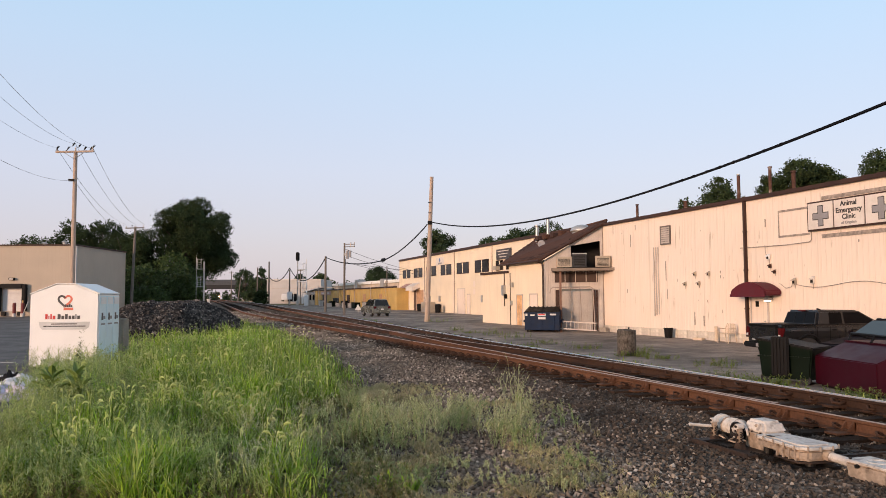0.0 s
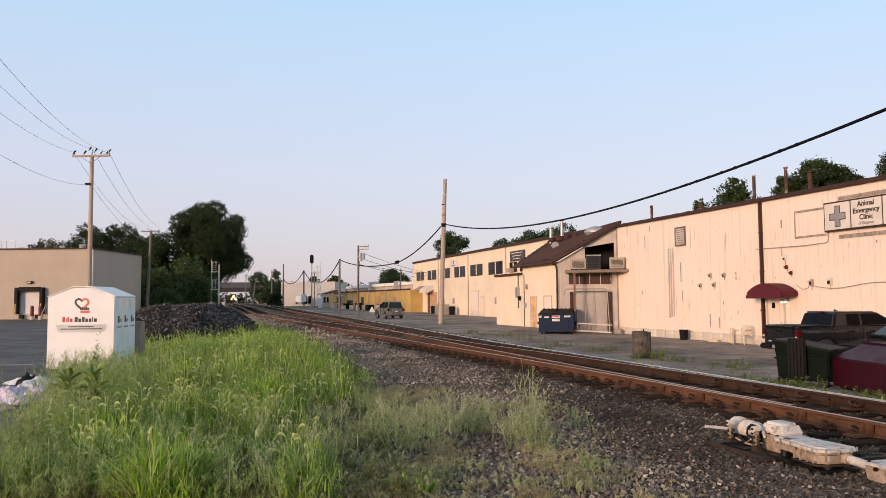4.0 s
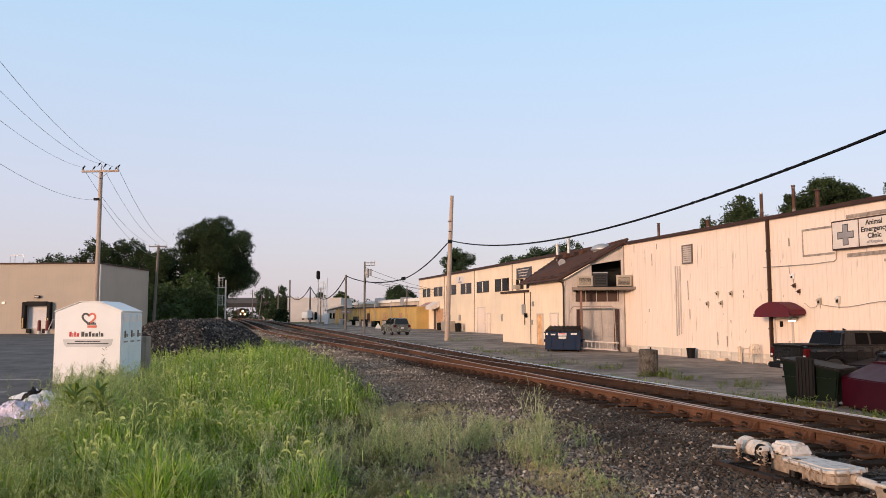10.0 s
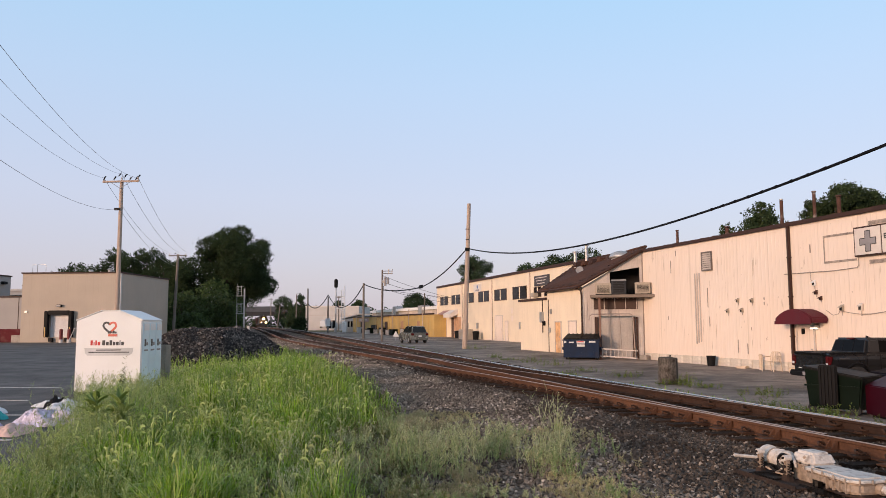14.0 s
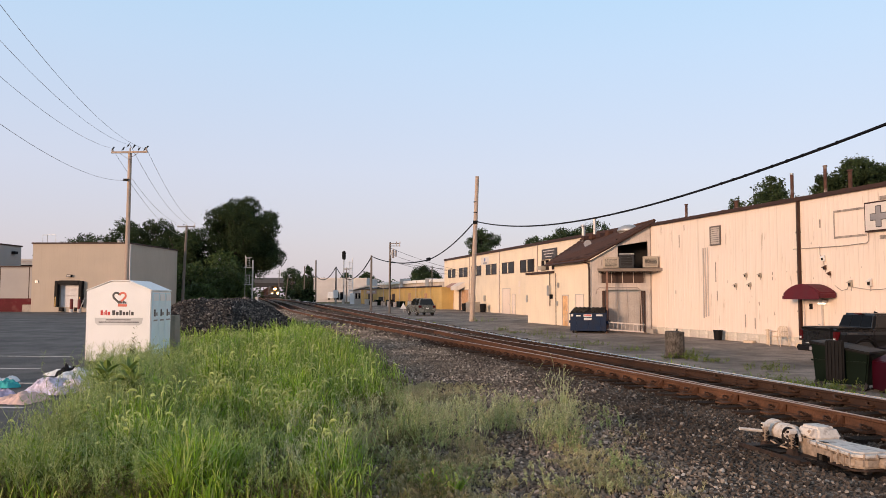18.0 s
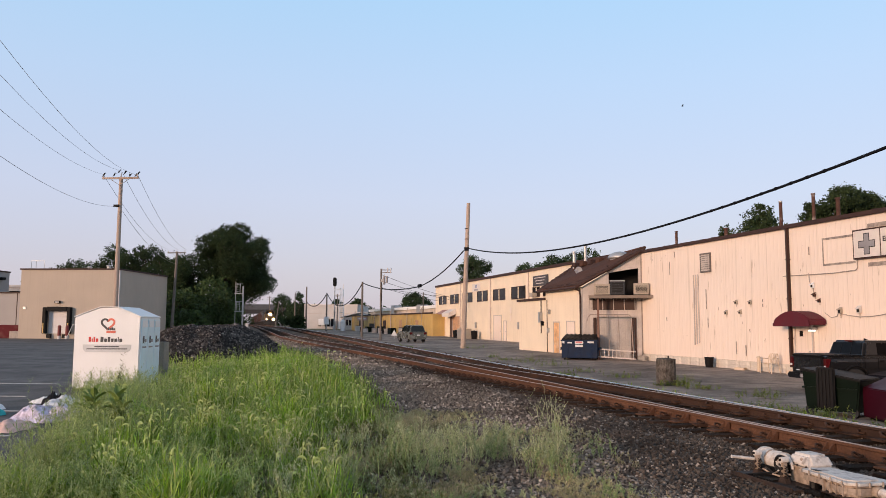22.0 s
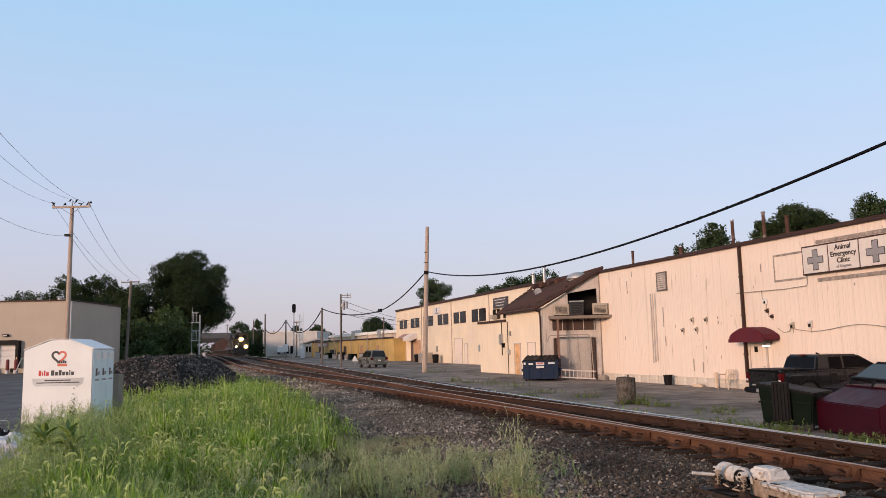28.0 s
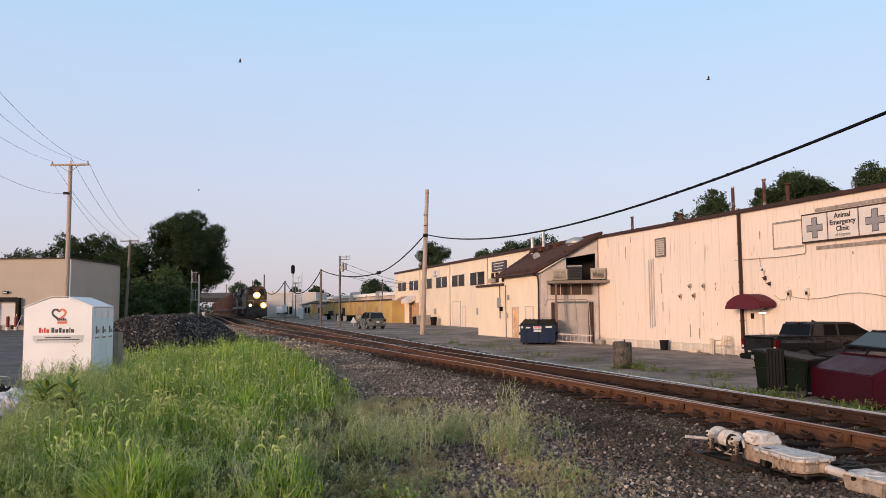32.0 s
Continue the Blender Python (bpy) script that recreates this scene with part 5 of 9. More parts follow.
def stones_mesh(name, pts, mat, seed):
    """Many rough stones: jittered boxes at (x, y, z, size)."""
    r = np.random.RandomState(seed)
    P = np.array(pts)
    n = len(P)
    c = np.array([(-1, -1, -1), (1, -1, -1), (1, 1, -1), (-1, 1, -1), (-1, -1, 1), (1, -1, 1), (1, 1, 1), (-1, 1, 1)], float) * 0.5
    v = c[None] * r.uniform(0.55, 1.15, (n, 8, 3)) * np.stack([r.uniform(0.8, 1.4, n), r.uniform(0.7, 1.1, n), r.uniform(0.5, 0.9, n)], 1)[:, None]
    q = r.normal(size=(n, 4))
    q /= np.linalg.norm(q, axis=1)[:, None]
    w, x, y, z = q.T
    R = np.stack([1 - 2 * (y * y + z * z), 2 * (x * y - z * w), 2 * (x * z + y * w), 2 * (x * y + z * w), 1 - 2 * (x * x + z * z), 2 * (y * z - x * w), 2 * (x * z - y * w), 2 * (y * z + x * w), 1 - 2 * (x * x + y * y)], 1).reshape(n, 3, 3)
    v = np.einsum("nij,nkj->nki", R, v) * P[:, None, 3:4] + P[:, None, :3]
    f = np.array([(0, 3, 2, 1), (4, 5, 6, 7), (0, 1, 5, 4), (1, 2, 6, 5), (2, 3, 7, 6), (3, 0, 4, 7)])
    faces = (f[None] + (np.arange(n) * 8)[:, None, None]).reshape(-1, 4)
    me = bpy.data.meshes.new(name)
    me.from_pydata(v.reshape(-1, 3).tolist(), [], faces.tolist())
    me.materials.append(mat)
    return me


# ---- things in the yard ----
TYRE = surf("tyre_rubber", (0.02, 0.02, 0.021), 0.85, grain=40, var=0.2)
GUNMET = surf("dark_grey_car_paint", (0.0105, 0.0108, 0.0125), 0.28, metal=0.0, spec=0.45, grain=60, var=0.06, blot=1, blot_var=0.1, bump=0)
BLACKCAR = surf("black_car_paint", (0.008, 0.005, 0.007), 0.6, spec=0.04, grain=60, var=0.05, bump=0)
SILVER = surf("champagne_car_paint", (0.21, 0.222, 0.207), 0.28, metal=0.5, grain=60, var=0.06, bump=0)
TAILRED = surf("red_lamp_lens", (0.075, 0.006, 0.008), 0.2, grain=30, var=0.1, bump=0)
TINTED = surf("tinted_truck_glass", (0.004, 0.004, 0.005), 0.2, spec=0.06, grain=3, var=0.2, bump=0)
CARGLASS = glass_mat("car_glass", (0.015, 0.018, 0.02))
BLUEGLASS = glass_mat("windscreen_glass", (0.045, 0.07, 0.085))


def frustum(x0, x1, X0, X1, w0, w1, z0, z1):
    """A cabin: bottom from x0 to x1, top from X0 to X1, half widths w0 and w1."""
    return Geo().add([(x0, -w0, z0), (x1, -w0, z0), (x1, w0, z0), (x0, w0, z0), (X0, -w1, z1), (X1, -w1, z1), (X1, w1, z1), (X0, w1, z1)],
                     [(0, 3, 2, 1), (4, 5, 6, 7), (0, 1, 5, 4), (1, 2, 6, 5), (2, 3, 7, 6), (3, 0, 4, 7)])


def wheel(parent, x, y, r, w=0.22):
    s = 1 if y > 0 else -1
    prof = [(r * 0.62, -w / 2), (r * 0.93, -w / 2), (r, -w * 0.35), (r, w * 0.35), (r * 0.93, w / 2), (r * 0.62, w / 2)]
    wh = part("wheel", Geo().lathe(prof, 24), TYRE, parent, "black rubber tyre on alloy rim", smooth=False, at=pose(x, y, r, 90, 0, 0))
    g = Geo().cyl((0, 0, -s * w * 0.30), (0, 0, -s * w * 0.42), r * 0.60, r * 0.60, 20)
    part("rim", g, STEEL, wh)
    for i in range(5):
        a = i * math.tau / 5
        part("spoke", Geo().box(0, r * 0.56, -0.04, 0.04, -0.015, 0.015, pose(0, 0, -s * w * 0.46, 0, 0, math.degrees(a))), STEEL, wh)
    part("hub", Geo().cyl((0, 0, -s * w * 0.42), (0, 0, -s * w * 0.52), r * 0.14, r * 0.12, 10), BLACK, wh)


def side_glass(parent, pts, w0, w1, z0, z1, s, mat):
    """A pane lying on the sloped side of a cabin; pts are (x, z)."""
    def yy(z):
        return s * (w0 + (w1 - w0) * (z - z0) / (z1 - z0) + 0.006)
    vs = [(x, yy(z), z) for x, z in pts] + [(x, yy(z) - s * 0.02, z) for x, z in pts]
    n = len(pts)
    part("side_window", Geo().add(vs, [tuple(range(n)), tuple(range(2 * n - 1, n - 1, -1))] + [(i, (i + 1) % n, n + (i + 1) % n, n + i) for i in range(n)]), mat, parent)


def build_pickup():
    t = thing("pickup_truck", pose(10.25, 24.82, YARD, 0, 0, 10.5), "dark grey pickup truck with a covered bed, parked at the wall", "truck")
    arch = lambda cx: [(cx + 0.47 * math.cos(a), 0.40 + 0.47 * math.sin(a)) for a in [math.pi - i * math.pi / 8 for i in range(9)]]
    axle = (1.0, 4.1)
    # lower body, drawn in from the waist to the sill on both sides
    prof = [(0.08, 0.50), (0.06, 1.10), (0.12, 1.16), (1.28, 1.16), (1.32, 1.12), (3.75, 1.14), (4.82, 1.06), (5.05, 0.95), (5.1, 0.5), (4.98, 0.40)] + arch(axle[1])[::-1] + arch(axle[0])[::-1] + [(0.28, 0.42)]
    part("body", Geo().prism(prof, -0.90, 0.90), GUNMET, t, bevel=0.045, smooth=False)
    for s in (-1, 1):
        part("waist_line", Geo().prism([(0.88, 0.72), (0.935, 0.80), (0.94, 0.98), (0.89, 1.10)] if s > 0 else [(-0.88, 0.72), (-0.935, 0.80), (-0.94, 0.98), (-0.89, 1.10)], 0.2, 4.9, "x"), GUNMET, t, bevel=0.012)
    part("underbody", Geo().box(0.3, 4.9, -0.7, 0.7, 0.3, 0.8), BLACK, t)
    w0, w1, z0, z1 = 0.88, 0.76, 1.12, 1.62
    c = part("cab", frustum(1.30, 3.78, 1.46, 2.92, w0, w1, z0, z1), GUNMET, t, bevel=0.07)
    part("tonneau", Geo().box(0.16, 1.27, -0.82, 0.82, 1.155, 1.195), BLACK, t, "black soft bed cover", bevel=0.02)
    for s in (-1, 1):
        part("bed_rail", Geo().box(0.12, 1.28, s * 0.87 - 0.04, s * 0.87 + 0.04, 1.15, 1.185), BLACK, t, bevel=0.012)
    tg = part("tailgate", Geo().box(0.02, 0.085, -0.70, 0.70, 0.62, 1.14), GUNMET, t, "dark tailgate", bevel=0.02)
    part("spoiler_lip", Geo().prism([(0.0, 1.10), (0.10, 1.10), (0.10, 1.19), (-0.03, 1.17)], -0.72, 0.72), BLACK, tg)
    part("pressing", Geo().box(0.008, 0.024, -0.58, 0.58, 0.70, 0.92), GUNMET, tg, bevel=0.006)
    part("handle", Geo().box(0.0, 0.03, -0.14, 0.14, 0.98, 1.05), BLACK, tg)
    part("number_plate", Geo().box(-0.125, -0.105, -0.16, 0.16, 0.46, 0.57), SIGNG, t)
    part("badge", Geo().box(0.006, 0.02, 0.4, 0.56, 0.66, 0.69), PALEG, tg)
    part("rear_bumper", Geo().box(-0.10, 0.14, -0.92, 0.92, 0.42, 0.60), BLACK, t, bevel=0.04)
    for s in (-1, 1):
        lo, hi = (0.79, 0.945) if s > 0 else (-0.945, -0.79)
        tl = part("tail_lamp", Geo().prism([(0.035, 0.78), (0.035, 1.08), (0.20, 1.07), (0.16, 0.92), (0.10, 0.80)], lo, hi), TAILRED, t, "red tail lamp", bevel=0.015)
        part("reverse_lens", Geo().box(0.022, 0.034, lo + 0.03, hi - 0.03, 0.80, 0.87), PALEG, tl)
        side_glass(t, [(1.80, 1.20), (2.26, 1.20), (2.26, 1.55), (1.83, 1.55)], w0, w1, z0, z1, s, TINTED)
        side_glass(t, [(2.34, 1.20), (3.52, 1.22), (2.90, 1.55), (2.34, 1.55)], w0, w1, z0, z1, s, TINTED)
        part("mirror", Geo().box(3.40, 3.54, s * 0.90 if s > 0 else -1.10, 1.10 if s > 0 else -0.90, 1.2, 1.36), BLACK, t, bevel=0.04)
        part("bed_lettering", Geo().box(0.40, 0.75, s * 0.9415 - 0.002, s * 0.9415 + 0.002, 0.99, 1.03), DARKP, t)
        for x in (1.78, 2.50):
            part("door_handle", Geo().box(x + 0.04, x + 0.2, s * 0.945 - 0.015, s * 0.945 + 0.015, 1.0, 1.035), BLACK, t)
        for x in (1.31, 1.76, 2.30, 3.62):
            part("door_seam", Geo().box(x - 0.007, x + 0.007, s * 0.943 - 0.004, s * 0.943 + 0.004, 0.5, 1.11), BLACK, t)
        part("head_lamp", Geo().box(4.88, 5.08, s * 0.55 if s > 0 else -0.9, 0.9 if s > 0 else -0.55, 0.82, 0.98), PALEG, t, bevel=0.02)
        for x in axle:
            wheel(t, x, s * 0.83, 0.39)
            part("arch_trim", Geo().tube([(p[0], s * 0.94, p[1]) for p in arch(x)], 0.035, 6), BLACK, t)
    # sloping rear screen in three panes between dark bars
    def rear(name, ya, yb, mat, lift=0.0):
        k = 0.92
        za, zb, xa, xb = 1.21, 1.56, 1.318 - lift, 1.43 - lift
        return part(name, Geo().add([(xa, ya, za), (xa, yb, za), (xb, yb * k, zb), (xb, ya * k, zb), (xa + 0.03, ya, za), (xa + 0.03, yb, za), (xb + 0.03, yb * k, zb), (xb + 0.03, ya * k, zb)], [(0, 1, 2, 3), (4, 7, 6, 5), (0, 4, 5, 1), (2, 6, 7, 3), (0, 3, 7, 4), (1, 5, 6, 2)]), mat, t)
    for ya, yb in ((-0.74, -0.27), (-0.24, 0.24), (0.27, 0.74)):
        rear("rear_window", ya, yb, TINTED)
    for y in (-0.255, 0.255):
        rear("window_bar", y - 0.012, y + 0.012, BLACK, 0.006)
    part("windscreen", Geo().add([(3.77, -0.78, 1.17), (3.77, 0.78, 1.17), (2.98, 0.62, 1.58), (2.98, -0.62, 1.58), (3.74, -0.78, 1.16), (3.74, 0.78, 1.16), (2.95, 0.62, 1.57), (2.95, -0.62, 1.57)], [(0, 1, 2, 3), (4, 7, 6, 5), (0, 4, 5, 1), (2, 6, 7, 3)]), CARGLASS, t)
    part("brake_lamp", Geo().box(1.43, 1.50, -0.14, 0.14, 1.585, 1.625), TAILRED, t)
    part("roof_fin", Geo().prism([(2.0, 1.615), (2.17, 1.615), (2.01, 1.685)], -0.02, 0.02), BLACK, t)


def build_sedan(m, paint, label, name="car", suv=False, glass=None):
    t = thing(name, m, label, "car")
    arch = lambda cx: [(cx + 0.37 * math.cos(a), 0.33 + 0.37 * math.sin(a)) for a in [math.pi - i * math.pi / 8 for i in range(9)]]
    if suv:
        prof = [(0.05, 0.5), (0.05, 1.0), (0.2, 1.05), (3.4, 1.05), (4.3, 0.95), (4.45, 0.7), (4.42, 0.4), (4.3, 0.3)]
        cab, z1 = (0.12, 3.5, 0.45, 2.75), 1.68
    else:
        prof = [(0.05, 0.5), (0.08, 0.95), (0.7, 1.0), (3.3, 0.95), (4.4, 0.78), (4.6, 0.6), (4.58, 0.35), (4.4, 0.25)]
        cab, z1 = (0.55, 3.35, 1.25, 2.55), 1.43
    part("body", Geo().prism(prof + arch(3.65)[::-1] + arch(0.9)[::-1] + [(0.2, 0.3)], -0.88, 0.88), paint, t, bevel=0.05)
    part("cabin", frustum(cab[0], cab[1], cab[2], cab[3], 0.80, 0.60, 0.95, z1), paint, t, bevel=0.07)
    gl = glass or CARGLASS
    def slab(name, xa, xb, za, zb, wa, wb):
        e = 0.012 if xa > xb else -0.012
        part(name, Geo().add([(xa + e, -wa, za), (xa + e, wa, za), (xb + e, wb, zb), (xb + e, -wb, zb), (xa - e, -wa, za), (xa - e, wa, za), (xb - e, wb, zb), (xb - e, -wb, zb)], [(0, 1, 2, 3), (4, 7, 6, 5), (0, 4, 5, 1), (2, 6, 7, 3)]), gl, t)
    h = z1 - 0.95
    slab("windscreen", cab[1] + (cab[3] - cab[1]) * 0.08, cab[1] + (cab[3] - cab[1]) * 0.9, 0.95 + h * 0.08, 0.95 + h * 0.9, 0.72, 0.58)
    slab("rear_window", cab[0] + (cab[2] - cab[0]) * 0.15, cab[0] + (cab[2] - cab[0]) * 0.9, 0.95 + h * 0.15, 0.95 + h * 0.9, 0.70, 0.56)
    for s in (-1, 1):
        mid = (cab[2] + cab[3]) / 2
        side_glass(t, [(cab[0] + 0.35, 1.03), (mid - 0.04, 1.03), (mid - 0.04, z1 - 0.08), (cab[2] + 0.1, z1 - 0.08)], 0.80, 0.60, 0.95, z1, s, gl)
        side_glass(t, [(mid + 0.04, 1.03), (cab[1] - 0.2, 1.03), (cab[3] - 0.02, z1 - 0.08), (mid + 0.04, z1 - 0.08)], 0.80, 0.60, 0.95, z1, s, gl)
        part("head_lamp", Geo().box(4.28, 4.46, s * 0.5 if s > 0 else -0.84, 0.84 if s > 0 else -0.5, 0.6, 0.74), PALEG, t, "clear head lamp", bevel=0.02)
        part("tail_lamp", Geo().box(0.02, 0.12, s * 0.58 if s > 0 else -0.86, 0.86 if s > 0 else -0.58, 0.78, 1.0), TAILRED, t, bevel=0.02)
        part("mirror", Geo().box(3.0, 3.12, s * 0.86 if s > 0 else -1.0, 1.0 if s > 0 else -0.86, 0.98, 1.1), paint, t, bevel=0.03)
        for x in (0.9, 3.65):
            wheel(t, x, s * 0.78, 0.33, 0.2)
    part("bumper", Geo().box(-0.03, 0.12, -0.82, 0.82, 0.36, 0.56), paint, t, bevel=0.05)
    part("number_plate", Geo().box(-0.04, -0.02, -0.16, 0.16, 0.66, 0.78), PALEG, t)
    return t


def dumpster(m, L, W, h0, h1, mat, lidmat, label, ribs=3):
    """L along x, W along y (front at y = 0), front height h0, back height h1."""
    t = thing("dumpster", m, label, "dumpster")
    part("body", Geo().prism([(0, 0.12), (0, h0), (W, h1), (W, 0.12)], 0, L, "x"), mat, t, bevel=0.02)
    part("rim", Geo().box(-0.04, L + 0.04, -0.05, 0.02, h0 - 0.08, h0), mat, t, bevel=0.01)
    for k in range(ribs):
        x = L * (k + 0.5) / ribs
        part("rib", Geo().box(x - 0.04, x + 0.04, -0.03, 0.0, 0.15, h0 - 0.08), mat, t)
    for s in (0, 1):
        x = -0.10 if s == 0 else L
        part("fork_pocket", Geo().box(x, x + 0.10, 0.2, W - 0.2, h0 * 0.48, h0 * 0.48 + 0.16), mat, t, bevel=0.01)
    dx = L / 2
    for k in range(2):
        a, b = k * dx + 0.02, (k + 1) * dx - 0.02
        lid = part("lid", Geo().prism([(-0.08, h0 + 0.0), (-0.08, h0 + 0.06), (W, h1 + 0.08), (W, h1 + 0.01)], a, b, "x"), lidmat, t, "ribbed black plastic lid", bevel=0.015)
        for i in range(4):
            x = a + (b - a) * (i + 0.5) / 4
            part("lid_rib", Geo().prism([(-0.04, h0 + 0.062), (-0.04, h0 + 0.09), (W - 0.05, h1 + 0.11), (W - 0.05, h1 + 0.08)], x - 0.05, x + 0.05, "x"), lidmat, lid)
    for x in (0.15, L - 0.15):
        for y in (0.2, W - 0.2):
            part("caster", Geo().cyl((x, y - 0.03, 0.06), (x, y + 0.03, 0.06), 0.06, 0.06, 10).box(x - 0.03, x + 0.03, y - 0.04, y + 0.04, 0.06, 0.13), BLACK, t)
    return t


def build_yard_things():
    # navy container by the annex
    t = dumpster(pose(4.75, 45.1, ground_z(5.5, 45.3), 0, 0, -16), 2.05, 1.35, 1.16, 1.38, NAVY, BLACK, "navy blue steel dumpster with black lids by the loading door")
    for x, z, w, h in ((0.78, 0.93, 0.48, 0.2), (0.8, 0.75, 0.44, 0.13), (1.5, 0.98, 0.36, 0.12), (0.35, 0.95, 0.26, 0.08), (0.06, 0.95, 0.12, 0.14)):
        part("sticker", Geo().box(x, x + w, -0.036, -0.031, z, z + h), PALEG, t, "pale printed sticker")
    part("sticker_print", Geo().box(0.82, 1.2, -0.041, -0.0365, 1.0, 1.06), RED_P, t)
    # maroon container
    x0, y0 = 8.62, 17.95
    m = pose(x0, y0, ground_z(9, 17) , 0, 0, -88)
    t = thing("dumpster", m, "maroon steel dumpster with sloping top beside the track", "dumpster")
    part("body", Geo().prism([(0, 0.06), (0, 0.70), (0.75, 1.02), (1.55, 1.02), (1.55, 0.06)], 0, 2.4, "x"), MAROON, t, bevel=0.02)
    part("top_edge", Geo().box(-0.02, 2.42, 0.72, 1.57, 1.02, 1.05), MAROON, t, bevel=0.01)
    fr = part("lid_bar", Geo().tube([(-0.12, 0.95, 1.20), (2.3, 0.85, 1.18)], 0.03, 8).tube([(-0.12, 0.95, 1.20), (0.15, 1.35, 1.06)], 0.025, 6).tube([(0.9, 0.9, 1.19), (1.05, 0.72, 1.04)], 0.03, 6).tube([(-0.1, 0.95, 1.2), (0.05, 0.8, 1.04)], 0.03, 6), BLACK, t, "bent black lid bar")
    part("skid", Geo().box(0.1, 2.3, 0.1, 0.2, 0, 0.06), BLACK, t)
    part("skid", Geo().box(0.1, 2.3, 1.35, 1.45, 0, 0.06), BLACK, t)
    # green containers
    t = thing("wheeled_bin", pose(7.62, 18.75, ground_z(8.2, 19), 0, 0, -48), "dark green plastic container with a black ribbed lid hanging open", "bin")
    part("body", Geo().add([(0.06, 0.05, 0.12), (1.2, 0.05, 0.12), (1.25, 0.95, 0.12), (0.06, 0.95, 0.12), (0, 0, 1.05), (1.3, 0, 0.86), (1.3, 1.0, 0.86), (0, 1.0, 1.05)], [(0, 3, 2, 1), (4, 5, 6, 7), (0, 1, 5, 4), (1, 2, 6, 5), (2, 3, 7, 6), (3, 0, 4, 7)]), GREEN_P, t, bevel=0.03)
    part("rim", Geo().prism([(-0.04, 1.03), (-0.04, 1.09), (1.34, 0.88), (1.34, 0.82)], -0.04, 1.04), BLACK, t, "black sloping lid edge", bevel=0.02)
    part("mould_band", Geo().box(0.0, 1.25, -0.012, 0.02, 0.62, 0.66), GREEN_P, t)
    lid = part("lid", Geo().box(0.38, 0.80, -0.12, -0.05, 0.2, 1.12), BLACK, t, "black ribbed lid hanging down", bevel=0.02)
    for i in range(5):
        part("lid_rib", Geo().box(0.41 + i * 0.08, 0.45 + i * 0.08, -0.145, -0.12, 0.24, 1.08), BLACK, lid)
    for x in (0.15, 1.1):
        part("wheel", Geo().cyl((x, 0.86, 0.12), (x, 0.94, 0.12), 0.12, 0.12, 14), TYRE, t)
        part("wheel", Geo().cyl((x, 0.06, 0.12), (x, 0.14, 0.12), 0.12, 0.12, 14), TYRE, t)
    # cut-off pole stump
    s = thing("pole_stump", pose(6.5, 27.4, ground_z(6.5, 27.4)), "weathered grey cut-off timber post", "post")
    g = Geo()
    n, rows = 14, []
    for k, z in enumerate((-0.1, 0.1, 0.45, 0.8, 0.9)):
        for i in range(n):
            a = math.tau * i / n
            r = 0.335 * (1 + 0.07 * noise.noise((math.cos(a) * 2, math.sin(a) * 2, z))) * (1.06 if k == 0 else 1)
            g.v.append((r * math.cos(a), r * math.sin(a), z + (0.05 * noise.noise((math.cos(a) * 3, math.sin(a) * 3, 9)) if k == 4 else 0)))
        if k:
            g.f += [((k - 1) * n + i, (k - 1) * n + (i + 1) % n, k * n + (i + 1) % n, k * n + i) for i in range(n)]
    g.f.append(tuple(range(4 * n, 5 * n)))
    part("post", g, surf("grey_weathered_timber", (0.105, 0.092, 0.080), 0.95, spec=0.1, grain=14, var=0.6, blot=5, blot_var=0.5, stain=(0.028, 0.02, 0.015), stain_amt=1.0, bump=1.0, stretch=(2.2, 2.2, 1.0), stain_scale=4), s)
    part("bolt", Geo().cyl((0.1, 0.05, 0.88), (0.1, 0.05, 1.0), 0.025), BLACK, s)
    # small things along the wall, in wall coordinates
    wm = pose(MX, MY, YARD, 0, 0, WALL_ANG)
    b = thing("bucket", wm @ pose(7.05, -0.45, 0), "black plastic bucket at the wall", "bucket")
    part("tub", Geo().lathe([(0.18, 0), (0.22, 0.46), (0.24, 0.47), (0.24, 0.5), (0.2, 0.5), (0.17, 0.06)], 18), BLACK, b)
    c = thing("plastic_chair", wm @ pose(11.75, -0.65, 0, 0, 0, 15), "grubby cream plastic garden chair", "chair")
    pl = surf("grubby_cream_plastic", (0.6, 0.48, 0.36), 0.5, blot=4, blot_var=0.15)
    part("seat", Geo().box(-0.24, 0.24, -0.25, 0.22, 0.40, 0.425), pl, c, bevel=0.010)
    bk = part("backrest", Geo().tube([(-0.24, 0.22, 0.42), (-0.25, 0.26, 0.70), (-0.17, 0.28, 0.84), (0.17, 0.28, 0.84), (0.25, 0.26, 0.70), (0.24, 0.22, 0.42)], 0.02, 6), pl, c)
    for k in range(5):
        part("back_slat", Geo().box(-0.19 + k * 0.085, -0.15 + k * 0.085, 0.235, 0.25, 0.43, 0.83), pl, bk)
    for x in (-0.26, 0.26):
        part("arm", Geo().tube([(x, 0.24, 0.64), (x, -0.2, 0.64), (x, -0.26, 0.58)], 0.018, 6), pl, c)
        part("leg", Geo().tube([(x, -0.26, 0.58), (x * 1.04, -0.29, 0.0)], 0.02, 6), pl, c)
        part("leg", Geo().tube([(x, 0.22, 0.44), (x * 1.06, 0.30, 0.0)], 0.02, 6), pl, c)
    p = thing("gas_pipe", wm @ pose(10.55, -0.3, 0), "short cream capped pipe at the wall", "pipe")
    part("pipe", Geo().cyl((0, 0, 0), (0, 0, 0.62), 0.075, 0.07, 12), pl, p)
    part("cap", Geo().cyl((0, 0, 0.62), (0, 0, 0.7), 0.1, 0.07, 12), pl, p)
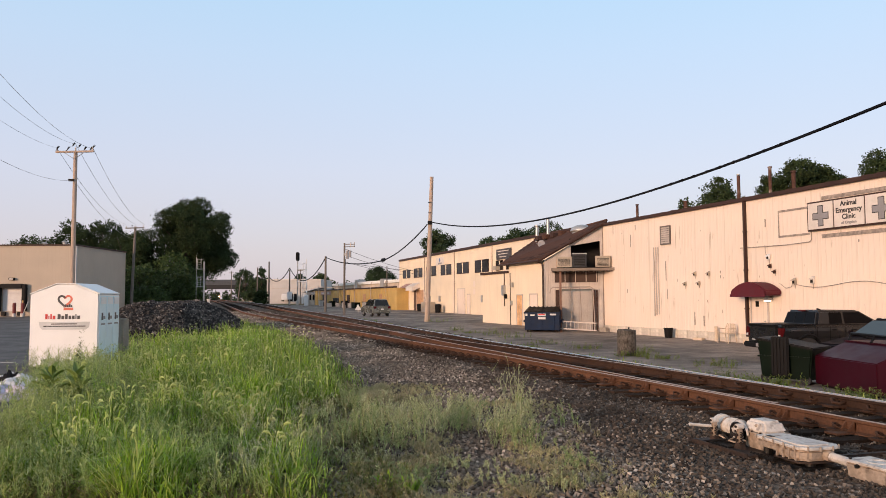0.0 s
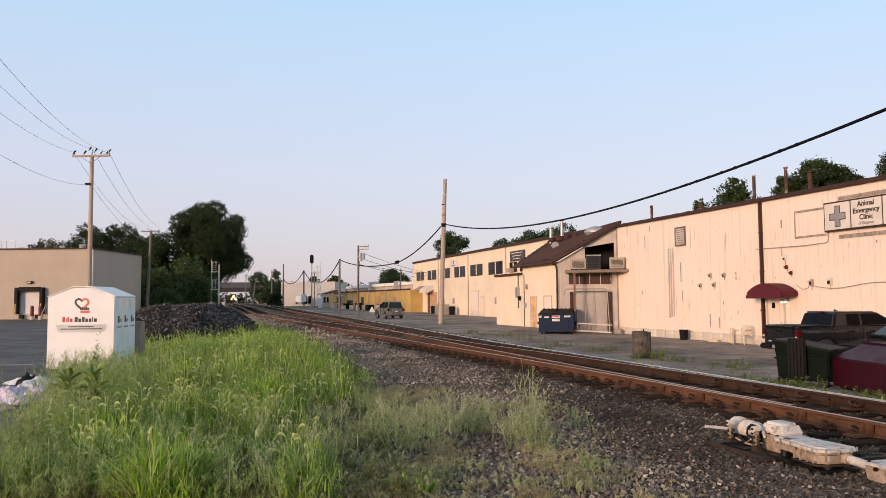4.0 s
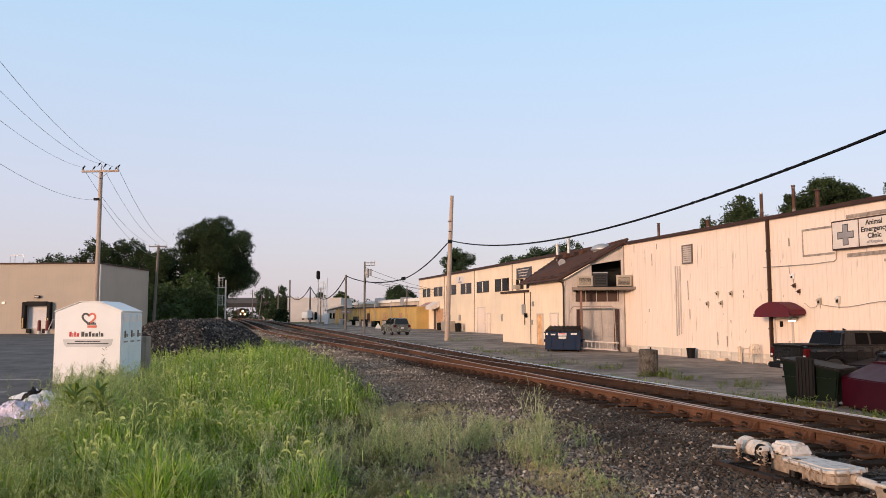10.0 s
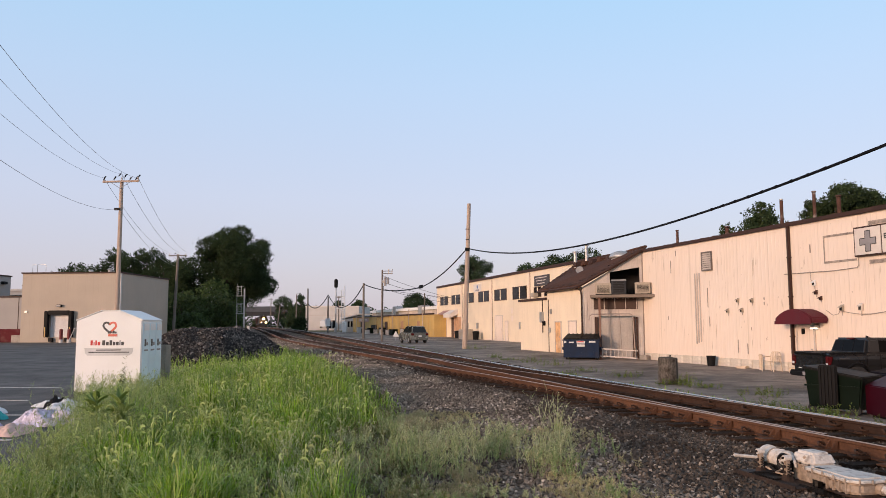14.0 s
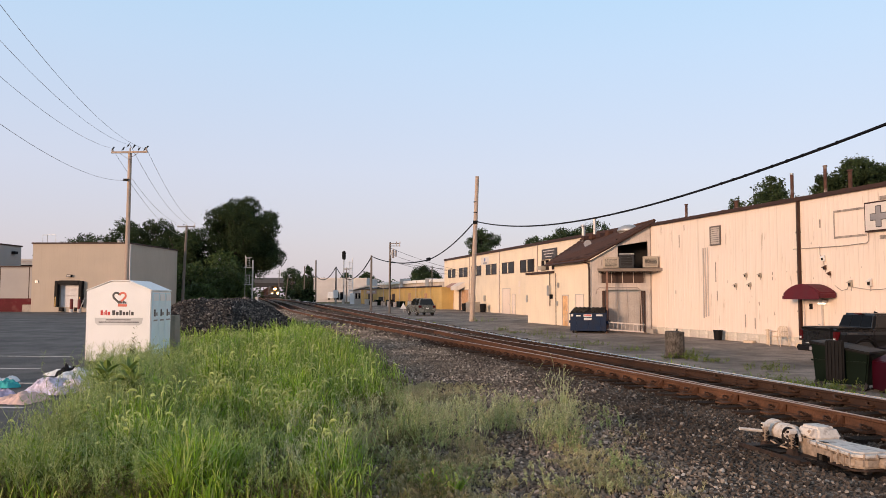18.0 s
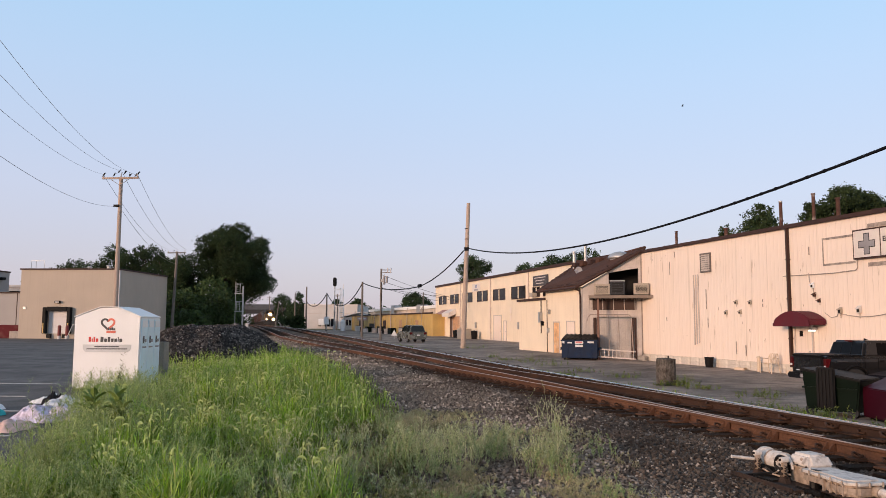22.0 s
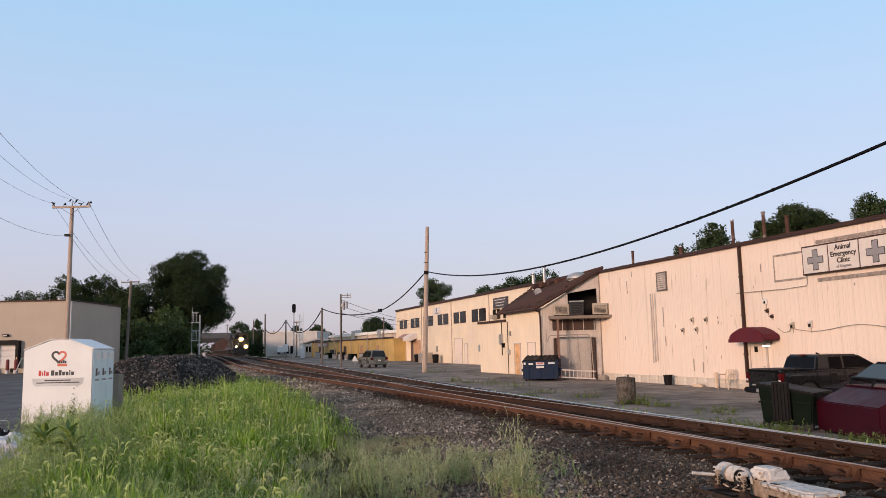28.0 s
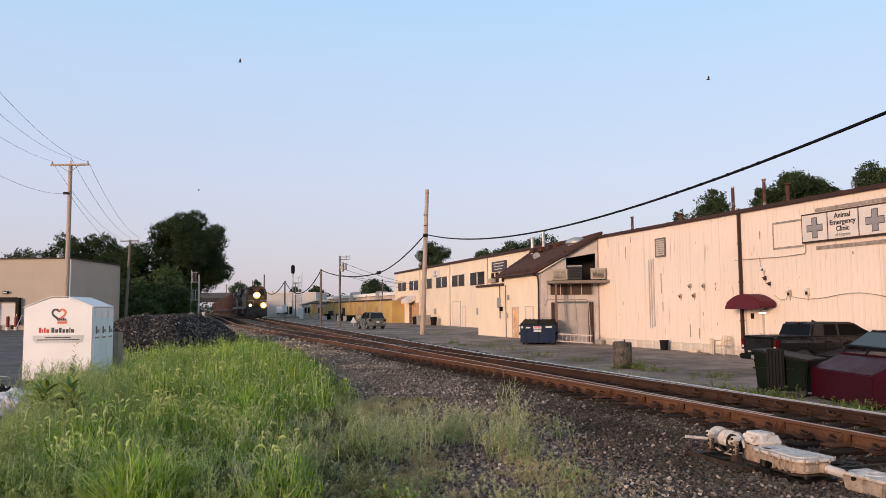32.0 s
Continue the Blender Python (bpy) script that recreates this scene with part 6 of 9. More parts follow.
    for s_, h in ((0.6, 0.5), (12.9, 0.35), (9.4, 0.2)):
        d = thing("debris", wm @ pose(s_, -0.4, 0, 0, 0, 20), "small scrap block left at the wall", "scrap")
        part("block", Geo().box(-0.25, 0.25, -0.15, 0.15, 0, h * 0.6), CONC if s_ < 5 else pl, d, bevel=0.02)
    build_pickup()
    build_sedan(pose(14.7, 22.0, YARD, 0, 0, 201), BLACKCAR, "black car with a pale windscreen, nose towards the track", glass=BLUEGLASS)
    build_sedan(pose(-5.9, 74.5, ground_z(-5.9, 75) , 0, 0, 112), SILVER, "grey estate car parked by the far warehouse", suv=True)
    f = thing("ground_unit", pose(7.76, 67.0, YARD + 0.3, 0, 0, WALL_ANG) @ pose(-26, -1.5, 0), "grey outdoor cooling unit by the warehouse", "cooling unit")
    part("case", Geo().box(-1.3, 1.3, -0.5, 0.5, 0, 1.25), BEIGE, f, bevel=0.03)
    for k in range(8):
        part("fin", Geo().box(-1.2, 1.2, -0.53, -0.501, 0.12 + k * 0.13, 0.18 + k * 0.13), STEEL, f)
    for k, x in enumerate((-43, -41.5, -31.5, -24)):
        f = thing("rubbish_bin", pose(7.76, 67.0, YARD + 0.3, 0, 0, WALL_ANG) @ pose(x, -0.9, 0), "dark rubbish bin along the far wall", "bin", "bins along the far wall")
        part("body", Geo().lathe([(0.3, 0), (0.38, 0.9)], 10), BLACK, f)
        part("lid", Geo().lathe([(0.4, 0.9), (0.36, 1.0), (0.05, 1.05)], 10), BLACK, f)
    # triangular sign
    s = thing("road_sign", pose(-9.75, 88, ground_z(-9.75, 88)), "pale triangular warning sign on a stand", "sign")
    part("plate", Geo().prism([(-0.36, 0.42), (0.36, 0.42), (0, 1.1)], -0.02, 0.02), PALEG, s)
    part("post", Geo().box(-0.03, 0.03, 0.0, 0.05, 0, 0.5), STEEL, s)


# ---- switch machine beside the near rail ----
def build_switch():
    CAST = surf("chipped_white_paint", (0.60, 0.555, 0.515), 0.55, spec=0.3, grain=40, var=0.12, blot=7, blot_var=0.18, stain=(0.09, 0.055, 0.04), stain_amt=1.0, bump=0.25, stain_scale=12)
    TANC = surf("rust_streaked_cream_paint", (0.36, 0.285, 0.225), 0.65, spec=0.25, grain=30, var=0.2, blot=9, blot_var=0.35, stain=(0.06, 0.035, 0.025), stain_amt=1.0, bump=0.3, stain_scale=11)
    RUSTD = surf("dark_rusted_plate", (0.03, 0.018, 0.013), 0.8, metal=0.1, grain=30, var=0.35, blot=5, blot_var=0.4, stain=(0.11, 0.055, 0.034), stain_amt=0.7, bump=0.4, stain_scale=6)
    GREASE = surf("greasy_black_iron", (0.009, 0.008, 0.0075), 0.5, spec=0.25, grain=40, var=0.3, blot=6, blot_var=0.4, bump=0.3)
    t = thing("switch_machine", pose(3.11, 8.64, 0.01, 0, 0, -74) @ Matrix.Diagonal((0.93, 0.95, 0.9, 1)), "white-painted electric switch machine with chipped rusty paint", "switch machine")
    for x in (-0.12, 0.72):
        part("timber", Geo().box(x, x + 0.24, -0.52, 1.0, -0.12, 0.05), TIE, t, "dark tie under the machine", bevel=0.015)
    part("base_plate", Geo().box(-0.16, 0.92, -0.36, 0.30, 0.055, 0.08), RUSTD, t, "rusty steel base plate", bevel=0.005)
    part("plate_edge", Geo().box(-0.16, 0.92, -0.375, -0.36, 0.03, 0.10), RUSTD, t, bevel=0.004)
    # motor with its end bell and bolt ring
    mo = part("motor", Geo().cyl((-0.02, 0.02, 0.25), (0.30, 0.02, 0.25), 0.105, 0.105, 20), CAST, t, "round motor housing", smooth=False)
    part("end_bell", Geo().lathe([(0.05, -0.05), (0.10, -0.02), (0.128, 0.02), (0.128, 0.075), (0.105, 0.085)], 20), CAST, mo, "blotched white end bell", at=pose(-0.10, 0.02, 0.25, 0, 90, 0))
    for x in (0.06, 0.16, 0.26):
        part("band", Geo().cyl((x, 0.02, 0.25), (x + 0.025, 0.02, 0.25), 0.112, 0.112, 20), CAST if x == 0.16 else TANC, mo)
    for i in range(10):
        a = i * math.tau / 10
        part("bolt", Geo().cyl((-0.13, 0.02 + 0.10 * math.cos(a), 0.25 + 0.10 * math.sin(a)), (-0.085, 0.02 + 0.10 * math.cos(a), 0.25 + 0.10 * math.sin(a)), 0.013, 0.013, 6), GREASE, mo)
    for y in (-0.09, 0.09):
        part("foot", Geo().box(0.0, 0.26, 0.02 + y - 0.02, 0.02 + y + 0.02, 0.08, 0.19), GREASE, mo)
    part("hand_lever", Geo().tube([(-0.02, -0.10, 0.235), (-0.06, -0.42, 0.275)], 0.019, 8), CAST, t, "pale round hand lever")
    part("lever_socket", Geo().cyl((-0.02, -0.06, 0.23), (-0.025, -0.15, 0.24), 0.032, 0.028, 10), GREASE, t)
    # slim upright brackets with eyes and tie bolts
    for x in (0.10, 0.56):
        br = part("bracket", Geo().box(x - 0.022, x - 0.008, -0.22, -0.17, 0.08, 0.33).box(x + 0.008, x + 0.022, -0.22, -0.17, 0.08, 0.33), TANC, t, "upright bolted bracket", bevel=0.004)
        part("eye", Geo().cyl((x, -0.235, 0.335), (x, -0.155, 0.335), 0.032, 0.032, 12), CAST, br)
        part("pin", Geo().cyl((x, -0.25, 0.335), (x, -0.14, 0.335), 0.014, 0.014, 8), GREASE, br)
        part("foot", Geo().prism([(x - 0.07, 0.08), (x + 0.07, 0.08), (x + 0.03, 0.15), (x - 0.03, 0.15)], -0.225, -0.165), RUSTD, br)
        part("spring", Geo().tube([(x + 0.035 + 0.014 * math.cos(k * 1.3), -0.20 + 0.014 * math.sin(k * 1.3), 0.11 + 0.006 * k) for k in range(28)], 0.005, 5), GREASE, br)
        for z in (0.18, 0.24):
            part("nut", Geo().cyl((x, -0.24, z), (x, -0.22, z), 0.017, 0.017, 6), RUSTD, br)
    # spoked hand wheel with its crank
    gw = part("hand_wheel", Geo().tube([(0.37 + 0.105 * math.cos(k * math.tau / 20), -0.09, 0.235 + 0.105 * math.sin(k * math.tau / 20)) for k in range(21)], 0.017, 6), GREASE, t, "black spoked hand wheel")
    part("wheel_web", Geo().cyl((0.37, -0.07, 0.235), (0.37, -0.05, 0.235), 0.10, 0.10, 20), GREASE, gw)
    for i in range(5):
        a = i * math.tau / 5 + 0.3
        part("spoke", Geo().cyl((0.37, -0.095, 0.235), (0.37 + 0.1 * math.cos(a), -0.09, 0.235 + 0.1 * math.sin(a)), 0.013, 0.011, 6), CAST, gw)
    part("crank", Geo().tube([(0.37, -0.10, 0.235), (0.40, -0.16, 0.26), (0.47, -0.17, 0.30), (0.50, -0.17, 0.27)], 0.016, 7), CAST, gw, "pale bent crank")
    part("hub", Geo().cyl((0.37, -0.12, 0.235), (0.37, -0.04, 0.235), 0.03, 0.03, 10), CAST, gw)
    # gear hood: sloping box with an arched collar over the wheel
    gh = part("gear_housing", Geo().add([(0.42, -0.06, 0.27), (0.80, -0.06, 0.27), (0.80, 0.26, 0.27), (0.42, 0.26, 0.27), (0.45, -0.02, 0.405), (0.74, -0.02, 0.405), (0.74, 0.22, 0.405), (0.45, 0.22, 0.405)], [(0, 3, 2, 1), (4, 5, 6, 7), (0, 1, 5, 4), (1, 2, 6, 5), (2, 3, 7, 6), (3, 0, 4, 7)]), CAST, t, "smooth white gear hood", bevel=0.03)
    part("hood_base", Geo().box(0.44, 0.78, -0.04, 0.24, 0.08, 0.268), TANC, gh, bevel=0.012)
    part("hood_flange", Geo().box(0.41, 0.82, -0.075, 0.27, 0.258, 0.272), TANC, gh, bevel=0.004)
    part("arch_collar", Geo().tube([(0.40 + 0.14 * math.cos(k * math.pi / 12), -0.075, 0.22 + 0.14 * math.sin(k * math.pi / 12)) for k in range(13)], 0.016, 6), CAST, gh)
    part("rust_boss", Geo().cyl((0.64, -0.03, 0.35), (0.64, -0.052, 0.345), 0.02, 0.014, 8), TANC, gh, "rusty boss on the hood")
    for x in (0.46, 0.6, 0.74):
        part("flange_bolt", Geo().cyl((x, -0.066, 0.272), (x, -0.066, 0.287), 0.012, 0.012, 6), RUSTD, gh)
    # long flat circuit case
    cb = part("circuit_case", Geo().prism([(0.80, -0.155), (1.14, -0.175), (1.14, 0.18), (0.80, 0.17)], 0.165, 0.245, "z"), TANC, t, "flat circuit case with bolted lid", bevel=0.015)
    part("deep_end", Geo().prism([(1.13, -0.19), (1.48, -0.215), (1.56, -0.135), (1.56, 0.155), (1.47, 0.23), (1.13, 0.19)], 0.130, 0.245, "z"), TANC, cb, "deep rounded end of the case", bevel=0.025)
    part("bottom_flange", Geo().prism([(1.12, -0.21), (1.49, -0.235), (1.58, -0.145), (1.58, 0.165), (1.48, 0.25), (1.12, 0.21)], 0.108, 0.128, "z"), RUSTD, cb, bevel=0.006)
    part("lid", Geo().prism([(0.76, -0.17), (1.12, -0.20), (1.50, -0.245), (1.60, -0.15), (1.60, 0.17), (1.49, 0.265), (1.10, 0.21), (0.76, 0.19)], 0.25, 0.278, "z"), CAST, cb, "chipped white lid", bevel=0.010)
    part("lid_step", Geo().prism([(0.84, -0.12), (1.10, -0.14), (1.44, -0.18), (1.52, -0.11), (1.52, 0.13), (1.44, 0.2), (1.1, 0.16), (0.84, 0.14)], 0.278, 0.292, "z"), CAST, cb, bevel=0.006)
    part("name_plate", Geo().box(0.93, 1.02, -0.15, -0.10, 0.2925, 0.297), GREASE, cb)
    rim = [(0.82, -0.185), (0.95, -0.195), (1.12, -0.21), (1.30, -0.23), (1.48, -0.25), (1.58, -0.17), (1.61, -0.05), (1.61, 0.10), (1.55, 0.22)]
    for x, y in rim:
        part("lug", Geo().cyl((x, y, 0.245), (x, y, 0.290), 0.010, 0.009, 7), TANC, cb)
    for x in (1.18, 1.27, 1.36, 1.45):
        part("side_rib", Geo().box(x - 0.006, x + 0.006, -0.222, -0.19, 0.13, 0.245), TANC, cb)
    part("hanger", Geo().box(0.78, 1.16, -0.24, -0.17, 0.055, 0.10), GREASE, cb, bevel=0.008)
    part("hanger", Geo().box(1.08, 1.6, -0.2, 0.2, 0.03, 0.076), GREASE, cb, bevel=0.008)
    for x in (0.88, 1.3, 1.5):
        part("leg", Geo().cyl((x, -0.08, -0.06), (x, -0.08, 0.165 if x < 1 else 0.109), 0.05, 0.05, 10), GREASE, cb)
    part("conduit", Geo().tube([(1.56, 0.06, 0.19), (1.89, 0.13, 0.15)], 0.045, 10), CAST, t, "pale round conduit")
    part("conduit_nut", Geo().cyl((1.555, 0.058, 0.19), (1.61, 0.07, 0.184), 0.058, 0.058, 8), TANC, t)
    jb = part("junction_box", Geo().prism([(1.89, 0.05), (1.86, 0.195), (2.36, 0.195), (2.33, 0.05)], 0.0, 0.30), TANC, t, "pale junction box with hinged lid", bevel=0.015)
    part("lid", Geo().box(1.845, 2.375, -0.015, 0.315, 0.197, 0.222), CAST, jb, bevel=0.010)
    part("lid_ring", Geo().tube([(2.10 + 0.09 * math.cos(k * math.tau / 16), 0.15 + 0.09 * math.sin(k * math.tau / 16), 0.224) for k in range(17)], 0.008, 5), CAST, jb)
    part("hasp", Geo().cyl((2.03, -0.035, 0.18), (2.03, -0.01, 0.18), 0.02, 0.02, 8), GREASE, jb)
    part("lid_bolt", Geo().cyl((1.90, 0.03, 0.222), (1.90, 0.03, 0.24), 0.016, 0.016, 7), GREASE, jb)
    part("pedestal", Geo().cyl((2.06, 0.15, -0.12), (2.06, 0.15, 0.05), 0.09, 0.10, 12), CONC, jb)
    # hoses and small linkages among the brackets
    rng = random.Random(16)
    for k in range(7):
        x, z = 0.13 + k * 0.06, 0.12 + rng.uniform(0, 0.1)
        part("linkage", Geo().tube([(x, -0.10, z), (x + rng.uniform(0.0, 0.06), -0.17, z + rng.uniform(-0.03, 0.06)), (x + 0.09, -0.13, z - 0.03)], 0.011, 6), GREASE if k % 3 else TANC, t)
    pts = [Vector((0.30, -0.14, 0.14)).lerp(Vector((0.10, -0.40, 0.10)), u).lerp(Vector((0.10, -0.40, 0.10)).lerp(Vector((-0.2, -0.3, 0.0)), u), u) for u in (0, 0.2, 0.4, 0.6, 0.8, 1)]
    part("hose", Geo().tube(pts, 0.014, 6), BLACK, t, "black rubber cable hose")
    part("slide_plate", Geo().box(0.15, 0.5, -0.30, -0.12, 0.085, 0.10), GREASE, t, bevel=0.004)
    part("throw_rod", Geo().box(1.1, 1.16, 0.2, 1.55, 0.03, 0.07), RUSTD, t, "flat rod to the switch rails")
    part("lock_rod", Geo().box(0.9, 0.95, 0.2, 1.5, 0.02, 0.05), RUSTD, t)


# ---- poles, wires and signals ----
def utility_pole(x, y, h, r, label, mat, lean=(0.0, 0.0), arms=(), ang=-16.4, name="utility_pole"):
    z = ground_z(x, y)
    p = thing(name, pose(x, y, z), label, "pole")
    part("shaft", Geo().cyl((0, 0, -0.4), (lean[0], lean[1], h), r, r * 0.70, 14), mat, p)
    for dz, w in arms:
        m = pose(lean[0] * (h - dz) / h, lean[1] * (h - dz) / h, h - dz, 0, 0, ang)
        a = part("crossarm", Geo().box(-w / 2, w / 2, -0.16, -0.05, -0.06, 0.06), mat, p, at=m)
        for s in (-1, 1):
            part("brace", Geo().cyl((s * w * 0.27, -0.17, -0.05), (0, -0.14, -0.5), 0.018, 0.018, 6), STEEL, a)
        for u in (-0.47, 0.02, 0.47):
            part("insulator", Geo().lathe([(0.03, 0.06), (0.06, 0.1), (0.035, 0.16), (0.055, 0.2), (0.02, 0.28)], 8, (u * w, -0.1, 0)), GREY_SIDE, a)
    return p


def wire(name, a, b, sag, r, label, mat=None, n=26, kink=None):
    g, pts = Geo(), []
    for i in range(n + 1):
        u = i / n
        q = Vector(a).lerp(Vector(b), u)
        q.z -= sag * 4 * u * (1 - u)
        pts.append(q)
    g.tube(pts, r, 5)
    ob = new(name, g.mesh(name, mat or CABLE))
    return tagged(ob, label, "cable")


def build_poles():
    zb = ground_z(-1.3, 58)
    p = utility_pole(-1.25, 58, 10.85 - zb, 0.20, "tall bare pale wooden pole carrying a black cable", WOODP, lean=(0.42, 0))
    for z in (4.2, 5.1, 6.0, 6.9):
        part("step_iron", Geo().cyl((0.15, -0.15, z), (0.42, -0.2, z), 0.015, 0.015, 6), STEEL, p)
    part("cable_clamp", Geo().box(0.1, 0.45, -0.25, 0.0, 7.35, 7.6), BLACK, p)
    for z in (8.2, 9.0):
        part("band", Geo().cyl((0.30, 0, z), (0.305, 0, z + 0.06), 0.165, 0.165, 12), BLACK, p)
    utility_pole(13.1, 3.5, 9.5, 0.17, "wooden pole at the edge of the yard", WOODP)
    main_a, main_b = (-0.98, 58.0, 7.42), (13.1, 3.7, 7.5)
    wire("overhead_cable", main_a, main_b, 2.2, 0.042, "thick black bundled overhead cable", n=60)
    for i in range(9):
        u = 0.605 + i * 0.012
        q = Vector(main_a).lerp(Vector(main_b), u)
        q.z -= 2.2 * 4 * u * (1 - u)
        tagged(new("cable_clip", Geo().cyl(q + Vector((0, 0.04, 0.0)), q + Vector((0, -0.04, 0.0)), 0.050, 0.050, 8).mesh("cable_clip", CABLE)), "lashing clip on the black cable", "cable clip", "clips on the cable")
    utility_pole(-14.86, 97, 7.0, 0.17, "short dark wooden pole with a black cable", WOODG)
    utility_pole(-10.68, 83, 7.75, 0.13, "slim wooden pole with small transformers and crossarms", WOODG, arms=())
    wire("overhead_cable", (-1.2, 58.0, 7.2), (-5.5, 70.5, 5.1), 0.35, 0.05, "sagging black bundled cable")
    wire("overhead_cable", (-5.5, 70.5, 5.1), (-14.86, 97, 6.85), 0.55, 0.055, "sagging black bundled cable")
    tagged(new("cable_splice", Geo().box(-0.5, 0.5, -0.08, 0.08, -0.08, 0.22).mesh("cable_splice", CABLE, 0.03)), "black splice closure on the cable", "cable clip").matrix_basis = pose(-5.5, 70.5, 5.08, 0, 0, 110)
    wire("overhead_cable", (-14.86, 97, 6.8), (-28.0, 140, 7.2), 2.6, 0.07, "sagging black bundled cable")
    wire("overhead_cable", (-28.0, 140, 7.2), (-36.3, 160, 6.2), 1.6, 0.08, "sagging black bundled cable")
    for z0, z1, x1, y1 in ((7.0, 5.0, -3.0, 100), (6.3, 4.6, -2.0, 104), (5.6, 4.6, -3.5, 106), (5.5, 5.2, 2.0, 110)):
        wire("service_wire", (-10.65, 83, z0), (x1, y1, z1), 0.25, 0.02, "thin service wire to the yellow building")
    t = thing("transformer", pose(-10.35, 82.9, 5.9), "small grey pole transformer", "transformer")
    part("can", Geo().cyl((0, 0, 0), (0, 0, 0.9), 0.14, 0.14, 12), SIGNG, t)
    part("bushing", Geo().cyl((0.05, 0, 0.9), (0.05, 0, 1.1), 0.04, 0.03, 8), GREY_SIDE, t)
    part("hanger", Geo().box(-0.3, -0.1, -0.05, 0.05, 0.3, 0.6), STEEL, t)
    part("cutout_arm", Geo().box(-0.3, 0.8, -0.04, 0.04, 1.55, 1.63), WOODG, t)
    part("cutout_arm", Geo().box(-0.3, 0.8, -0.04, 0.04, 1.28, 1.35), WOODG, t)
    for x in (0.35, 0.72):
        part("cutout", Geo().cyl((x, -0.06, 1.25), (x + 0.05, -0.06, 1.8), 0.04, 0.05, 8), GREY_SIDE, t)
    part("second_can", Geo().cyl((0.32, -0.1, 0.15), (0.32, -0.1, 0.9), 0.12, 0.12, 12), SIGNG, t)
    part("riser", Geo().tube([(-0.2, -0.1, 0.0), (-0.25, -0.1, -2.5), (-0.2, -0.1, -5.0)], 0.04, 6), BLACK, t)
    utility_pole(-28.0, 140, 6.6, 0.17, "dark wooden pole beside the signal", WOODG)
    b = thing("notice_board", pose(-27.8, 139, 0.5), "white board on a post", "board")
    part("panel", Geo().box(-0.45, 0.45, -0.05, 0.0, 1.0, 2.4), WHITE, b)
    part("post", Geo().box(-0.05, 0.05, 0, 0.08, 0, 1.0), STEEL, b)
    utility_pole(-36.3, 160, 9.0, 0.2, "dark wooden pole beside the line", WOODG)
    utility_pole(-48.4, 200, 9.4, 0.2, "thin dark pole by the bushes", WOODG)
    utility_pole(-53.5, 200, 6.4, 0.16, "short leaning dark pole", WOODG, lean=(0.8, 0))
    utility_pole(-90.5, 328, 13, 0.25, "far pole beyond the bridge", WOODG, arms=((0.6, 2.4), (1.6, 2.4)))
    utility_pole(-34.4, 185, 8.4, 0.16, "thin pole over the white building", WOODG, arms=((0.4, 1.6),))
    utility_pole(-8.2, 112, 6.2, 0.1, "thin vent pole by the yellow building", WOODG)
    # left line
    x0, y0 = -24.15, 50.0
    p = utility_pole(x0, y0, 11.42, 0.17, "wooden utility pole with a timber crossarm", WOODP, lean=(0.0, 0), arms=((0.06, 2.55),), ang=-3)
    part("top_pin", Geo().cyl((0.05, -0.05, 11.3), (0.05, -0.05, 11.75), 0.03, 0.02, 6), GREY_SIDE, p)
    part("cable_bracket", Geo().box(-0.35, 0.0, -0.2, -0.05, 9.4, 9.55), BLACK, p)
    q = utility_pole(-35.75, 88, 9.9, 0.19, "leaning grey utility pole with crossarm", WOODG, lean=(0.35, 0), arms=((0.15, 2.3),), ang=-10)
    utility_pole(-6.1, -5.0, 11.4, 0.17, "wooden utility pole with a timber crossarm", WOODP, arms=((0.06, 2.55),), ang=-16)
    for dx, zz, sg in ((-1.2, 11.62, 2.1), (0.05, 11.85, 2.3), (1.2, 11.55, 2.3)):
        wire("power_line", (x0 + dx, y0 - 0.1, zz), (-6.1 + dx, -5.0, zz), sg, 0.008, "thin grey power line", SIGNG, 40)
        wire("power_line", (x0 + dx, y0 - 0.1, zz), (-35.4 + dx * 0.9, 88, 10.25), 0.9, 0.013, "thin grey power line", SIGNG)
    wire("phone_line", (x0 - 0.2, y0 - 0.1, 9.45), (-6.3, -5.0, 9.3), 2.2, 0.009, "thin grey phone line", SIGNG, 40)
    wire("phone_line", (x0, y0, 9.4), (-35.5, 88, 8.6), 0.8, 0.013, "thin grey phone line", SIGNG)
    # signals
    def mast(x, y, h, r=0.09, label="silver steel signal mast"):
        s = thing("signal_mast", pose(x, y, ground_z(x, y)), label, "signal")
        part("post", Geo().cyl((0, 0, 0), (0, 0, h), r, r * 0.9, 10), STEEL, s)
        part("base", Geo().lathe([(0.28, 0), (0.28, 0.5), (0.2, 0.9), (0.12, 1.0)], 10), STEEL, s)
        return s
    s = mast(-29.6, 95, 6.0, 0.11, "grey signal mast with ladder and cages, seen from behind")
    for z in (2.9, 5.1):
        c = part("cage", Geo().tube([(-0.1, 0, z), (-0.95, 0, z)], 0.03, 6).tube([(-0.1, 0, z + 1.2), (-0.95, 0, z + 1.2)], 0.03, 6).tube([(-0.35, -0.1, z), (-0.35, -0.1, z + 1.25)], 0.03, 6).tube([(-0.78, -0.1, z), (-0.78, -0.1, z + 1.25)], 0.03, 6), STEEL, s, "steel work platform")
        for k in range(4):
            part("rung", Geo().cyl((-0.78, -0.1, z + 0.25 + k * 0.28), (-0.35, -0.1, z + 0.25 + k * 0.28), 0.02, 0.02, 6), STEEL, c)
        part("platform", Geo().box(-1.0, 0.05, -0.35, 0.3, z - 0.05, z), STEEL, c)
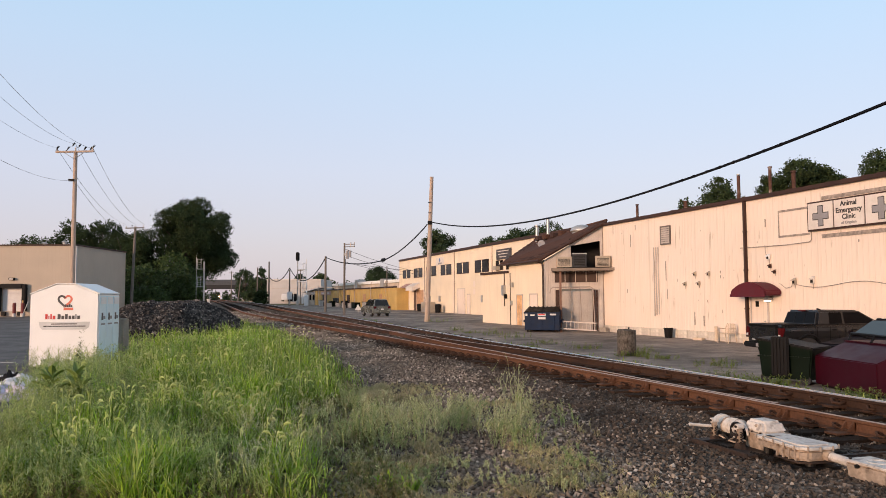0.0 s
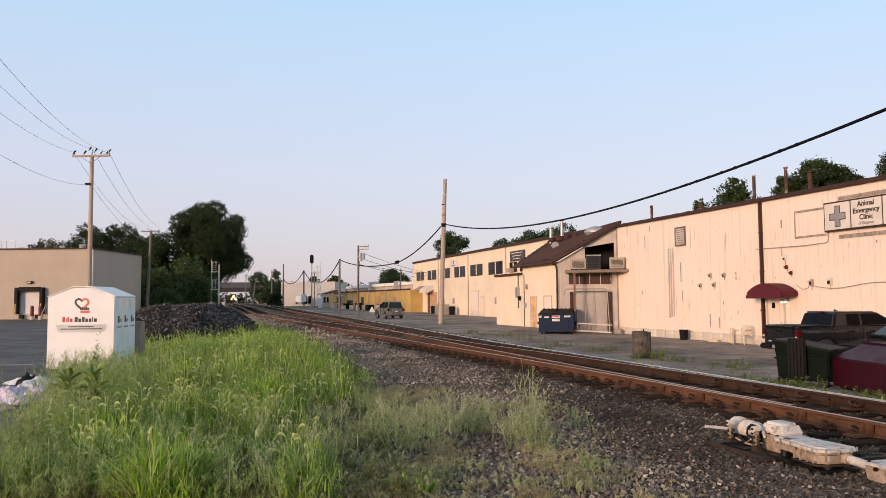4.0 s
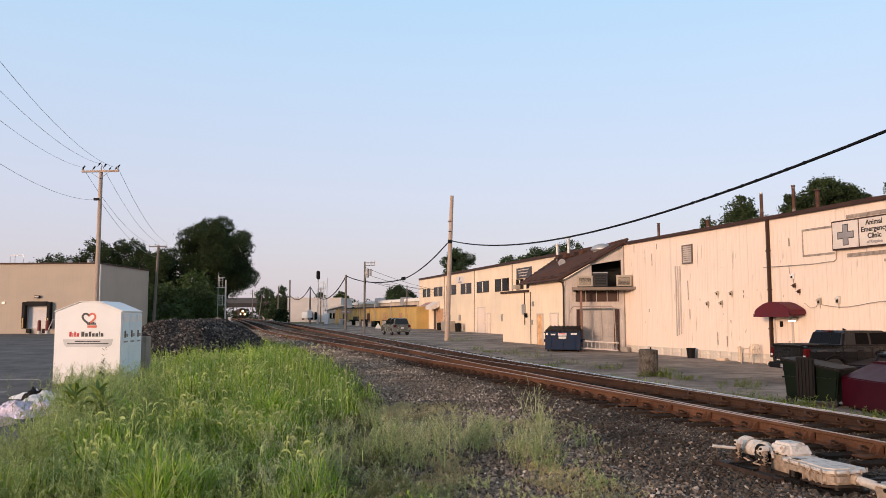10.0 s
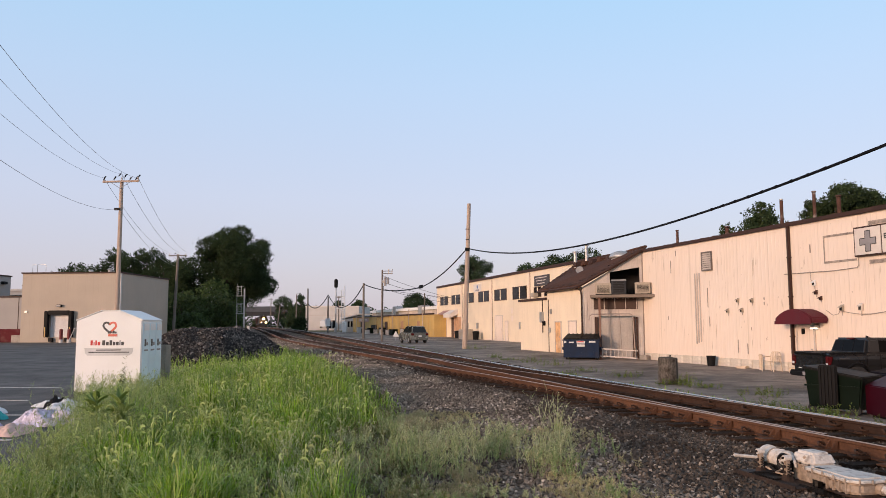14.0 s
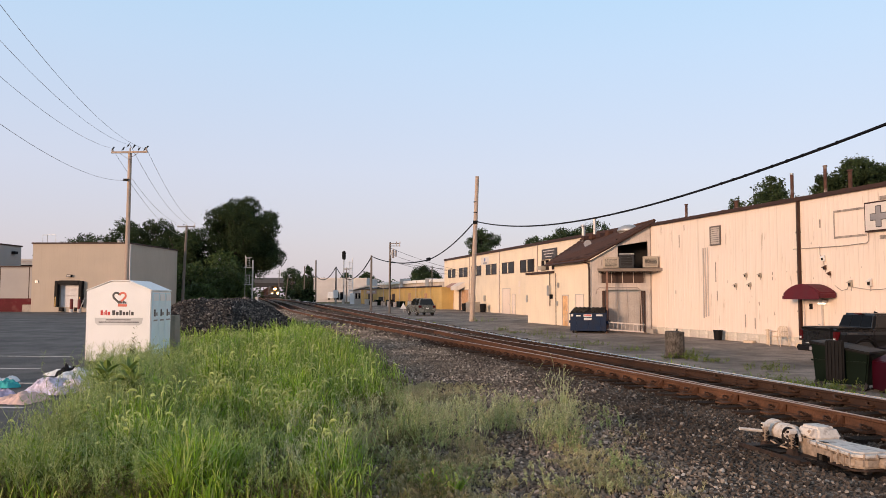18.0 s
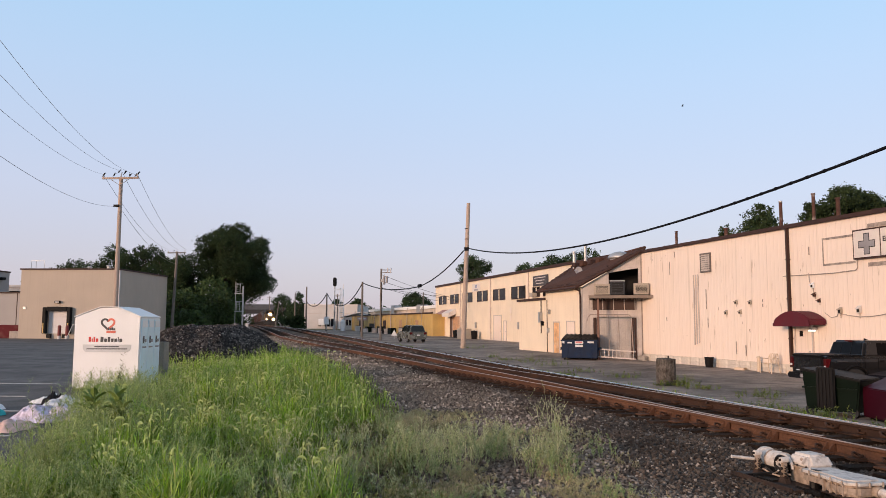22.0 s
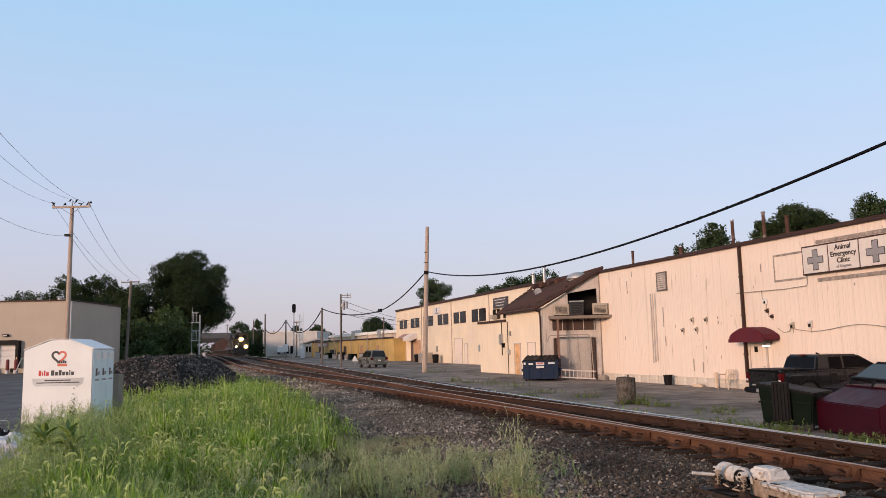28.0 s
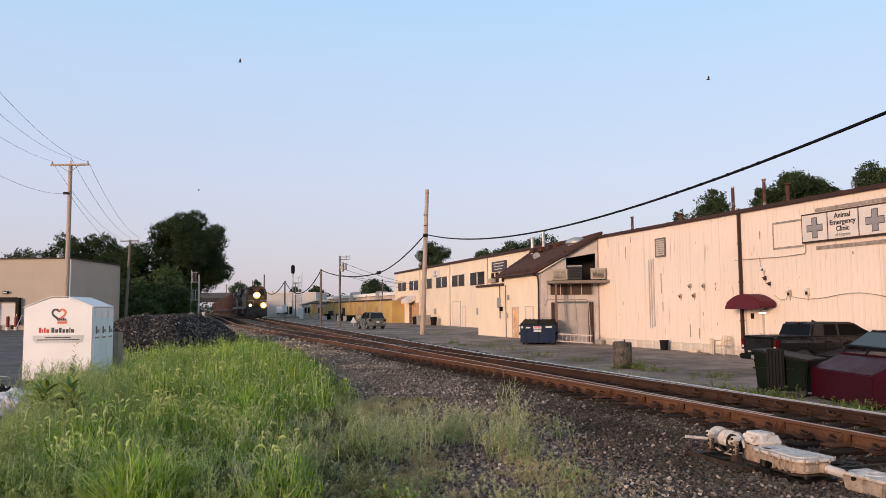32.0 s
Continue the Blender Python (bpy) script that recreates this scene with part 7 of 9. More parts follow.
    part("ladder_rail", Geo().cyl((-0.95, 0, 0.2), (-0.95, 0, 6.6), 0.035, 0.03, 6), STEEL, s)
    s = mast(-28.45, 150, 8.6, 0.12, "pale signal mast with round black signal head and ladder")
    hd = part("signal_head", Geo().prism([(0.36 * math.cos(a), 9.5 + (0.52 if a < math.pi else -0.52) + 0.36 * math.sin(a)) for a in [(i + 0.5) * math.tau / 20 for i in range(20)]], -0.12, 0.05), BLACK, s, "oval black signal backboard")
    for z in (9.0, 9.5, 10.0):
        part("hood", Geo().cyl((0, -0.12, z), (0, -0.5, z), 0.17, 0.17, 12), BLACK, hd)
    lp = part("ladder", Geo().cyl((1.05, 0, 0.3), (1.05, 0, 8.3), 0.08, 0.08, 6).cyl((1.75, 0, 0.3), (1.75, 0, 9.0), 0.09, 0.09, 6), WHITE, s, "pale service ladder")
    for k in range(22):
        part("rung", Geo().cyl((1.05, 0, 0.6 + k * 0.36), (1.75, 0, 0.6 + k * 0.36), 0.045, 0.045, 5), WHITE, lp)
    for z in (3.5, 6.9):
        part("platform", Geo().box(0, 1.5, -0.4, 0.4, z, z + 0.08), WHITE_W, s)
        part("guard_rail", Geo().tube([(0, -0.4, z + 0.08), (0, -0.4, z + 1.1), (1.5, -0.4, z + 1.1), (1.5, -0.4, z + 0.08)], 0.05, 6), WHITE, s)
    c = thing("relay_cabinet", pose(-24.6, 138, 0.35), "white relay cabinet beside the track", "cabinet")
    part("case", Geo().box(-0.35, 0.35, -0.3, 0.3, 0, 1.7), WHITE, c, bevel=0.03)
    part("cap", Geo().lathe([(0.42, 1.7), (0.35, 1.85), (0.05, 1.95)], 12), WHITE, c)
    for x, y, h in ((-22.9, 75, 1.35), (-21.6, 70, 1.2), (-23.4, 77, 0.9)):
        m = thing("marker_post", pose(x, y, ground_z(x, y)), "pale weathered marker post by the track", "post")
        part("post", Geo().box(-0.12, 0.12, -0.12, 0.12, 0, h), WHITE_W, m, bevel=0.03)
        part("cap", Geo().box(-0.14, 0.14, -0.14, 0.14, h, h + 0.06), WHITE_W, m)
    m = thing("track_lamp", pose(-93.5, 300, 1.0), "small bright white lamp on a post far down the line", "lamp")
    part("post", Geo().cyl((0, 0, -0.5), (0, 0, 2.3), 0.08, 0.08, 8), STEEL, m)
    part("lens", Geo().cyl((0, 0.1, 2.5), (0, -0.1, 2.5), 0.34, 0.34, 14), glow("white_lamp", (1.0, 0.92, 0.8), 9.0), m)


# ---- far buildings, bridge ----
def build_far():
    b = thing("overpass", pose(-95, 340, 0), "grey concrete road bridge over the tracks", "bridge")
    part("girder", Geo().box(-45, 45, -4, 4, 5.9, 7.7), surf("dark_girder", (0.02, 0.022, 0.026), 0.8), b)
    part("parapet", Geo().box(-45, 45, -4.3, -3.9, 7.7, 10.0), surf("bridge_concrete", (0.07, 0.078, 0.092), 0.9), b)
    part("parapet", Geo().box(-45, 45, 3.9, 4.3, 7.7, 10.0), CONC, b)
    part("deck", Geo().box(-45, 45, -3.9, 3.9, 7.7, 7.9), CONC, b)
    for x in (-24, 14):
        part("abutment", Geo().box(x - 4, x + 4, -4, 4, -1, 5.9), CONC, b)
    part("pier", Geo().cyl((7.0, -2, -1), (7.0, -2, 5.9), 0.7, 0.7, 12), WHITE_W, b)
    w = thing("white_building", pose(-46.4, 202, 0.8), "long off-white flat-roofed industrial building", "building")
    part("wall", Geo().box(0, 14.2, 0, 20, -0.5, 5.7), WHITE_W, w)
    part("coping", Geo().box(-0.1, 14.3, -0.1, 20, 5.7, 5.9), SIGNW, w)
    part("band", Geo().box(0, 14.2, -0.04, 0, 3.4, 3.5), GREY_SIDE, w)
    dd = part("roller_door", Geo().box(2.2, 5.0, -0.08, 0.0, 0.2, 2.3), WHITE_W, w, "white roller door")
    for k in range(4):
        part("door_slat", Geo().box(2.2, 5.0, -0.1, -0.08, 0.25 + k * 0.5, 0.7 + k * 0.5), WHITE_W, dd)
    for x in (6.0, 7.2):
        door_unit(w, x, x + 0.9, 0.1, 2.1, BLACK)
    v = thing("white_van", pose(-40.6, 197, 0.9, 0, 0, 95), "small white van parked at the white building", "van")
    part("body", Geo().prism([(0, 0.4), (0, 1.9), (3.2, 2.0), (4.0, 1.2), (4.6, 1.1), (4.7, 0.4)], -0.9, 0.9), WHITE, v, bevel=0.08)
    for x in (0.9, 3.7):
        for s in (-1, 1):
            wheel(v, x, s * 0.8, 0.33)
    part("windscreen", Geo().prism([(3.25, 1.9), (3.28, 1.95), (3.98, 1.25), (3.94, 1.2)], -0.75, 0.75), CARGLASS, v)
    h = thing("white_house", pose(-27.2, 152, 0.45), "low white gabled shed with dark windows", "building")
    part("wall", Geo().box(0, 6, 0, 6, -0.5, 2.5), WHITE_W, h)
    part("roof", Geo().prism([(-0.4, 2.5), (3.2, 3.5), (6.6, 3.3), (6.6, 3.15), (3.2, 3.3), (-0.4, 2.35)], -0.4, 6.4), SIGNW, h)
    for x in (0.8, 3.0):
        window_unit(h, x, x + 0.9, 0.9, 1.9, panes=2)
    # yellow building
    y = thing("yellow_building", pose(-25.0, 150, 0.1, 0, 0, math.degrees(math.atan2(-46, 18.7))), "long yellow metal workshop with cluttered front", "building")
    L = 49.6
    part("wall", Geo().box(0, L, 0, 12, -0.6, 2.95), YELLOW, y)
    part("coping", Geo().box(-0.1, L + 0.1, -0.15, 0.0, 2.95, 3.15), TRIM, y)
    part("upper_wall", Geo().box(-1, L + 2, 4, 20, 2.95, 3.9), GREY_SIDE, y)
    part("canopy", Geo().box(-1, L + 2, 3.6, 20, 3.9, 4.35), WHITE, y, "white roof edge rising behind")
    for i in range(34):
        x = 0.7 + i * 1.45
        part("batten", Geo().box(x, x + 0.08, -0.04, 0, 0, 2.9), YELLOW, y)
    for x, w_, z, mat in ((6.5, 3.4, 2.4, TRIM), (14.5, 4.0, 1.6, BLACK), (24.0, 1.6, 2.1, TRIM), (33.5, 1.4, 2.2, RUSTY), (42.0, 1.2, 2.1, RUSTY)):
        part("opening", Geo().box(x, x + w_, -0.06, -0.002, 0, z), mat, y, "dark doorway")
    sg = part("sign_board", Geo().box(5.2, 13.0, -0.12, -0.05, 2.15, 2.8), surf("pinkish_sign", (0.5, 0.3, 0.25), 0.7), y, "pinkish sign board")
    part("text_bar", Geo().box(6.0, 12.0, -0.13, -0.12, 2.4, 2.6), SIGNW, sg)
    for x in (3.5, 18.5, 29, 38, 45):
        part("vent_pipe", Geo().tube([(x, -0.15, 0.4), (x, -0.15, 3.6), (x + 0.4, -0.15, 3.9)], 0.06, 6), GREY_SIDE, y)
    for x, yy, hh in ((4, 6, 0.6), (16, 5, 1.2), (20, 6, 0.9), (31, 5, 1.0), (36, 6, 0.6), (44, 7, 1.4)):
        u = part("roof_unit", Geo().box(x, x + 1.8, yy - 1.5, yy, 3.0, 3.6 + hh), STEEL, y, bevel=0.05)
    rng = random.Random(31)
    m0 = pose(-25.0, 150, 0.15, 0, 0, math.degrees(math.atan2(-46, 18.7)))
    for i in range(16):
        x = 12 + i * 2.3 + rng.uniform(-0.6, 0.6)
        kind = i % 4
        c = thing(("crate", "oil_drum", "pallet_stack", "scrap_bin")[kind], m0 @ pose(x, -1.2 - rng.uniform(0, 1.2), 0, 0, 0, rng.uniform(-20, 20)), ("weathered wooden crate", "dark steel drum", "stack of grey timber pallets", "dark green scrap bin")[kind] + " in front of the yellow workshop", ("crate", "drum", "pallets", "bin")[kind], "clutter by the yellow workshop")
        if kind == 1:
            part("drum", Geo().lathe([(0.3, 0), (0.3, 0.3), (0.32, 0.32), (0.3, 0.34), (0.3, 0.88)], 12), BLACK, c)
        elif kind == 2:
            for k in range(5):
                part("pallet", Geo().box(-0.6, 0.6, -0.5, 0.5, k * 0.16, k * 0.16 + 0.12), GREY_SIDE, c)
        else:
            hh = rng.uniform(0.7, 1.3)
            part("body", Geo().box(-0.6, 0.6, -0.45, 0.45, 0, hh), (WHITE_W, None, None, GREEN_P)[kind], c, bevel=0.03)
            part("lid", Geo().box(-0.63, 0.63, -0.48, 0.48, hh, hh + 0.06), BLACK, c)


# ---- train ----
NOSE = surf("locomotive_yellow", (0.10, 0.062, 0.02), 0.5, grain=20, var=0.1, blot=1.5, blot_var=0.2, stain=(0.12, 0.09, 0.06), stain_amt=0.5)
LOCOBLUE = surf("locomotive_dark_blue", (0.022, 0.022, 0.027), 0.5, grain=20, var=0.15, blot=1.2, blot_var=0.25)
LOCOGREY = surf("locomotive_grey", (0.08, 0.072, 0.066), 0.6, grain=20, var=0.15, blot=1.2, blot_var=0.25)
CARRED = surf("boxcar_red_brown", (0.085, 0.038, 0.032), 0.7, grain=16, var=0.15, blot=0.8, blot_var=0.3, stain=(0.07, 0.04, 0.03), stain_amt=0.6, streak=True)
CARGREY = surf("hopper_grey", (0.06, 0.052, 0.05), 0.7, grain=16, var=0.15, blot=0.8, blot_var=0.3, stain=(0.06, 0.05, 0.04), stain_amt=0.5, streak=True)
UNDER = surf("grimy_running_gear", (0.035, 0.03, 0.027), 0.8, grain=20, var=0.3)
HEAD = glow("lit_headlight", (1.0, 0.80, 0.46), 45.0)
# Glow of discs wider than the lenses, standing for the lamps' halo.
HALO = glow("lamp_halo_glow", (1.0, 0.50, 0.14), 1.25)


def bogie(parent, x, axles=2, gap=1.75):
    b = part("truck", Geo().box(x - gap * (axles - 1) / 2 - 0.55, x + gap * (axles - 1) / 2 + 0.55, -1.12, -0.95, 0.42, 0.8).box(x - gap * (axles - 1) / 2 - 0.55, x + gap * (axles - 1) / 2 + 0.55, 0.95, 1.12, 0.42, 0.8).box(x - 0.3, x + 0.3, -1.0, 1.0, 0.4, 0.9), UNDER, parent, "grimy wheel truck")
    for i in range(axles):
        xx = x + (i - (axles - 1) / 2) * gap
        for s in (-1, 1):
            part("wheel", Geo().cyl((xx, s * 0.69, 0.5), (xx, s * 0.83, 0.5), 0.5, 0.48, 16), UNDER, b)
        part("axle", Geo().cyl((xx, -0.7, 0.5), (xx, 0.7, 0.5), 0.09, 0.09, 8), UNDER, b)


def locomotive(lit):
    t = thing("locomotive", pose(0, 500, 1), "yellow-nosed dark diesel locomotive with lit headlights" if lit else "dark grey trailing diesel locomotive", "locomotive")
    part("sill", Geo().box(-22.0, -0.3, -1.52, 1.52, 1.25, 1.62), LOCOBLUE, t)
    part("pilot", Geo().prism([(-0.35, 0.25), (-0.05, 0.18), (0.0, 0.5), (-0.15, 1.3), (-0.5, 1.3)], -1.45, 1.45), UNDER, t, "snow plough pilot", bevel=0.03)
    part("coupler", Geo().box(-0.1, 0.55, -0.14, 0.14, 0.78, 1.05), UNDER, t, bevel=0.04)
    part("fuel_tank", Geo().prism([(-1.4, 1.2), (-1.4, 0.7), (-1.0, 0.4), (1.0, 0.4), (1.4, 0.7), (1.4, 1.2)], -13.5, -8.5, "x"), UNDER, t, bevel=0.04)
    bogie(t, -3.9, 3, 1.9)
    bogie(t, -18.0, 3, 1.9)
    nm = NOSE if lit else LOCOGREY
    ns = part("nose", Geo().prism([(-1.5, 1.62), (-0.75, 1.62), (-0.62, 2.1), (-0.72, 3.0), (-0.95, 3.22), (-1.5, 3.28)], -1.15, 1.15), nm, t, "yellow locomotive nose", bevel=0.1)
    part("nose_door", Geo().box(-0.72, -0.60, 0.35, 0.95, 1.65, 2.7), nm, ns, bevel=0.02)
    cb = part("cab", Geo().prism([(-1.55, 1.62), (1.55, 1.62), (1.55, 3.4), (1.35, 4.1), (0.8, 4.55), (-0.8, 4.55), (-1.35, 4.1), (-1.55, 3.4)], -4.6, -1.5, "x"), nm, t, "wide safety cab", bevel=0.08)
    part("cab_roof", Geo().prism([(-1.42, 4.05), (-0.83, 4.6), (0.83, 4.6), (1.42, 4.05), (1.3, 4.05), (0.75, 4.5), (-0.75, 4.5), (-1.3, 4.05)], -4.7, -1.35, "x"), LOCOBLUE, cb)
    for y0, y1 in ((-1.15, -0.12), (0.12, 1.15)):
        part("windscreen", Geo().box(-1.52, -1.46, y0, y1, 3.36, 3.95), CARGLASS, cb)
    for s in (-1, 1):
        part("side_window", Geo().box(-3.9, -2.2, s * 1.56 - 0.02, s * 1.56 + 0.02, 3.0, 3.65), CARGLASS, cb)
        part("number_board", Geo().box(-1.53, -1.44, s * 0.7 - 0.25, s * 0.7 + 0.25, 3.98, 4.22), BLACK, cb)
    hood = part("hood", Geo().prism([(-1.0, 1.62), (1.0, 1.62), (1.0, 4.1), (0.7, 4.5), (-0.7, 4.5), (-1.0, 4.1)], -21.6, -4.6, "x"), LOCOBLUE if lit else LOCOGREY, t, "long engine hood", bevel=0.05)
    for k in range(9):
        x = -6 - k * 1.5
        for s in (-1, 1):
            part("hood_door", Geo().box(x - 1.3, x, s * 1.0 - 0.03, s * 1.0 + 0.03, 1.8, 3.4), nm if k > 2 else LOCOBLUE, hood, bevel=0.02)
    part("radiator", Geo().prism([(-1.5, 3.6), (1.5, 3.6), (1.5, 4.5), (-1.5, 4.5)], -21.4, -16.5, "x"), LOCOBLUE if lit else LOCOGREY, hood, bevel=0.05)
    part("dynamic_brake", Geo().box(-9.0, -5.2, -1.35, 1.35, 3.7, 4.5), LOCOBLUE if lit else LOCOGREY, hood, bevel=0.06)
    part("exhaust", Geo().box(-11.8, -11.0, -0.4, 0.4, 4.5, 4.75), UNDER, hood)
    part("horn", Geo().cyl((-2.6, 0, 4.6), (-2.1, 0, 4.75), 0.06, 0.12, 8), STEEL, cb)
    for s in (-1, 1):
        hr = part("handrail", Geo().tube([(-21.5, s * 1.48, 2.6), (-5.0, s * 1.48, 2.6)], 0.025, 5), nm, t)
        for k in range(10):
            part("stanchion", Geo().cyl((-21.3 + k * 1.8, s * 1.48, 1.6), (-21.3 + k * 1.8, s * 1.48, 2.6), 0.02, 0.02, 5), nm, hr)
        part("front_rail", Geo().tube([(-0.5, s * 1.4, 1.5), (-0.45, s * 1.4, 2.5), (-0.45, s * 0.5, 2.5), (-0.5, s * 0.5, 1.6)], 0.03, 6), WHITE_W, t)
        for k in range(4):
            part("step", Geo().box(-1.5, -0.5, s * 1.5 - 0.15, s * 1.5 + 0.05, 0.4 + k * 0.28, 0.44 + k * 0.28), UNDER, t)
        d = part("ditch_lamp", Geo().cyl((-0.4, s * 0.95, 1.78), (-0.12, s * 0.95, 1.78), 0.2, 0.24, 14), UNDER, t)
        if lit:
            part("lens", Geo().cyl((-0.12, s * 0.95, 1.78), (-0.09, s * 0.95, 1.78), 0.24 if s > 0 else 0.12, 0.24 if s > 0 else 0.12, 14), HEAD, d, "glowing ditch light")
            # Halo of glare put in as an orange disc behind the lens.
            part("reflector", Geo().cyl((-0.14, s * 0.95, 1.78), (-0.11, s * 0.95, 1.78), 0.46 if s > 0 else 0.22, 0.46 if s > 0 else 0.22, 18), HALO, d, "orange disc added as the lamp's halo of glare")
    hl = part("headlamp", Geo().box(-0.92, -0.66, -0.42, 0.42, 3.0, 3.5), BLACK, cb, bevel=0.03)
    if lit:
        # One added disc imitates the glare round both headlights.
        part("reflector", Geo().cyl((-0.66, 0, 3.26), (-0.645, 0, 3.26), 0.50, 0.50, 20), HALO, hl, "orange disc added as the lamp's halo of glare")
    for s in (-1, 1):
        if lit:
            part("lens", Geo().cyl((-0.66, s * 0.2, 3.26), (-0.62, s * 0.2, 3.26), 0.21, 0.21, 14), HEAD, hl, "glowing headlight")
    return t


def freight_car(kind):
    mat, lab = ((CARRED, "red-brown boxcar with ribbed sides"), (CARGREY, "dark grey covered hopper car"), (CARRED, "rusty red gondola with high sides"))[kind]
    t = thing("freight_car", pose(0, 500, 1), lab, "freight car", "cars of the freight train")
    L, h = 16.8, (4.5, 4.4, 3.9)[kind]
    part("underframe", Geo().box(-L, 0, -1.3, 1.3, 1.0, 1.25), UNDER, t)
    if kind == 1:
        part("body", Geo().prism([(-1.5, 1.5), (-0.6, 1.1), (0.6, 1.1), (1.5, 1.5), (1.5, 3.9), (1.0, h), (-1.0, h), (-1.5, 3.9)], -L + 0.6, -0.6, "x"), mat, t, bevel=0.05)
    else:
        part("body", Geo().box(-L + 0.3, -0.3, -1.5, 1.5, 1.2, h), mat, t, bevel=0.04)
    part("roof", Geo().prism([(-1.55, h), (0, h + 0.18), (1.55, h), (1.55, h - 0.06), (-1.55, h - 0.06)], -L + 0.25, -0.25, "x"), CARGREY, t)
    for s in (-1, 1):
        for k in range(12):
            x = -0.9 - k * 1.36
            part("side_rib", Geo().box(x - 0.06, x + 0.06, s * 1.5 - 0.07, s * 1.5 + 0.07, 1.35, h - 0.1), mat, t)
        part("ladder", Geo().box(-0.9, -0.5, s * 1.52 - 0.05, s * 1.52 + 0.05, 1.3, h), UNDER, t)
    bogie(t, -2.4)
    bogie(t, -L + 2.4)
    part("coupler", Geo().box(-0.05, 0.45, -0.13, 0.13, 0.8, 1.05), UNDER, t)
    part("coupler", Geo().box(-L - 0.45, -L + 0.05, -0.13, 0.13, 0.8, 1.05), UNDER, t)
    return t


TRAIN_Y = [(0, 455.0), (6.5, 388.0), (13, 320.0), (19, 257.0), (23, 212.0), (28, 157.0), (30, 135.0), (32, 113.0)]


def train_pose(y):
    dx, dz = main_x(y - 8) - main_x(y + 8), rail_z(y - 8) - rail_z(y + 8)
    return pose(main_x(y), y, rail_z(y), 0, math.degrees(-math.atan2(dz, 16.6)), math.degrees(math.atan2(-16, dx)))


def run_train():
    for ob, off in TRAIN:
        rows = []
        for i in range(17):
            s = i * 2.0
            y = lerp_table(TRAIN_Y, s) + off * 0.954
            rows.append((s, train_pose(y) ))
        walk(ob, rows)


TRAIN = []


def build_train():
    TRAIN.append((locomotive(True), 0.0))
    TRAIN.append((locomotive(False), 23.2))
    base = [freight_car(k) for k in range(3)]
    off = 46.5
    for i, k in enumerate((0, 2, 0, 1, 0, 0, 2, 0, 1, 0, 0, 2, 0)):
        if i in (0, 1, 3):
            ob = base[k]
        else:
            ob = copy_thing(base[k], pose(0, 500 + off, 1))
        TRAIN.append((ob, off))
        off += 17.7


# ---- birds ----
BIRDS = [
    [(0, -23.9, 50.0, 11.7), (28.4, -23.9, 50.0, 11.7), (29, -21.19, 50.0, 12.19), (29.5, -19.47, 50.0, 11.95), (30, -14.24, 50.0, 12.01), (30.5, -7.23, 50.0, 13.01), (31, 0.74, 50.0, 14.5), (31.5, 9.29, 50.0, 15.58), (32, 18.09, 50.0, 16.87)],
    [(0, -25.3, 49.9, 11.55), (28, -25.3, 49.9, 11.55), (28.5, -24.41, 50.0, 12.11), (29.5, -21.13, 50.0, 13.73), (30.5, -16.45, 50.0, 17.47), (31, -13.42, 50.0, 21.34), (32, -7, 50, 29)],
    [(0, -24.6, 49.9, 11.52), (28, -24.6, 49.9, 11.52), (28.5, -23.82, 50.0, 12.13), (29.5, -19.92, 50.0, 13.4), (30.5, -15.28, 50.0, 17.22), (31, -11.67, 50.0, 20.94), (32, -5, 50, 28.5)],
    [(0, -23.5, 49.9, 11.5), (28, -23.5, 49.9, 11.5), (28.5, -23.49, 50.0, 12.32), (29.5, -19.36, 50.0, 13.47), (30.5, -12.76, 50.0, 17.0), (31, -9.06, 50.0, 20.44), (32, -2, 50, 28)],
    [(0, -24.2, 49.8, 11.75), (28, -24.2, 49.8, 11.75), (28.5, -23.69, 50.0, 11.83), (29.5, -19.27, 50.0, 12.78), (30.5, -13.09, 50.0, 16.15), (31, -8.83, 50.0, 19.97), (32, -1, 50, 28)],
    [(0, -22.95, 49.9, 11.6), (27.9, -22.95, 49.9, 11.6), (28.5, -21.91, 50.0, 12.02), (29.5, -16.34, 50.0, 13.53), (30.5, -8.59, 50.0, 16.83), (31, -4.03, 50.0, 20.15), (32, 4, 50, 27.5)],
    [(0, -23.1, 49.9, 11.5), (29.6, -23.1, 49.9, 11.5), (30.5, -22.07, 50.0, 13.22), (31.5, -16.18, 50.0, 15.48), (32, -13.11, 50.0, 18.24)],
    [(0, -35.7, 87.9, 10.05), (28.2, -35.7, 87.9, 10.05), (29.5, -29.33, 90.0, 14.77), (31.5, -29.8, 90.0, 15.66), (32, -28.26, 90.0, 16.08)],
    [(0, 75, 70, 24), (19.5, 72, 70, 23), (21.5, 33.23, 70.0, 21.74), (22, 18.7, 70.0, 21.72), (22.5, 6.12, 70.0, 20.44), (23, -5.4, 70.0, 19.0), (23.5, -17.05, 70.0, 18.7), (24, -27.2, 70.0, 17.63), (24.5, -36.32, 70.0, 16.85), (25.5, -54, 70, 15), (32, -75, 72, 13)],
]


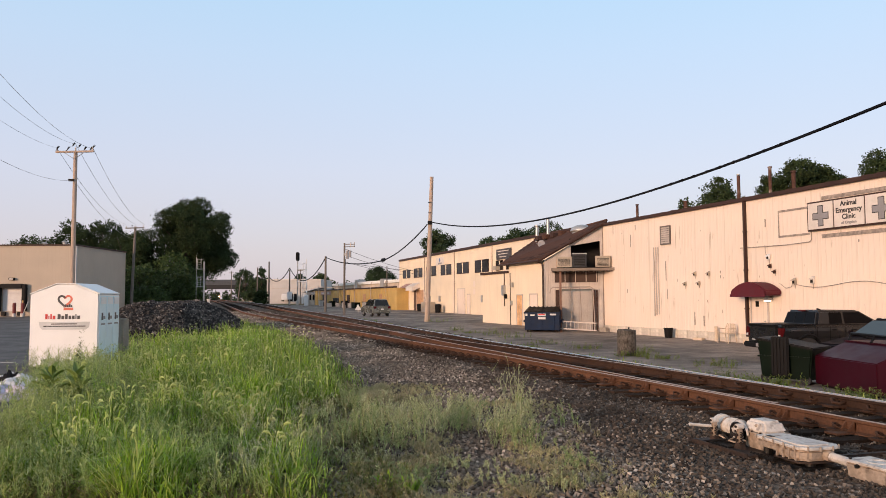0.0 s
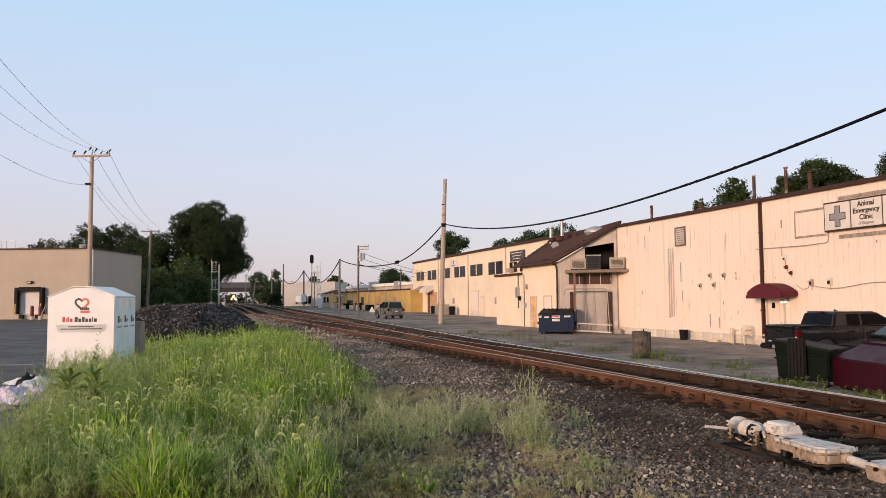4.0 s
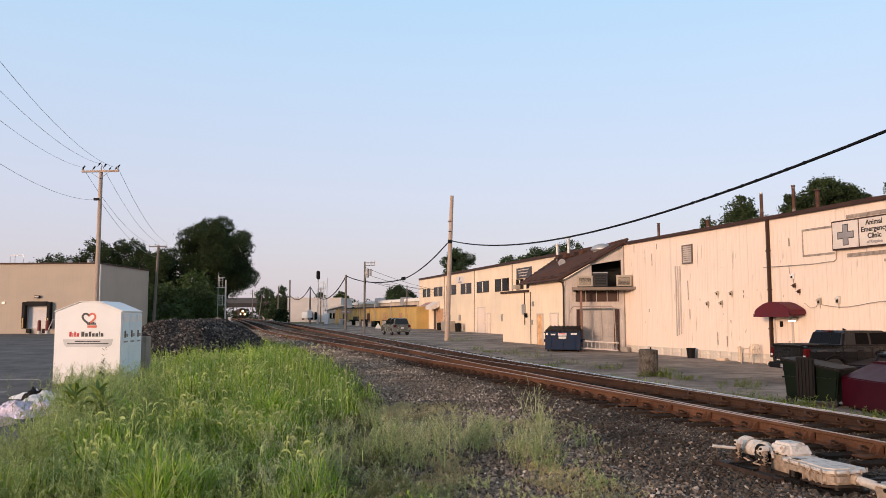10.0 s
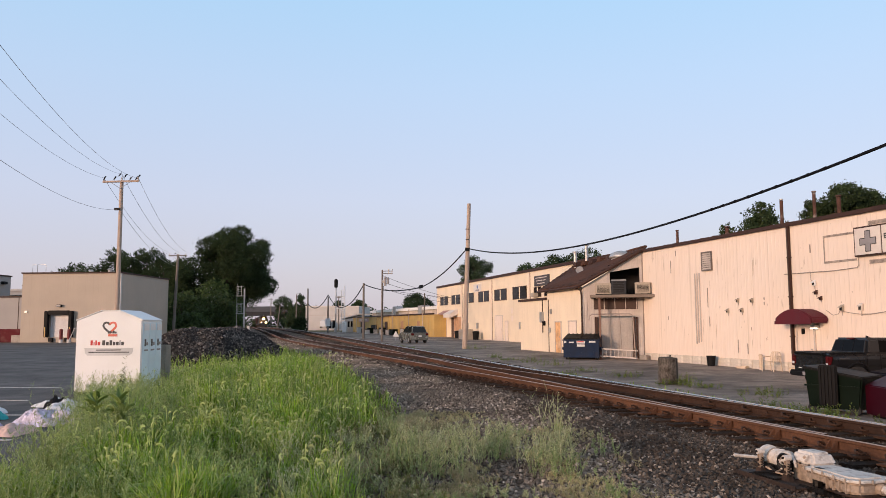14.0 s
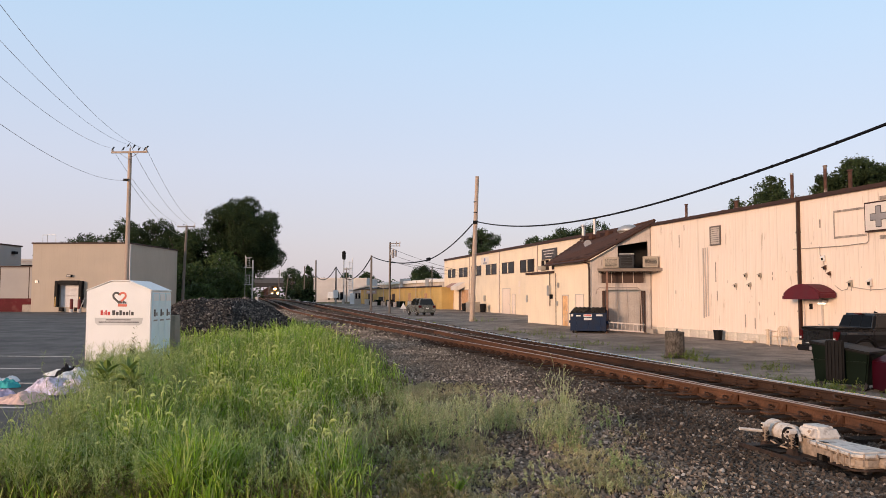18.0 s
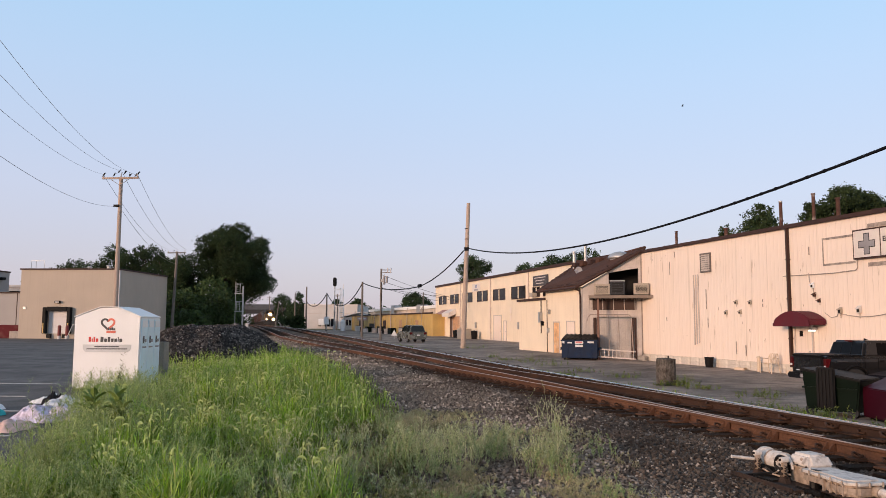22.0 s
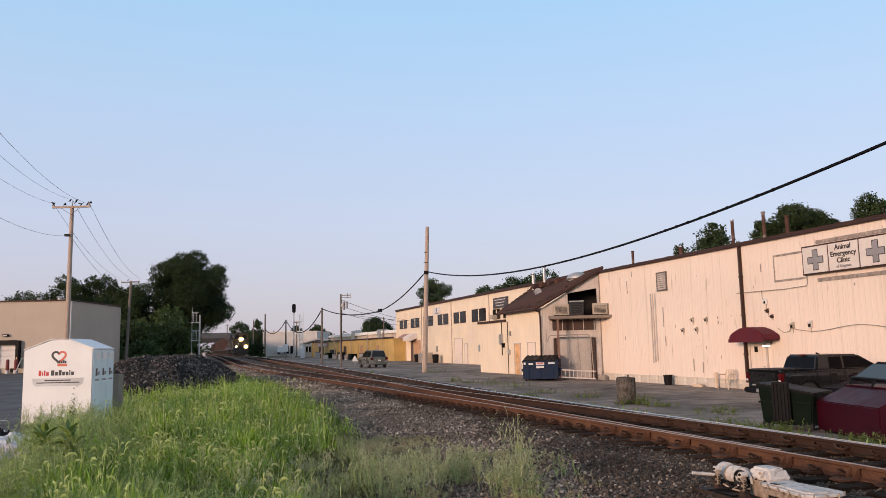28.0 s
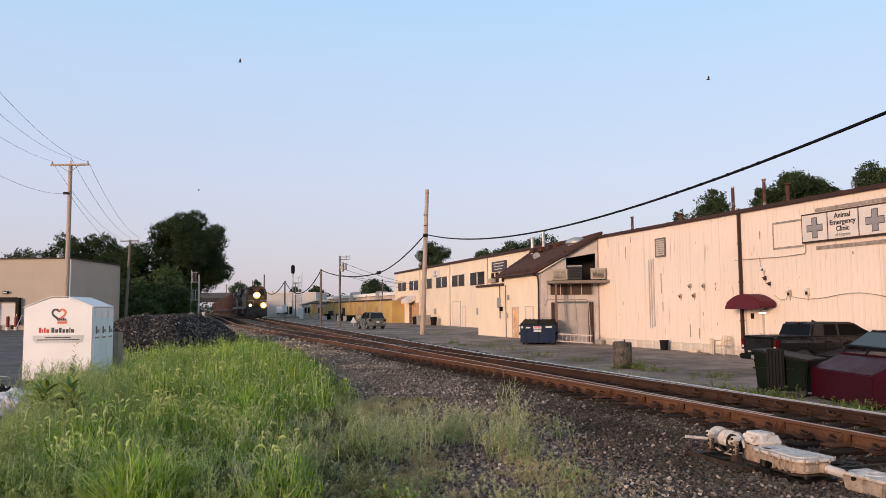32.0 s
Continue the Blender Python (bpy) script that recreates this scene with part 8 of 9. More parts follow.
def bird_path(obs, i):
    t, rows = obs, BIRDS[i]
    keys = []
    for k, (s, x, y, z) in enumerate(rows):
        a = rows[min(k, len(rows) - 2)]
        b = rows[min(k, len(rows) - 2) + 1]
        dx, dy = b[1] - a[1], b[2] - a[2]
        perched = i < 8 and s <= rows[1][0]
        keys.append((s, pose(x, y, z + (0.04 if perched else 0), 0, -48 if perched else 0, math.degrees(math.atan2(dy, dx)) if abs(dx) > 0.01 else 0)))
    walk(t[0], keys)
    start = rows[1][0]
    for wing, sgn in ((t[1], 1), (t[2], -1)):
        wk, s, n = [(0, pose(0, sgn * 0.02, 0.02, 0, 0, sgn * -70 if i < 7 else 0))], start, 0
        if start > 0.2:
            wk.append((start - 0.1, pose(0, sgn * 0.02, 0.02, 0, 0, sgn * -70 if i < 7 else 0)))
        while s <= 32.0:
            wk.append((s, pose(0, sgn * 0.02, 0.02, sgn * (28 if (n + i) % 2 else -18))))
            s, n = s + 0.1, n + 1
        walk(wing, wk)


def build_birds():
    out = []
    bm = surf("dark_plumage", (0.03, 0.028, 0.03), 0.7, grain=60, var=0.2)
    for i in range(len(BIRDS)):
        _, x, y, z = BIRDS[i][0]
        b = thing("bird", pose(x, y, z), "small dark bird in flight" if i > 6 else "small dark bird that leaves the crossarm", "bird", "birds over the tracks")
        part("body", Geo().lathe([(0.005, -0.17), (0.035, -0.13), (0.065, -0.03), (0.06, 0.05), (0.035, 0.1), (0.032, 0.13), (0.004, 0.17)], 8), bm, b, at=pose(0, 0, 0, 0, 90, 0), smooth=True)
        part("tail", Geo().prism([(-0.26, 0.03), (-0.26, -0.03), (-0.13, -0.015), (-0.13, 0.015)], -0.006, 0.006, "z"), bm, b)
        ws = []
        for s in (1, -1):
            ws.append(part("wing", Geo().prism([(0.06, 0), (0.09, s * 0.14), (0.02, s * 0.30), (-0.05, s * 0.26), (-0.07, s * 0.1), (-0.06, 0)], -0.006, 0.006, "z"), bm, b))
        for o in [c for c in b.children]:
            for v in o.data.vertices:
                v.co *= 0.7
        out.append((b, ws[0], ws[1]))
    return out


# ---- trees ----
def build_trees():
    tree(-38.9, 118, 0.4, 16.9, 14.4, 3, "large dark broad-crowned tree", 90000, 0.14, low=0.32, lobes=44, knob=0.66)
    for i, (x, y, h, w, n) in enumerate(((-61.0, 126, 14.4, 13, 13000), (-53.8, 122, 14.3, 10.5, 12000), (-70, 132, 12.4, 12, 9000), (-78, 140, 12.0, 11, 8000), (-48.5, 116, 12.0, 9, 12000), (-86, 150, 11.5, 12, 6000), (-44.5, 112, 10.5, 8, 11000))):
        tree(x, y, 0.3, h, w, 20 + i, "dark leafy tree behind the lot", int(n * 2.2), 0.16, low=0.06, group="trees behind the lot", lobes=26, knob=0.8)
    for i, (x, y, h, w) in enumerate(((-35.2, 101, 5.6, 6.5), (-39.5, 100, 6.4, 7), (-44, 102, 6.5, 7), (-49, 104, 5.5, 7), (-36, 94, 3.0, 5), (-41, 93, 2.6, 5), (-33.6, 100, 4.8, 5), (-37.2, 108, 8.0, 8), (-46, 100, 4.2, 6))):
        tree(x, y, 0.1, h, w, 50 + i, "dense green bush at the edge of the lot", 6500, 0.19, low=0.03, group="bushes by the lot", name="bush", lobes=14, mat=LEAF_B)
    for i, (x, y, h, w) in enumerate(((-83.2, 322, 13.9, 10.5), (-73, 300, 9, 8), (-54, 250, 7, 8), (-43.5, 235, 8.8, 6), (-37.5, 235, 8.6, 7))):
        tree(x, y, 0.6, h, w, 70 + i, "far green tree by the line", 6500, 0.3, LEAF_FAR, low=0.05, group="trees down the line")
    tree(-50.5, 213, 0.6, 10.2, 4.2, 78, "slim dark conifer near the line", 4200, 0.2, LEAF_FAR, low=0.05, name="conifer", lobes=18)
    tree(-36.0, 152, 0.4, 2.5, 2.6, 79, "dark rounded bush beside the track", 3000, 0.28, LEAF, low=0.02, name="bush")
    tree(-1.0, 170, 0.5, 16.6, 9.6, 80, "round-topped tree beyond the warehouse", 18000, 0.19, LEAF_FAR, low=0.3)
    for i, (x, y, h, w) in enumerate(((12, 122, 12.2, 10), (17, 120, 12.9, 11), (9, 126, 11.6, 8), (14.5, 124, 12.6, 10), (22.5, 104, 10.6, 7), (27, 110, 12.7, 7), (33, 104, 12.5, 8), (24.8, 106, 11.4, 5), (-16, 190, 9, 9), (6, 150, 10.2, 8))):
        tree(x, y, 0.2, h, w, 90 + i, "leafy tree behind the warehouse roof", 21000, 0.155, LEAF_FAR, low=0.3, group="trees behind the warehouses")
    for i, (x, y, h, w, n) in enumerate(((27.3, 76, 14.4, 6.0, 4200), (31.6, 78, 12.6, 4, 2000), (37.0, 80, 16.9, 7.5, 9000), (40.6, 81, 16.6, 6.5, 8000), (34.6, 80, 15.2, 5.0, 5000), (46.5, 81, 17.9, 7, 8000), (52, 82, 18.4, 8, 6000), (24.6, 76, 12.2, 3.5, 1500), (43.2, 83, 15.8, 5, 5000))):
        tree(x, y, -0.2, h, w, 110 + i, "leafy green tree standing behind the warehouse", int(n * 4.2), 0.12, LEAF_R, low=0.35, group="trees behind the warehouses", lobes=26)
    # woods on the skyline
    rng = np.random.RandomState(8)
    blobs = []
    for i in range(150):
        x = -420 + i * 6.2 + rng.uniform(-2, 2)
        y = 420 + rng.uniform(-30, 30)
        if -120 < x < -72:
            x, y = x * 1.36, 580 + rng.uniform(-10, 10)
            if abs(x - main_x(y)) < 9:
                continue
        h = rng.uniform(5, 9) + 3 * math.sin(i * 0.25)
        blobs += [(x, y, h * 0.35, 5.5), (x + rng.uniform(-2, 2), y, h * 0.8, 4.2)]
    ob = new("far_woods", crown_mesh("far_woods", LEAF_FAR, blobs, 26000, 0.9, 7))
    tagged(ob, "low green woods on the skyline", "woods", kind="stuff")


LEAF_B = islands("bush_leaves", [(0.03, 0.055, 0.018), (0.052, 0.085, 0.026), (0.08, 0.122, 0.036), (0.04, 0.068, 0.022)], 0.6, 0.25, blot=0.3)
LEAF_R = islands("roofside_leaves", [(0.026, 0.044, 0.02), (0.038, 0.06, 0.024), (0.052, 0.078, 0.03), (0.032, 0.052, 0.024)], 0.7, 0.2, spec=0.15, blot=0.3)
SEED = islands("pale_seed_heads", [(0.48, 0.56, 0.19), (0.64, 0.69, 0.31), (0.38, 0.47, 0.13)], 0.8, 0.4, blot=0.8)
WEED_G = islands("fine_green_weeds", [(0.15, 0.22, 0.055), (0.40, 0.48, 0.16), (0.23, 0.32, 0.08), (0.58, 0.61, 0.29), (0.31, 0.41, 0.12)], 0.6, 0.38, blot=0.9)
PALEWEED = islands("pale_feathery_weeds", [(0.32, 0.38, 0.18), (0.60, 0.62, 0.34), (0.26, 0.33, 0.13), (0.78, 0.74, 0.48), (0.47, 0.51, 0.25)], 0.6, 0.38, blot=0.9)
WEED = islands("pale_feathery_weeds", [(0.27, 0.33, 0.16), (0.52, 0.55, 0.31), (0.22, 0.29, 0.12), (0.70, 0.68, 0.44), (0.40, 0.45, 0.23)], 0.6, 0.35, blot=0.9)
WEED = islands("pale_feathery_weeds", [(0.34, 0.39, 0.16), (0.56, 0.57, 0.27), (0.28, 0.35, 0.11), (0.72, 0.66, 0.38), (0.45, 0.48, 0.2)], 0.6, 0.35, blot=0.8)
WEED = islands("pale_feathery_weeds", [(0.30, 0.35, 0.13), (0.46, 0.48, 0.20), (0.26, 0.33, 0.10), (0.58, 0.54, 0.28)], 0.7, 0.3, blot=0.8)
WEED = islands("grey_green_weeds", [(0.16, 0.23, 0.085), (0.40, 0.47, 0.21), (0.23, 0.32, 0.11), (0.56, 0.60, 0.34)], 0.6, 0.33, blot=0.9)


# ---- grass, weeds and stones ----
def bed_left_x(y):
    return main_x(y) - lerp_table(BED_LEFT, y)


def blades(name, mat, P, H, seed, width=0.008, droop=0.5):
    """Bent grass blades at places P (n x 3) with heights H."""
    r = np.random.RandomState(seed)
    n = len(P)
    a = r.uniform(0, math.tau, n)
    d = np.stack([np.cos(a), np.sin(a), np.zeros(n)], 1)
    s = np.stack([-np.sin(a), np.cos(a), np.zeros(n)], 1) * (width * r.uniform(0.6, 1.4, n))[:, None]
    lean = (r.uniform(0.05, droop, n) * H)[:, None]
    up = np.array([0, 0, 1.0])
    h = H[:, None]
    p0 = P
    p1 = P + up * h * 0.45 + d * lean * 0.22
    p2 = P + up * h * 0.82 + d * lean * 0.62
    p3 = P + up * h * (1.0 - 0.25 * (lean / h)) + d * lean * 1.15
    v = np.stack([p0 - s, p0 + s, p1 - s * 0.9, p1 + s * 0.9, p2 - s * 0.6, p2 + s * 0.6, p3], 1).reshape(-1, 3)
    k = (np.arange(n) * 7)[:, None]
    quads = np.concatenate([k + np.array([0, 1, 3, 2]), k + np.array([2, 3, 5, 4])], 0).tolist()
    tris = (k + np.array([4, 5, 6])).tolist()
    me = bpy.data.meshes.new(name)
    me.from_pydata(v.tolist(), [], quads + tris)
    me.materials.append(mat)
    ob = new(name, me)
    return ob, p3


def sprigs(P, H, seed, leaves, size, lean=0.3):
    """Stems with many small side leaves: returns verts and faces."""
    r = np.random.RandomState(seed)
    V, F = [], []
    for p, h in zip(P, H):
        a = r.uniform(0, math.tau)
        l = r.uniform(0.02, lean) * h
        tip = p + np.array([math.cos(a) * l, math.sin(a) * l, h])
        w = np.array([-math.sin(a), math.cos(a), 0]) * 0.004
        k = len(V)
        V += [p - w, p + w, tip + w * 0.4, tip - w * 0.4]
        F.append((k, k + 1, k + 2, k + 3))
        for _ in range(leaves):
            u = r.uniform(0.15, 1.0)
            q = p + (tip - p) * u
            b = r.uniform(0, math.tau)
            out = np.array([math.cos(b), math.sin(b), r.uniform(0.1, 0.9)])
            L = size * r.uniform(0.5, 1.3) * (1.15 - 0.6 * u)
            s = np.array([-math.sin(b), math.cos(b), 0]) * L * 0.16
            k = len(V)
            V += [q, q + out * L * 0.5 + s, q + out * L, q + out * L * 0.5 - s]
            F.append((k, k + 1, k + 2, k + 3))
    return V, F


def plumes(name, mat, P, H, seed, branches, leaves, size, spread=0.6, w=0.0036):
    """Thin stems that fork into upright twigs with tiny leaves, all in one mesh."""
    r = np.random.RandomState(seed)
    P, H = np.asarray(P, float), np.asarray(H, float)
    n = len(P)
    a, l = r.uniform(0, math.tau, n), r.uniform(0.05, spread, n) * H
    tip = P + np.stack([np.cos(a) * l, np.sin(a) * l, H], 1)
    b = r.uniform(0, math.tau, (n, branches))
    q = P[:, None] + (tip - P)[:, None] * r.uniform(0.2, 0.92, (n, branches, 1))
    L = (H[:, None] * r.uniform(0.14, 0.34, (n, branches)))[..., None]
    e = q + np.stack([np.cos(b) * 0.6, np.sin(b) * 0.6, r.uniform(0.5, 1.0, b.shape)], 2) * L
    g = r.uniform(0, math.tau, (n, branches, leaves))
    c = q[:, :, None] + (e - q)[:, :, None] * r.uniform(0.05, 1.05, (n, branches, leaves, 1))
    f = c + np.stack([np.cos(g), np.sin(g), r.uniform(0.1, 1.2, g.shape)], 3) * (size * r.uniform(0.6, 1.5, g.shape))[..., None]
    S = np.concatenate([P, q.reshape(-1, 3), c.reshape(-1, 3)])
    E = np.concatenate([tip, e.reshape(-1, 3), f.reshape(-1, 3)])
    W = np.concatenate([np.full(n, w * 1.2), np.full(n * branches, w), np.full(n * branches * leaves, w * 1.6)])[:, None]
    d = E - S
    s = np.stack([-d[:, 1], d[:, 0], d[:, 0] * 0], 1) + r.normal(size=d.shape) * 0.01
    s = s / (np.linalg.norm(s, axis=1)[:, None] + 1e-6) * W
    m = (S + E) / 2
    v = np.stack([S - s * 0.5, S + s * 0.5, m + s, E + s * 0.2, E - s * 0.2, m - s], 1).reshape(-1, 3)
    me = bpy.data.meshes.new(name)
    me.from_pydata(v.tolist(), [], (np.arange(len(S))[:, None] * 6 + np.arange(6)).tolist())
    me.materials.append(mat)
    return me


def build_grass():
    r = np.random.RandomState(11)
    P, H = [], []
    def clump(x, y):
        return noise.noise((x * 0.9, y * 0.6, 7)) + 0.45 * noise.noise((x * 2.3, y * 1.7, 2))
    def field(n, y0, y1, hmin, hmax, keep):
        c = 0
        while c < n:
            y = y0 + (y1 - y0) * r.uniform() ** 1.25
            a, b = lerp_table(LOT_EDGE, y) + (0.25 if y < 13.5 else -0.2), bed_left_x(y) + 0.2
            x = r.uniform(a, b)
            k = keep(x, y, (x - a) / (b - a))
            if r.uniform() > k:
                continue
            P.append((x, y, ground_z(x, y) - 0.03))
            lump = 0.74 + 0.95 * noise.noise((x * 1.1, y * 0.8, 3)) + 0.3 * noise.noise((x * 4, y * 4, 6))
            H.append(max(0.08, r.uniform(hmin, hmax) * lump * (0.6 + 0.5 * k)))
            c += 1
    def lush(x, y, u):
        tuft = clump(x, y)
        if y < 12:      # near the eye the grass stands in tufts among finer weeds
            k = min(1.0, max(0.0, (0.92 - u) * 2.6)) * (0.75 + 0.25 * smooth01((u - 0.1) * 3))
            return k * (1.0 if tuft > 0.02 else 0.40 if tuft > -0.15 else 0.12)
        k = min(1.0, max(0.04, (1.0 - u) * 5)) * (0.5 + 0.5 * smooth01((u - 0.12) * 3))
        return k * (1.0 if tuft > -0.12 else 0.28)
    field(19000, 6.0, 12.5, 0.22, 0.58, lush)
    field(20000, 11.5, 26, 0.28, 0.68, lush)
    field(9000, 24, 60, 0.3, 0.65, lush)
    P_, H_ = np.array(P), np.array(H)
    ob, _ = blades("grass", GRASS, P_, H_, 3, 0.0075, 1.15)
    tagged(ob, "tall bright green roadside grass", "grass", kind="stuff")
    # nodding seed heads on some of the tall stems
    pick = r.permutation(len(P_))
    pick = [i for i in pick if H_[i] > 0.26 and 6.6 < P_[i][1] < 26 and noise.noise((P_[i][0] * 0.8, P_[i][1] * 0.8, 31)) > r.uniform(-0.3, 0.4) and (P_[i][1] > 9 or r.uniform() < 0.45)][:1750]
    V, F = [], []
    for i in pick:
        b0 = P_[i] + np.array([r.normal() * 0.02, r.normal() * 0.02, 0])
        h = H_[i] * r.uniform(0.85, 1.15)
        a = r.uniform(0, math.tau)
        d = np.array([math.cos(a), math.sin(a), 0])
        s = np.array([-math.sin(a), math.cos(a), 0])
        k = len(V)
        lean = d * h * r.uniform(0.0, 0.25)
        top = b0 + np.array([0, 0, h]) + lean
        V += [b0 - s * 0.003, b0 + s * 0.003, top + s * 0.003, top - s * 0.003]
        F.append((k, k + 1, k + 2, k + 3))
        size, nod = r.uniform(0.6, 1.25), r.uniform(1.4, 3.1)
        arc = [top + d * (0.05 * size * (1 - math.cos(nod * j / 5))) + np.array([0, 0, 0.05 * size * math.sin(nod * j / 5)]) for j in range(6)]
        rad = [0.003, 0.009, 0.0125, 0.012, 0.0085, 0.002]
        for j, (c, q) in enumerate(zip(arc, rad)):
            q *= 0.6 + 0.4 * size
            V += [c + s * q, c + np.array([0, 0, q]), c - s * q, c - np.array([0, 0, q])]
            if j:
                e = k + 4 + (j - 1) * 4
                F += [(e + m, e + (m + 1) % 4, e + 4 + (m + 1) % 4, e + 4 + m) for m in range(4)]
    me = bpy.data.meshes.new("foxtail")
    me.from_pydata([tuple(v) for v in V], [], F)
    me.materials.append(SEED)
    tagged(new("foxtail", me), "pale nodding foxtail seed heads", "grass", kind="stuff")
    def scatter(n, y0, y1, left, right, keep, h0, h1, pw=1.15):
        Q, HH = [], []
        while len(Q) < n:
            y = y0 + (y1 - y0) * r.uniform() ** pw
            a, b = left(y), right(y)
            u = r.uniform()
            x = a + (b - a) * u
            k = keep(x, y, u)
            if r.uniform() > k:
                continue
            Q.append((x, y, ground_z(x, y) - 0.01))
            HH.append(r.uniform(h0, h1) * (0.65 + 0.35 * k))
        return Q, HH
    lot = lambda y: lerp_table(LOT_EDGE, y) + (0.1 if y < 13.5 else -0.4)
    edge = lambda y: bed_left_x(y) + 0.6
    # fine grey-green weeds that fill the lot side of the verge
    Q, HH = scatter(2300, 6.0, 21, lot, edge, lambda x, y, u: min(1.0, max(0.0, 1.15 - 1.35 * u)) * (1.0 if clump(x, y) < 0.22 else 0.25), 0.24, 0.60)
    tagged(new("fine_weeds", plumes("fine_weeds", WEED_G, Q, HH, 61, 8, 6, 0.019, 0.7, 0.0028)), "fine-leaved grey-green weeds among the grass", "weeds", kind="stuff")
    # low olive undergrowth below everything on the verge
    Q, HH = scatter(4200, 6.0, 17, lot, lambda y: bed_left_x(y) + (0.5 if y < 12 else 0.1), lambda x, y, u: 0.35 + 0.65 * (clump(x, y) < 0.1), 0.06, 0.22)
    tagged(new("undergrowth", plumes("undergrowth", UNDERW, Q, HH, 62, 4, 4, 0.026, 1.1)), "low olive undergrowth between the grass tufts", "weeds", kind="stuff")
    # brown-green mat creeping over the gravel
    mat_left, mat_right = (lambda y: bed_left_x(y) - 1.6), (lambda y: bed_left_x(y) + (3.0 if y < 9 else 3.3 if y < 12 else 1.8))
    def creep(x, y, u):
        k = noise.noise((x * 1.2, y * 0.9, 14)) + 0.5 * noise.noise((x * 3.1, y * 2.5, 4))
        return max(0.0, min(1.0, 0.34 + 2.6 * k)) * (1.0 if u < 0.7 else (1 - u) * 3.3)
    Q, HH = scatter(6400, 6.0, 14.5, mat_left, mat_right, creep, 0.025, 0.11)
    tagged(new("creeping_mat", plumes("creeping_mat", THATCH, Q, HH, 63, 4, 4, 0.022, 1.6, 0.003)), "brown-green creeping weeds matted over the gravel", "weeds", kind="stuff")
    Q, HH = scatter(8500, 6.0, 14, mat_left, mat_right, creep, 0.02, 0.12)
    ob, _ = blades("dry_grass", DRYGRASS, np.array(Q), np.array(HH), 5, 0.0038, 1.8)
    tagged(ob, "short brown dry weeds and straw", "grass", kind="stuff")
    # feathery weeds at the edge of the gravel, one plant a thing
    spots = [(-1.05, 9.0, 0.46, 44, 0.30), (-0.70, 9.5, 0.50, 46, 0.30), (-0.35, 9.1, 0.50, 46, 0.28), (-0.55, 8.4, 0.42, 34, 0.28), (-0.1, 9.9, 0.46, 30, 0.22), (0.22, 10.2, 0.44, 44, 0.18), (0.16, 9.6, 0.34, 26, 0.2), (0.70, 9.2, 0.44, 46, 0.25), (0.98, 9.5, 0.42, 34, 0.22), (0.80, 8.5, 0.34, 30, 0.25),
             (1.02, 11.2, 0.86, 8, 0.07), (1.10, 10.9, 0.55, 12, 0.18), (-1.35, 11.4, 0.42, 34, 0.16), (-1.7, 10.2, 0.42, 26, 0.25), (-1.5, 8.2, 0.46, 26, 0.25), (-1.25, 7.4, 0.42, 26, 0.25), (-1.75, 7.0, 0.45, 30, 0.28), (-0.75, 7.6, 0.22, 26, 0.25), (-0.30, 7.1, 0.18, 28, 0.22), (0.15, 7.6, 0.13, 24, 0.25), (0.60, 7.0, 0.12, 24, 0.25),
             (1.25, 7.6, 0.20, 16, 0.15), (1.05, 6.8, 0.16, 20, 0.25), (-0.95, 10.6, 0.36, 30, 0.22), (1.55, 9.8, 0.30, 12, 0.14), (-2.1, 8.9, 0.46, 30, 0.3), (-0.5, 11.0, 0.26, 26, 0.25), (0.45, 11.2, 0.22, 20, 0.2)]
    for i, (x, y, h, n, w) in enumerate(spots):
        Q = np.array([(r.normal() * w * 0.6, r.normal() * w * 0.5, 0) for _ in range(n)])
        t = new("weed", plumes("weed", PALEWEED if i % 3 else WEED, Q, h * r.uniform(0.45, 1.1, n), 40 + i, 7, 6, 0.017, 0.75, 0.0028))
        t.matrix_basis = pose(x, y, ground_z(x, y) - 0.01)
        tagged(t, "feathery pale green weed growing in the gravel", "weed", "weeds in the gravel", "stuff")
    # upright pale flower spikes standing singly
    Q, HH = scatter(46, 6.6, 10.5, lambda y: -3.0, lambda y: -0.8, lambda x, y, u: 0.9, 0.2, 0.4)
    g = Geo()
    for (x, y, z), h in zip(Q, HH):
        a, k = r.uniform(0, math.tau), r.uniform(0.05, 0.35) * h
        m, e = (x + math.cos(a) * k * 0.5, y + math.sin(a) * k * 0.5, z + h * 0.55), (x + math.cos(a) * k, y + math.sin(a) * k, z + h)
        g.tube([(x, y, z), m], 0.0025, 4)
        g.tube([m, tuple((p + q) / 2 for p, q in zip(m, e)), e], 0.0048, 5, 0.4)
    tagged(new("flower_spikes", g.raw("flower_spikes", SEED)), "pale upright flower spikes among the weeds", "weeds", kind="stuff")
    # leafy rosettes
    for i, (x, y) in enumerate(((-0.52, 6.75), (-0.28, 6.6), (1.15, 11.9))):
        ang = np.arange(34) * 2.4
        Q = np.stack([np.cos(ang) * 0.05, np.sin(ang) * 0.05, ang * 0 + ground_z(x, y)], 1) + np.array([x, y, 0])
        ob, _ = blades("leafy_weed", GRASS, Q, r.uniform(0.09, 0.19, 34), 77 + i, 0.012, 1.4)
        tagged(ob, "low leafy green weed in the gravel", "weed", "weeds in the gravel", "stuff")
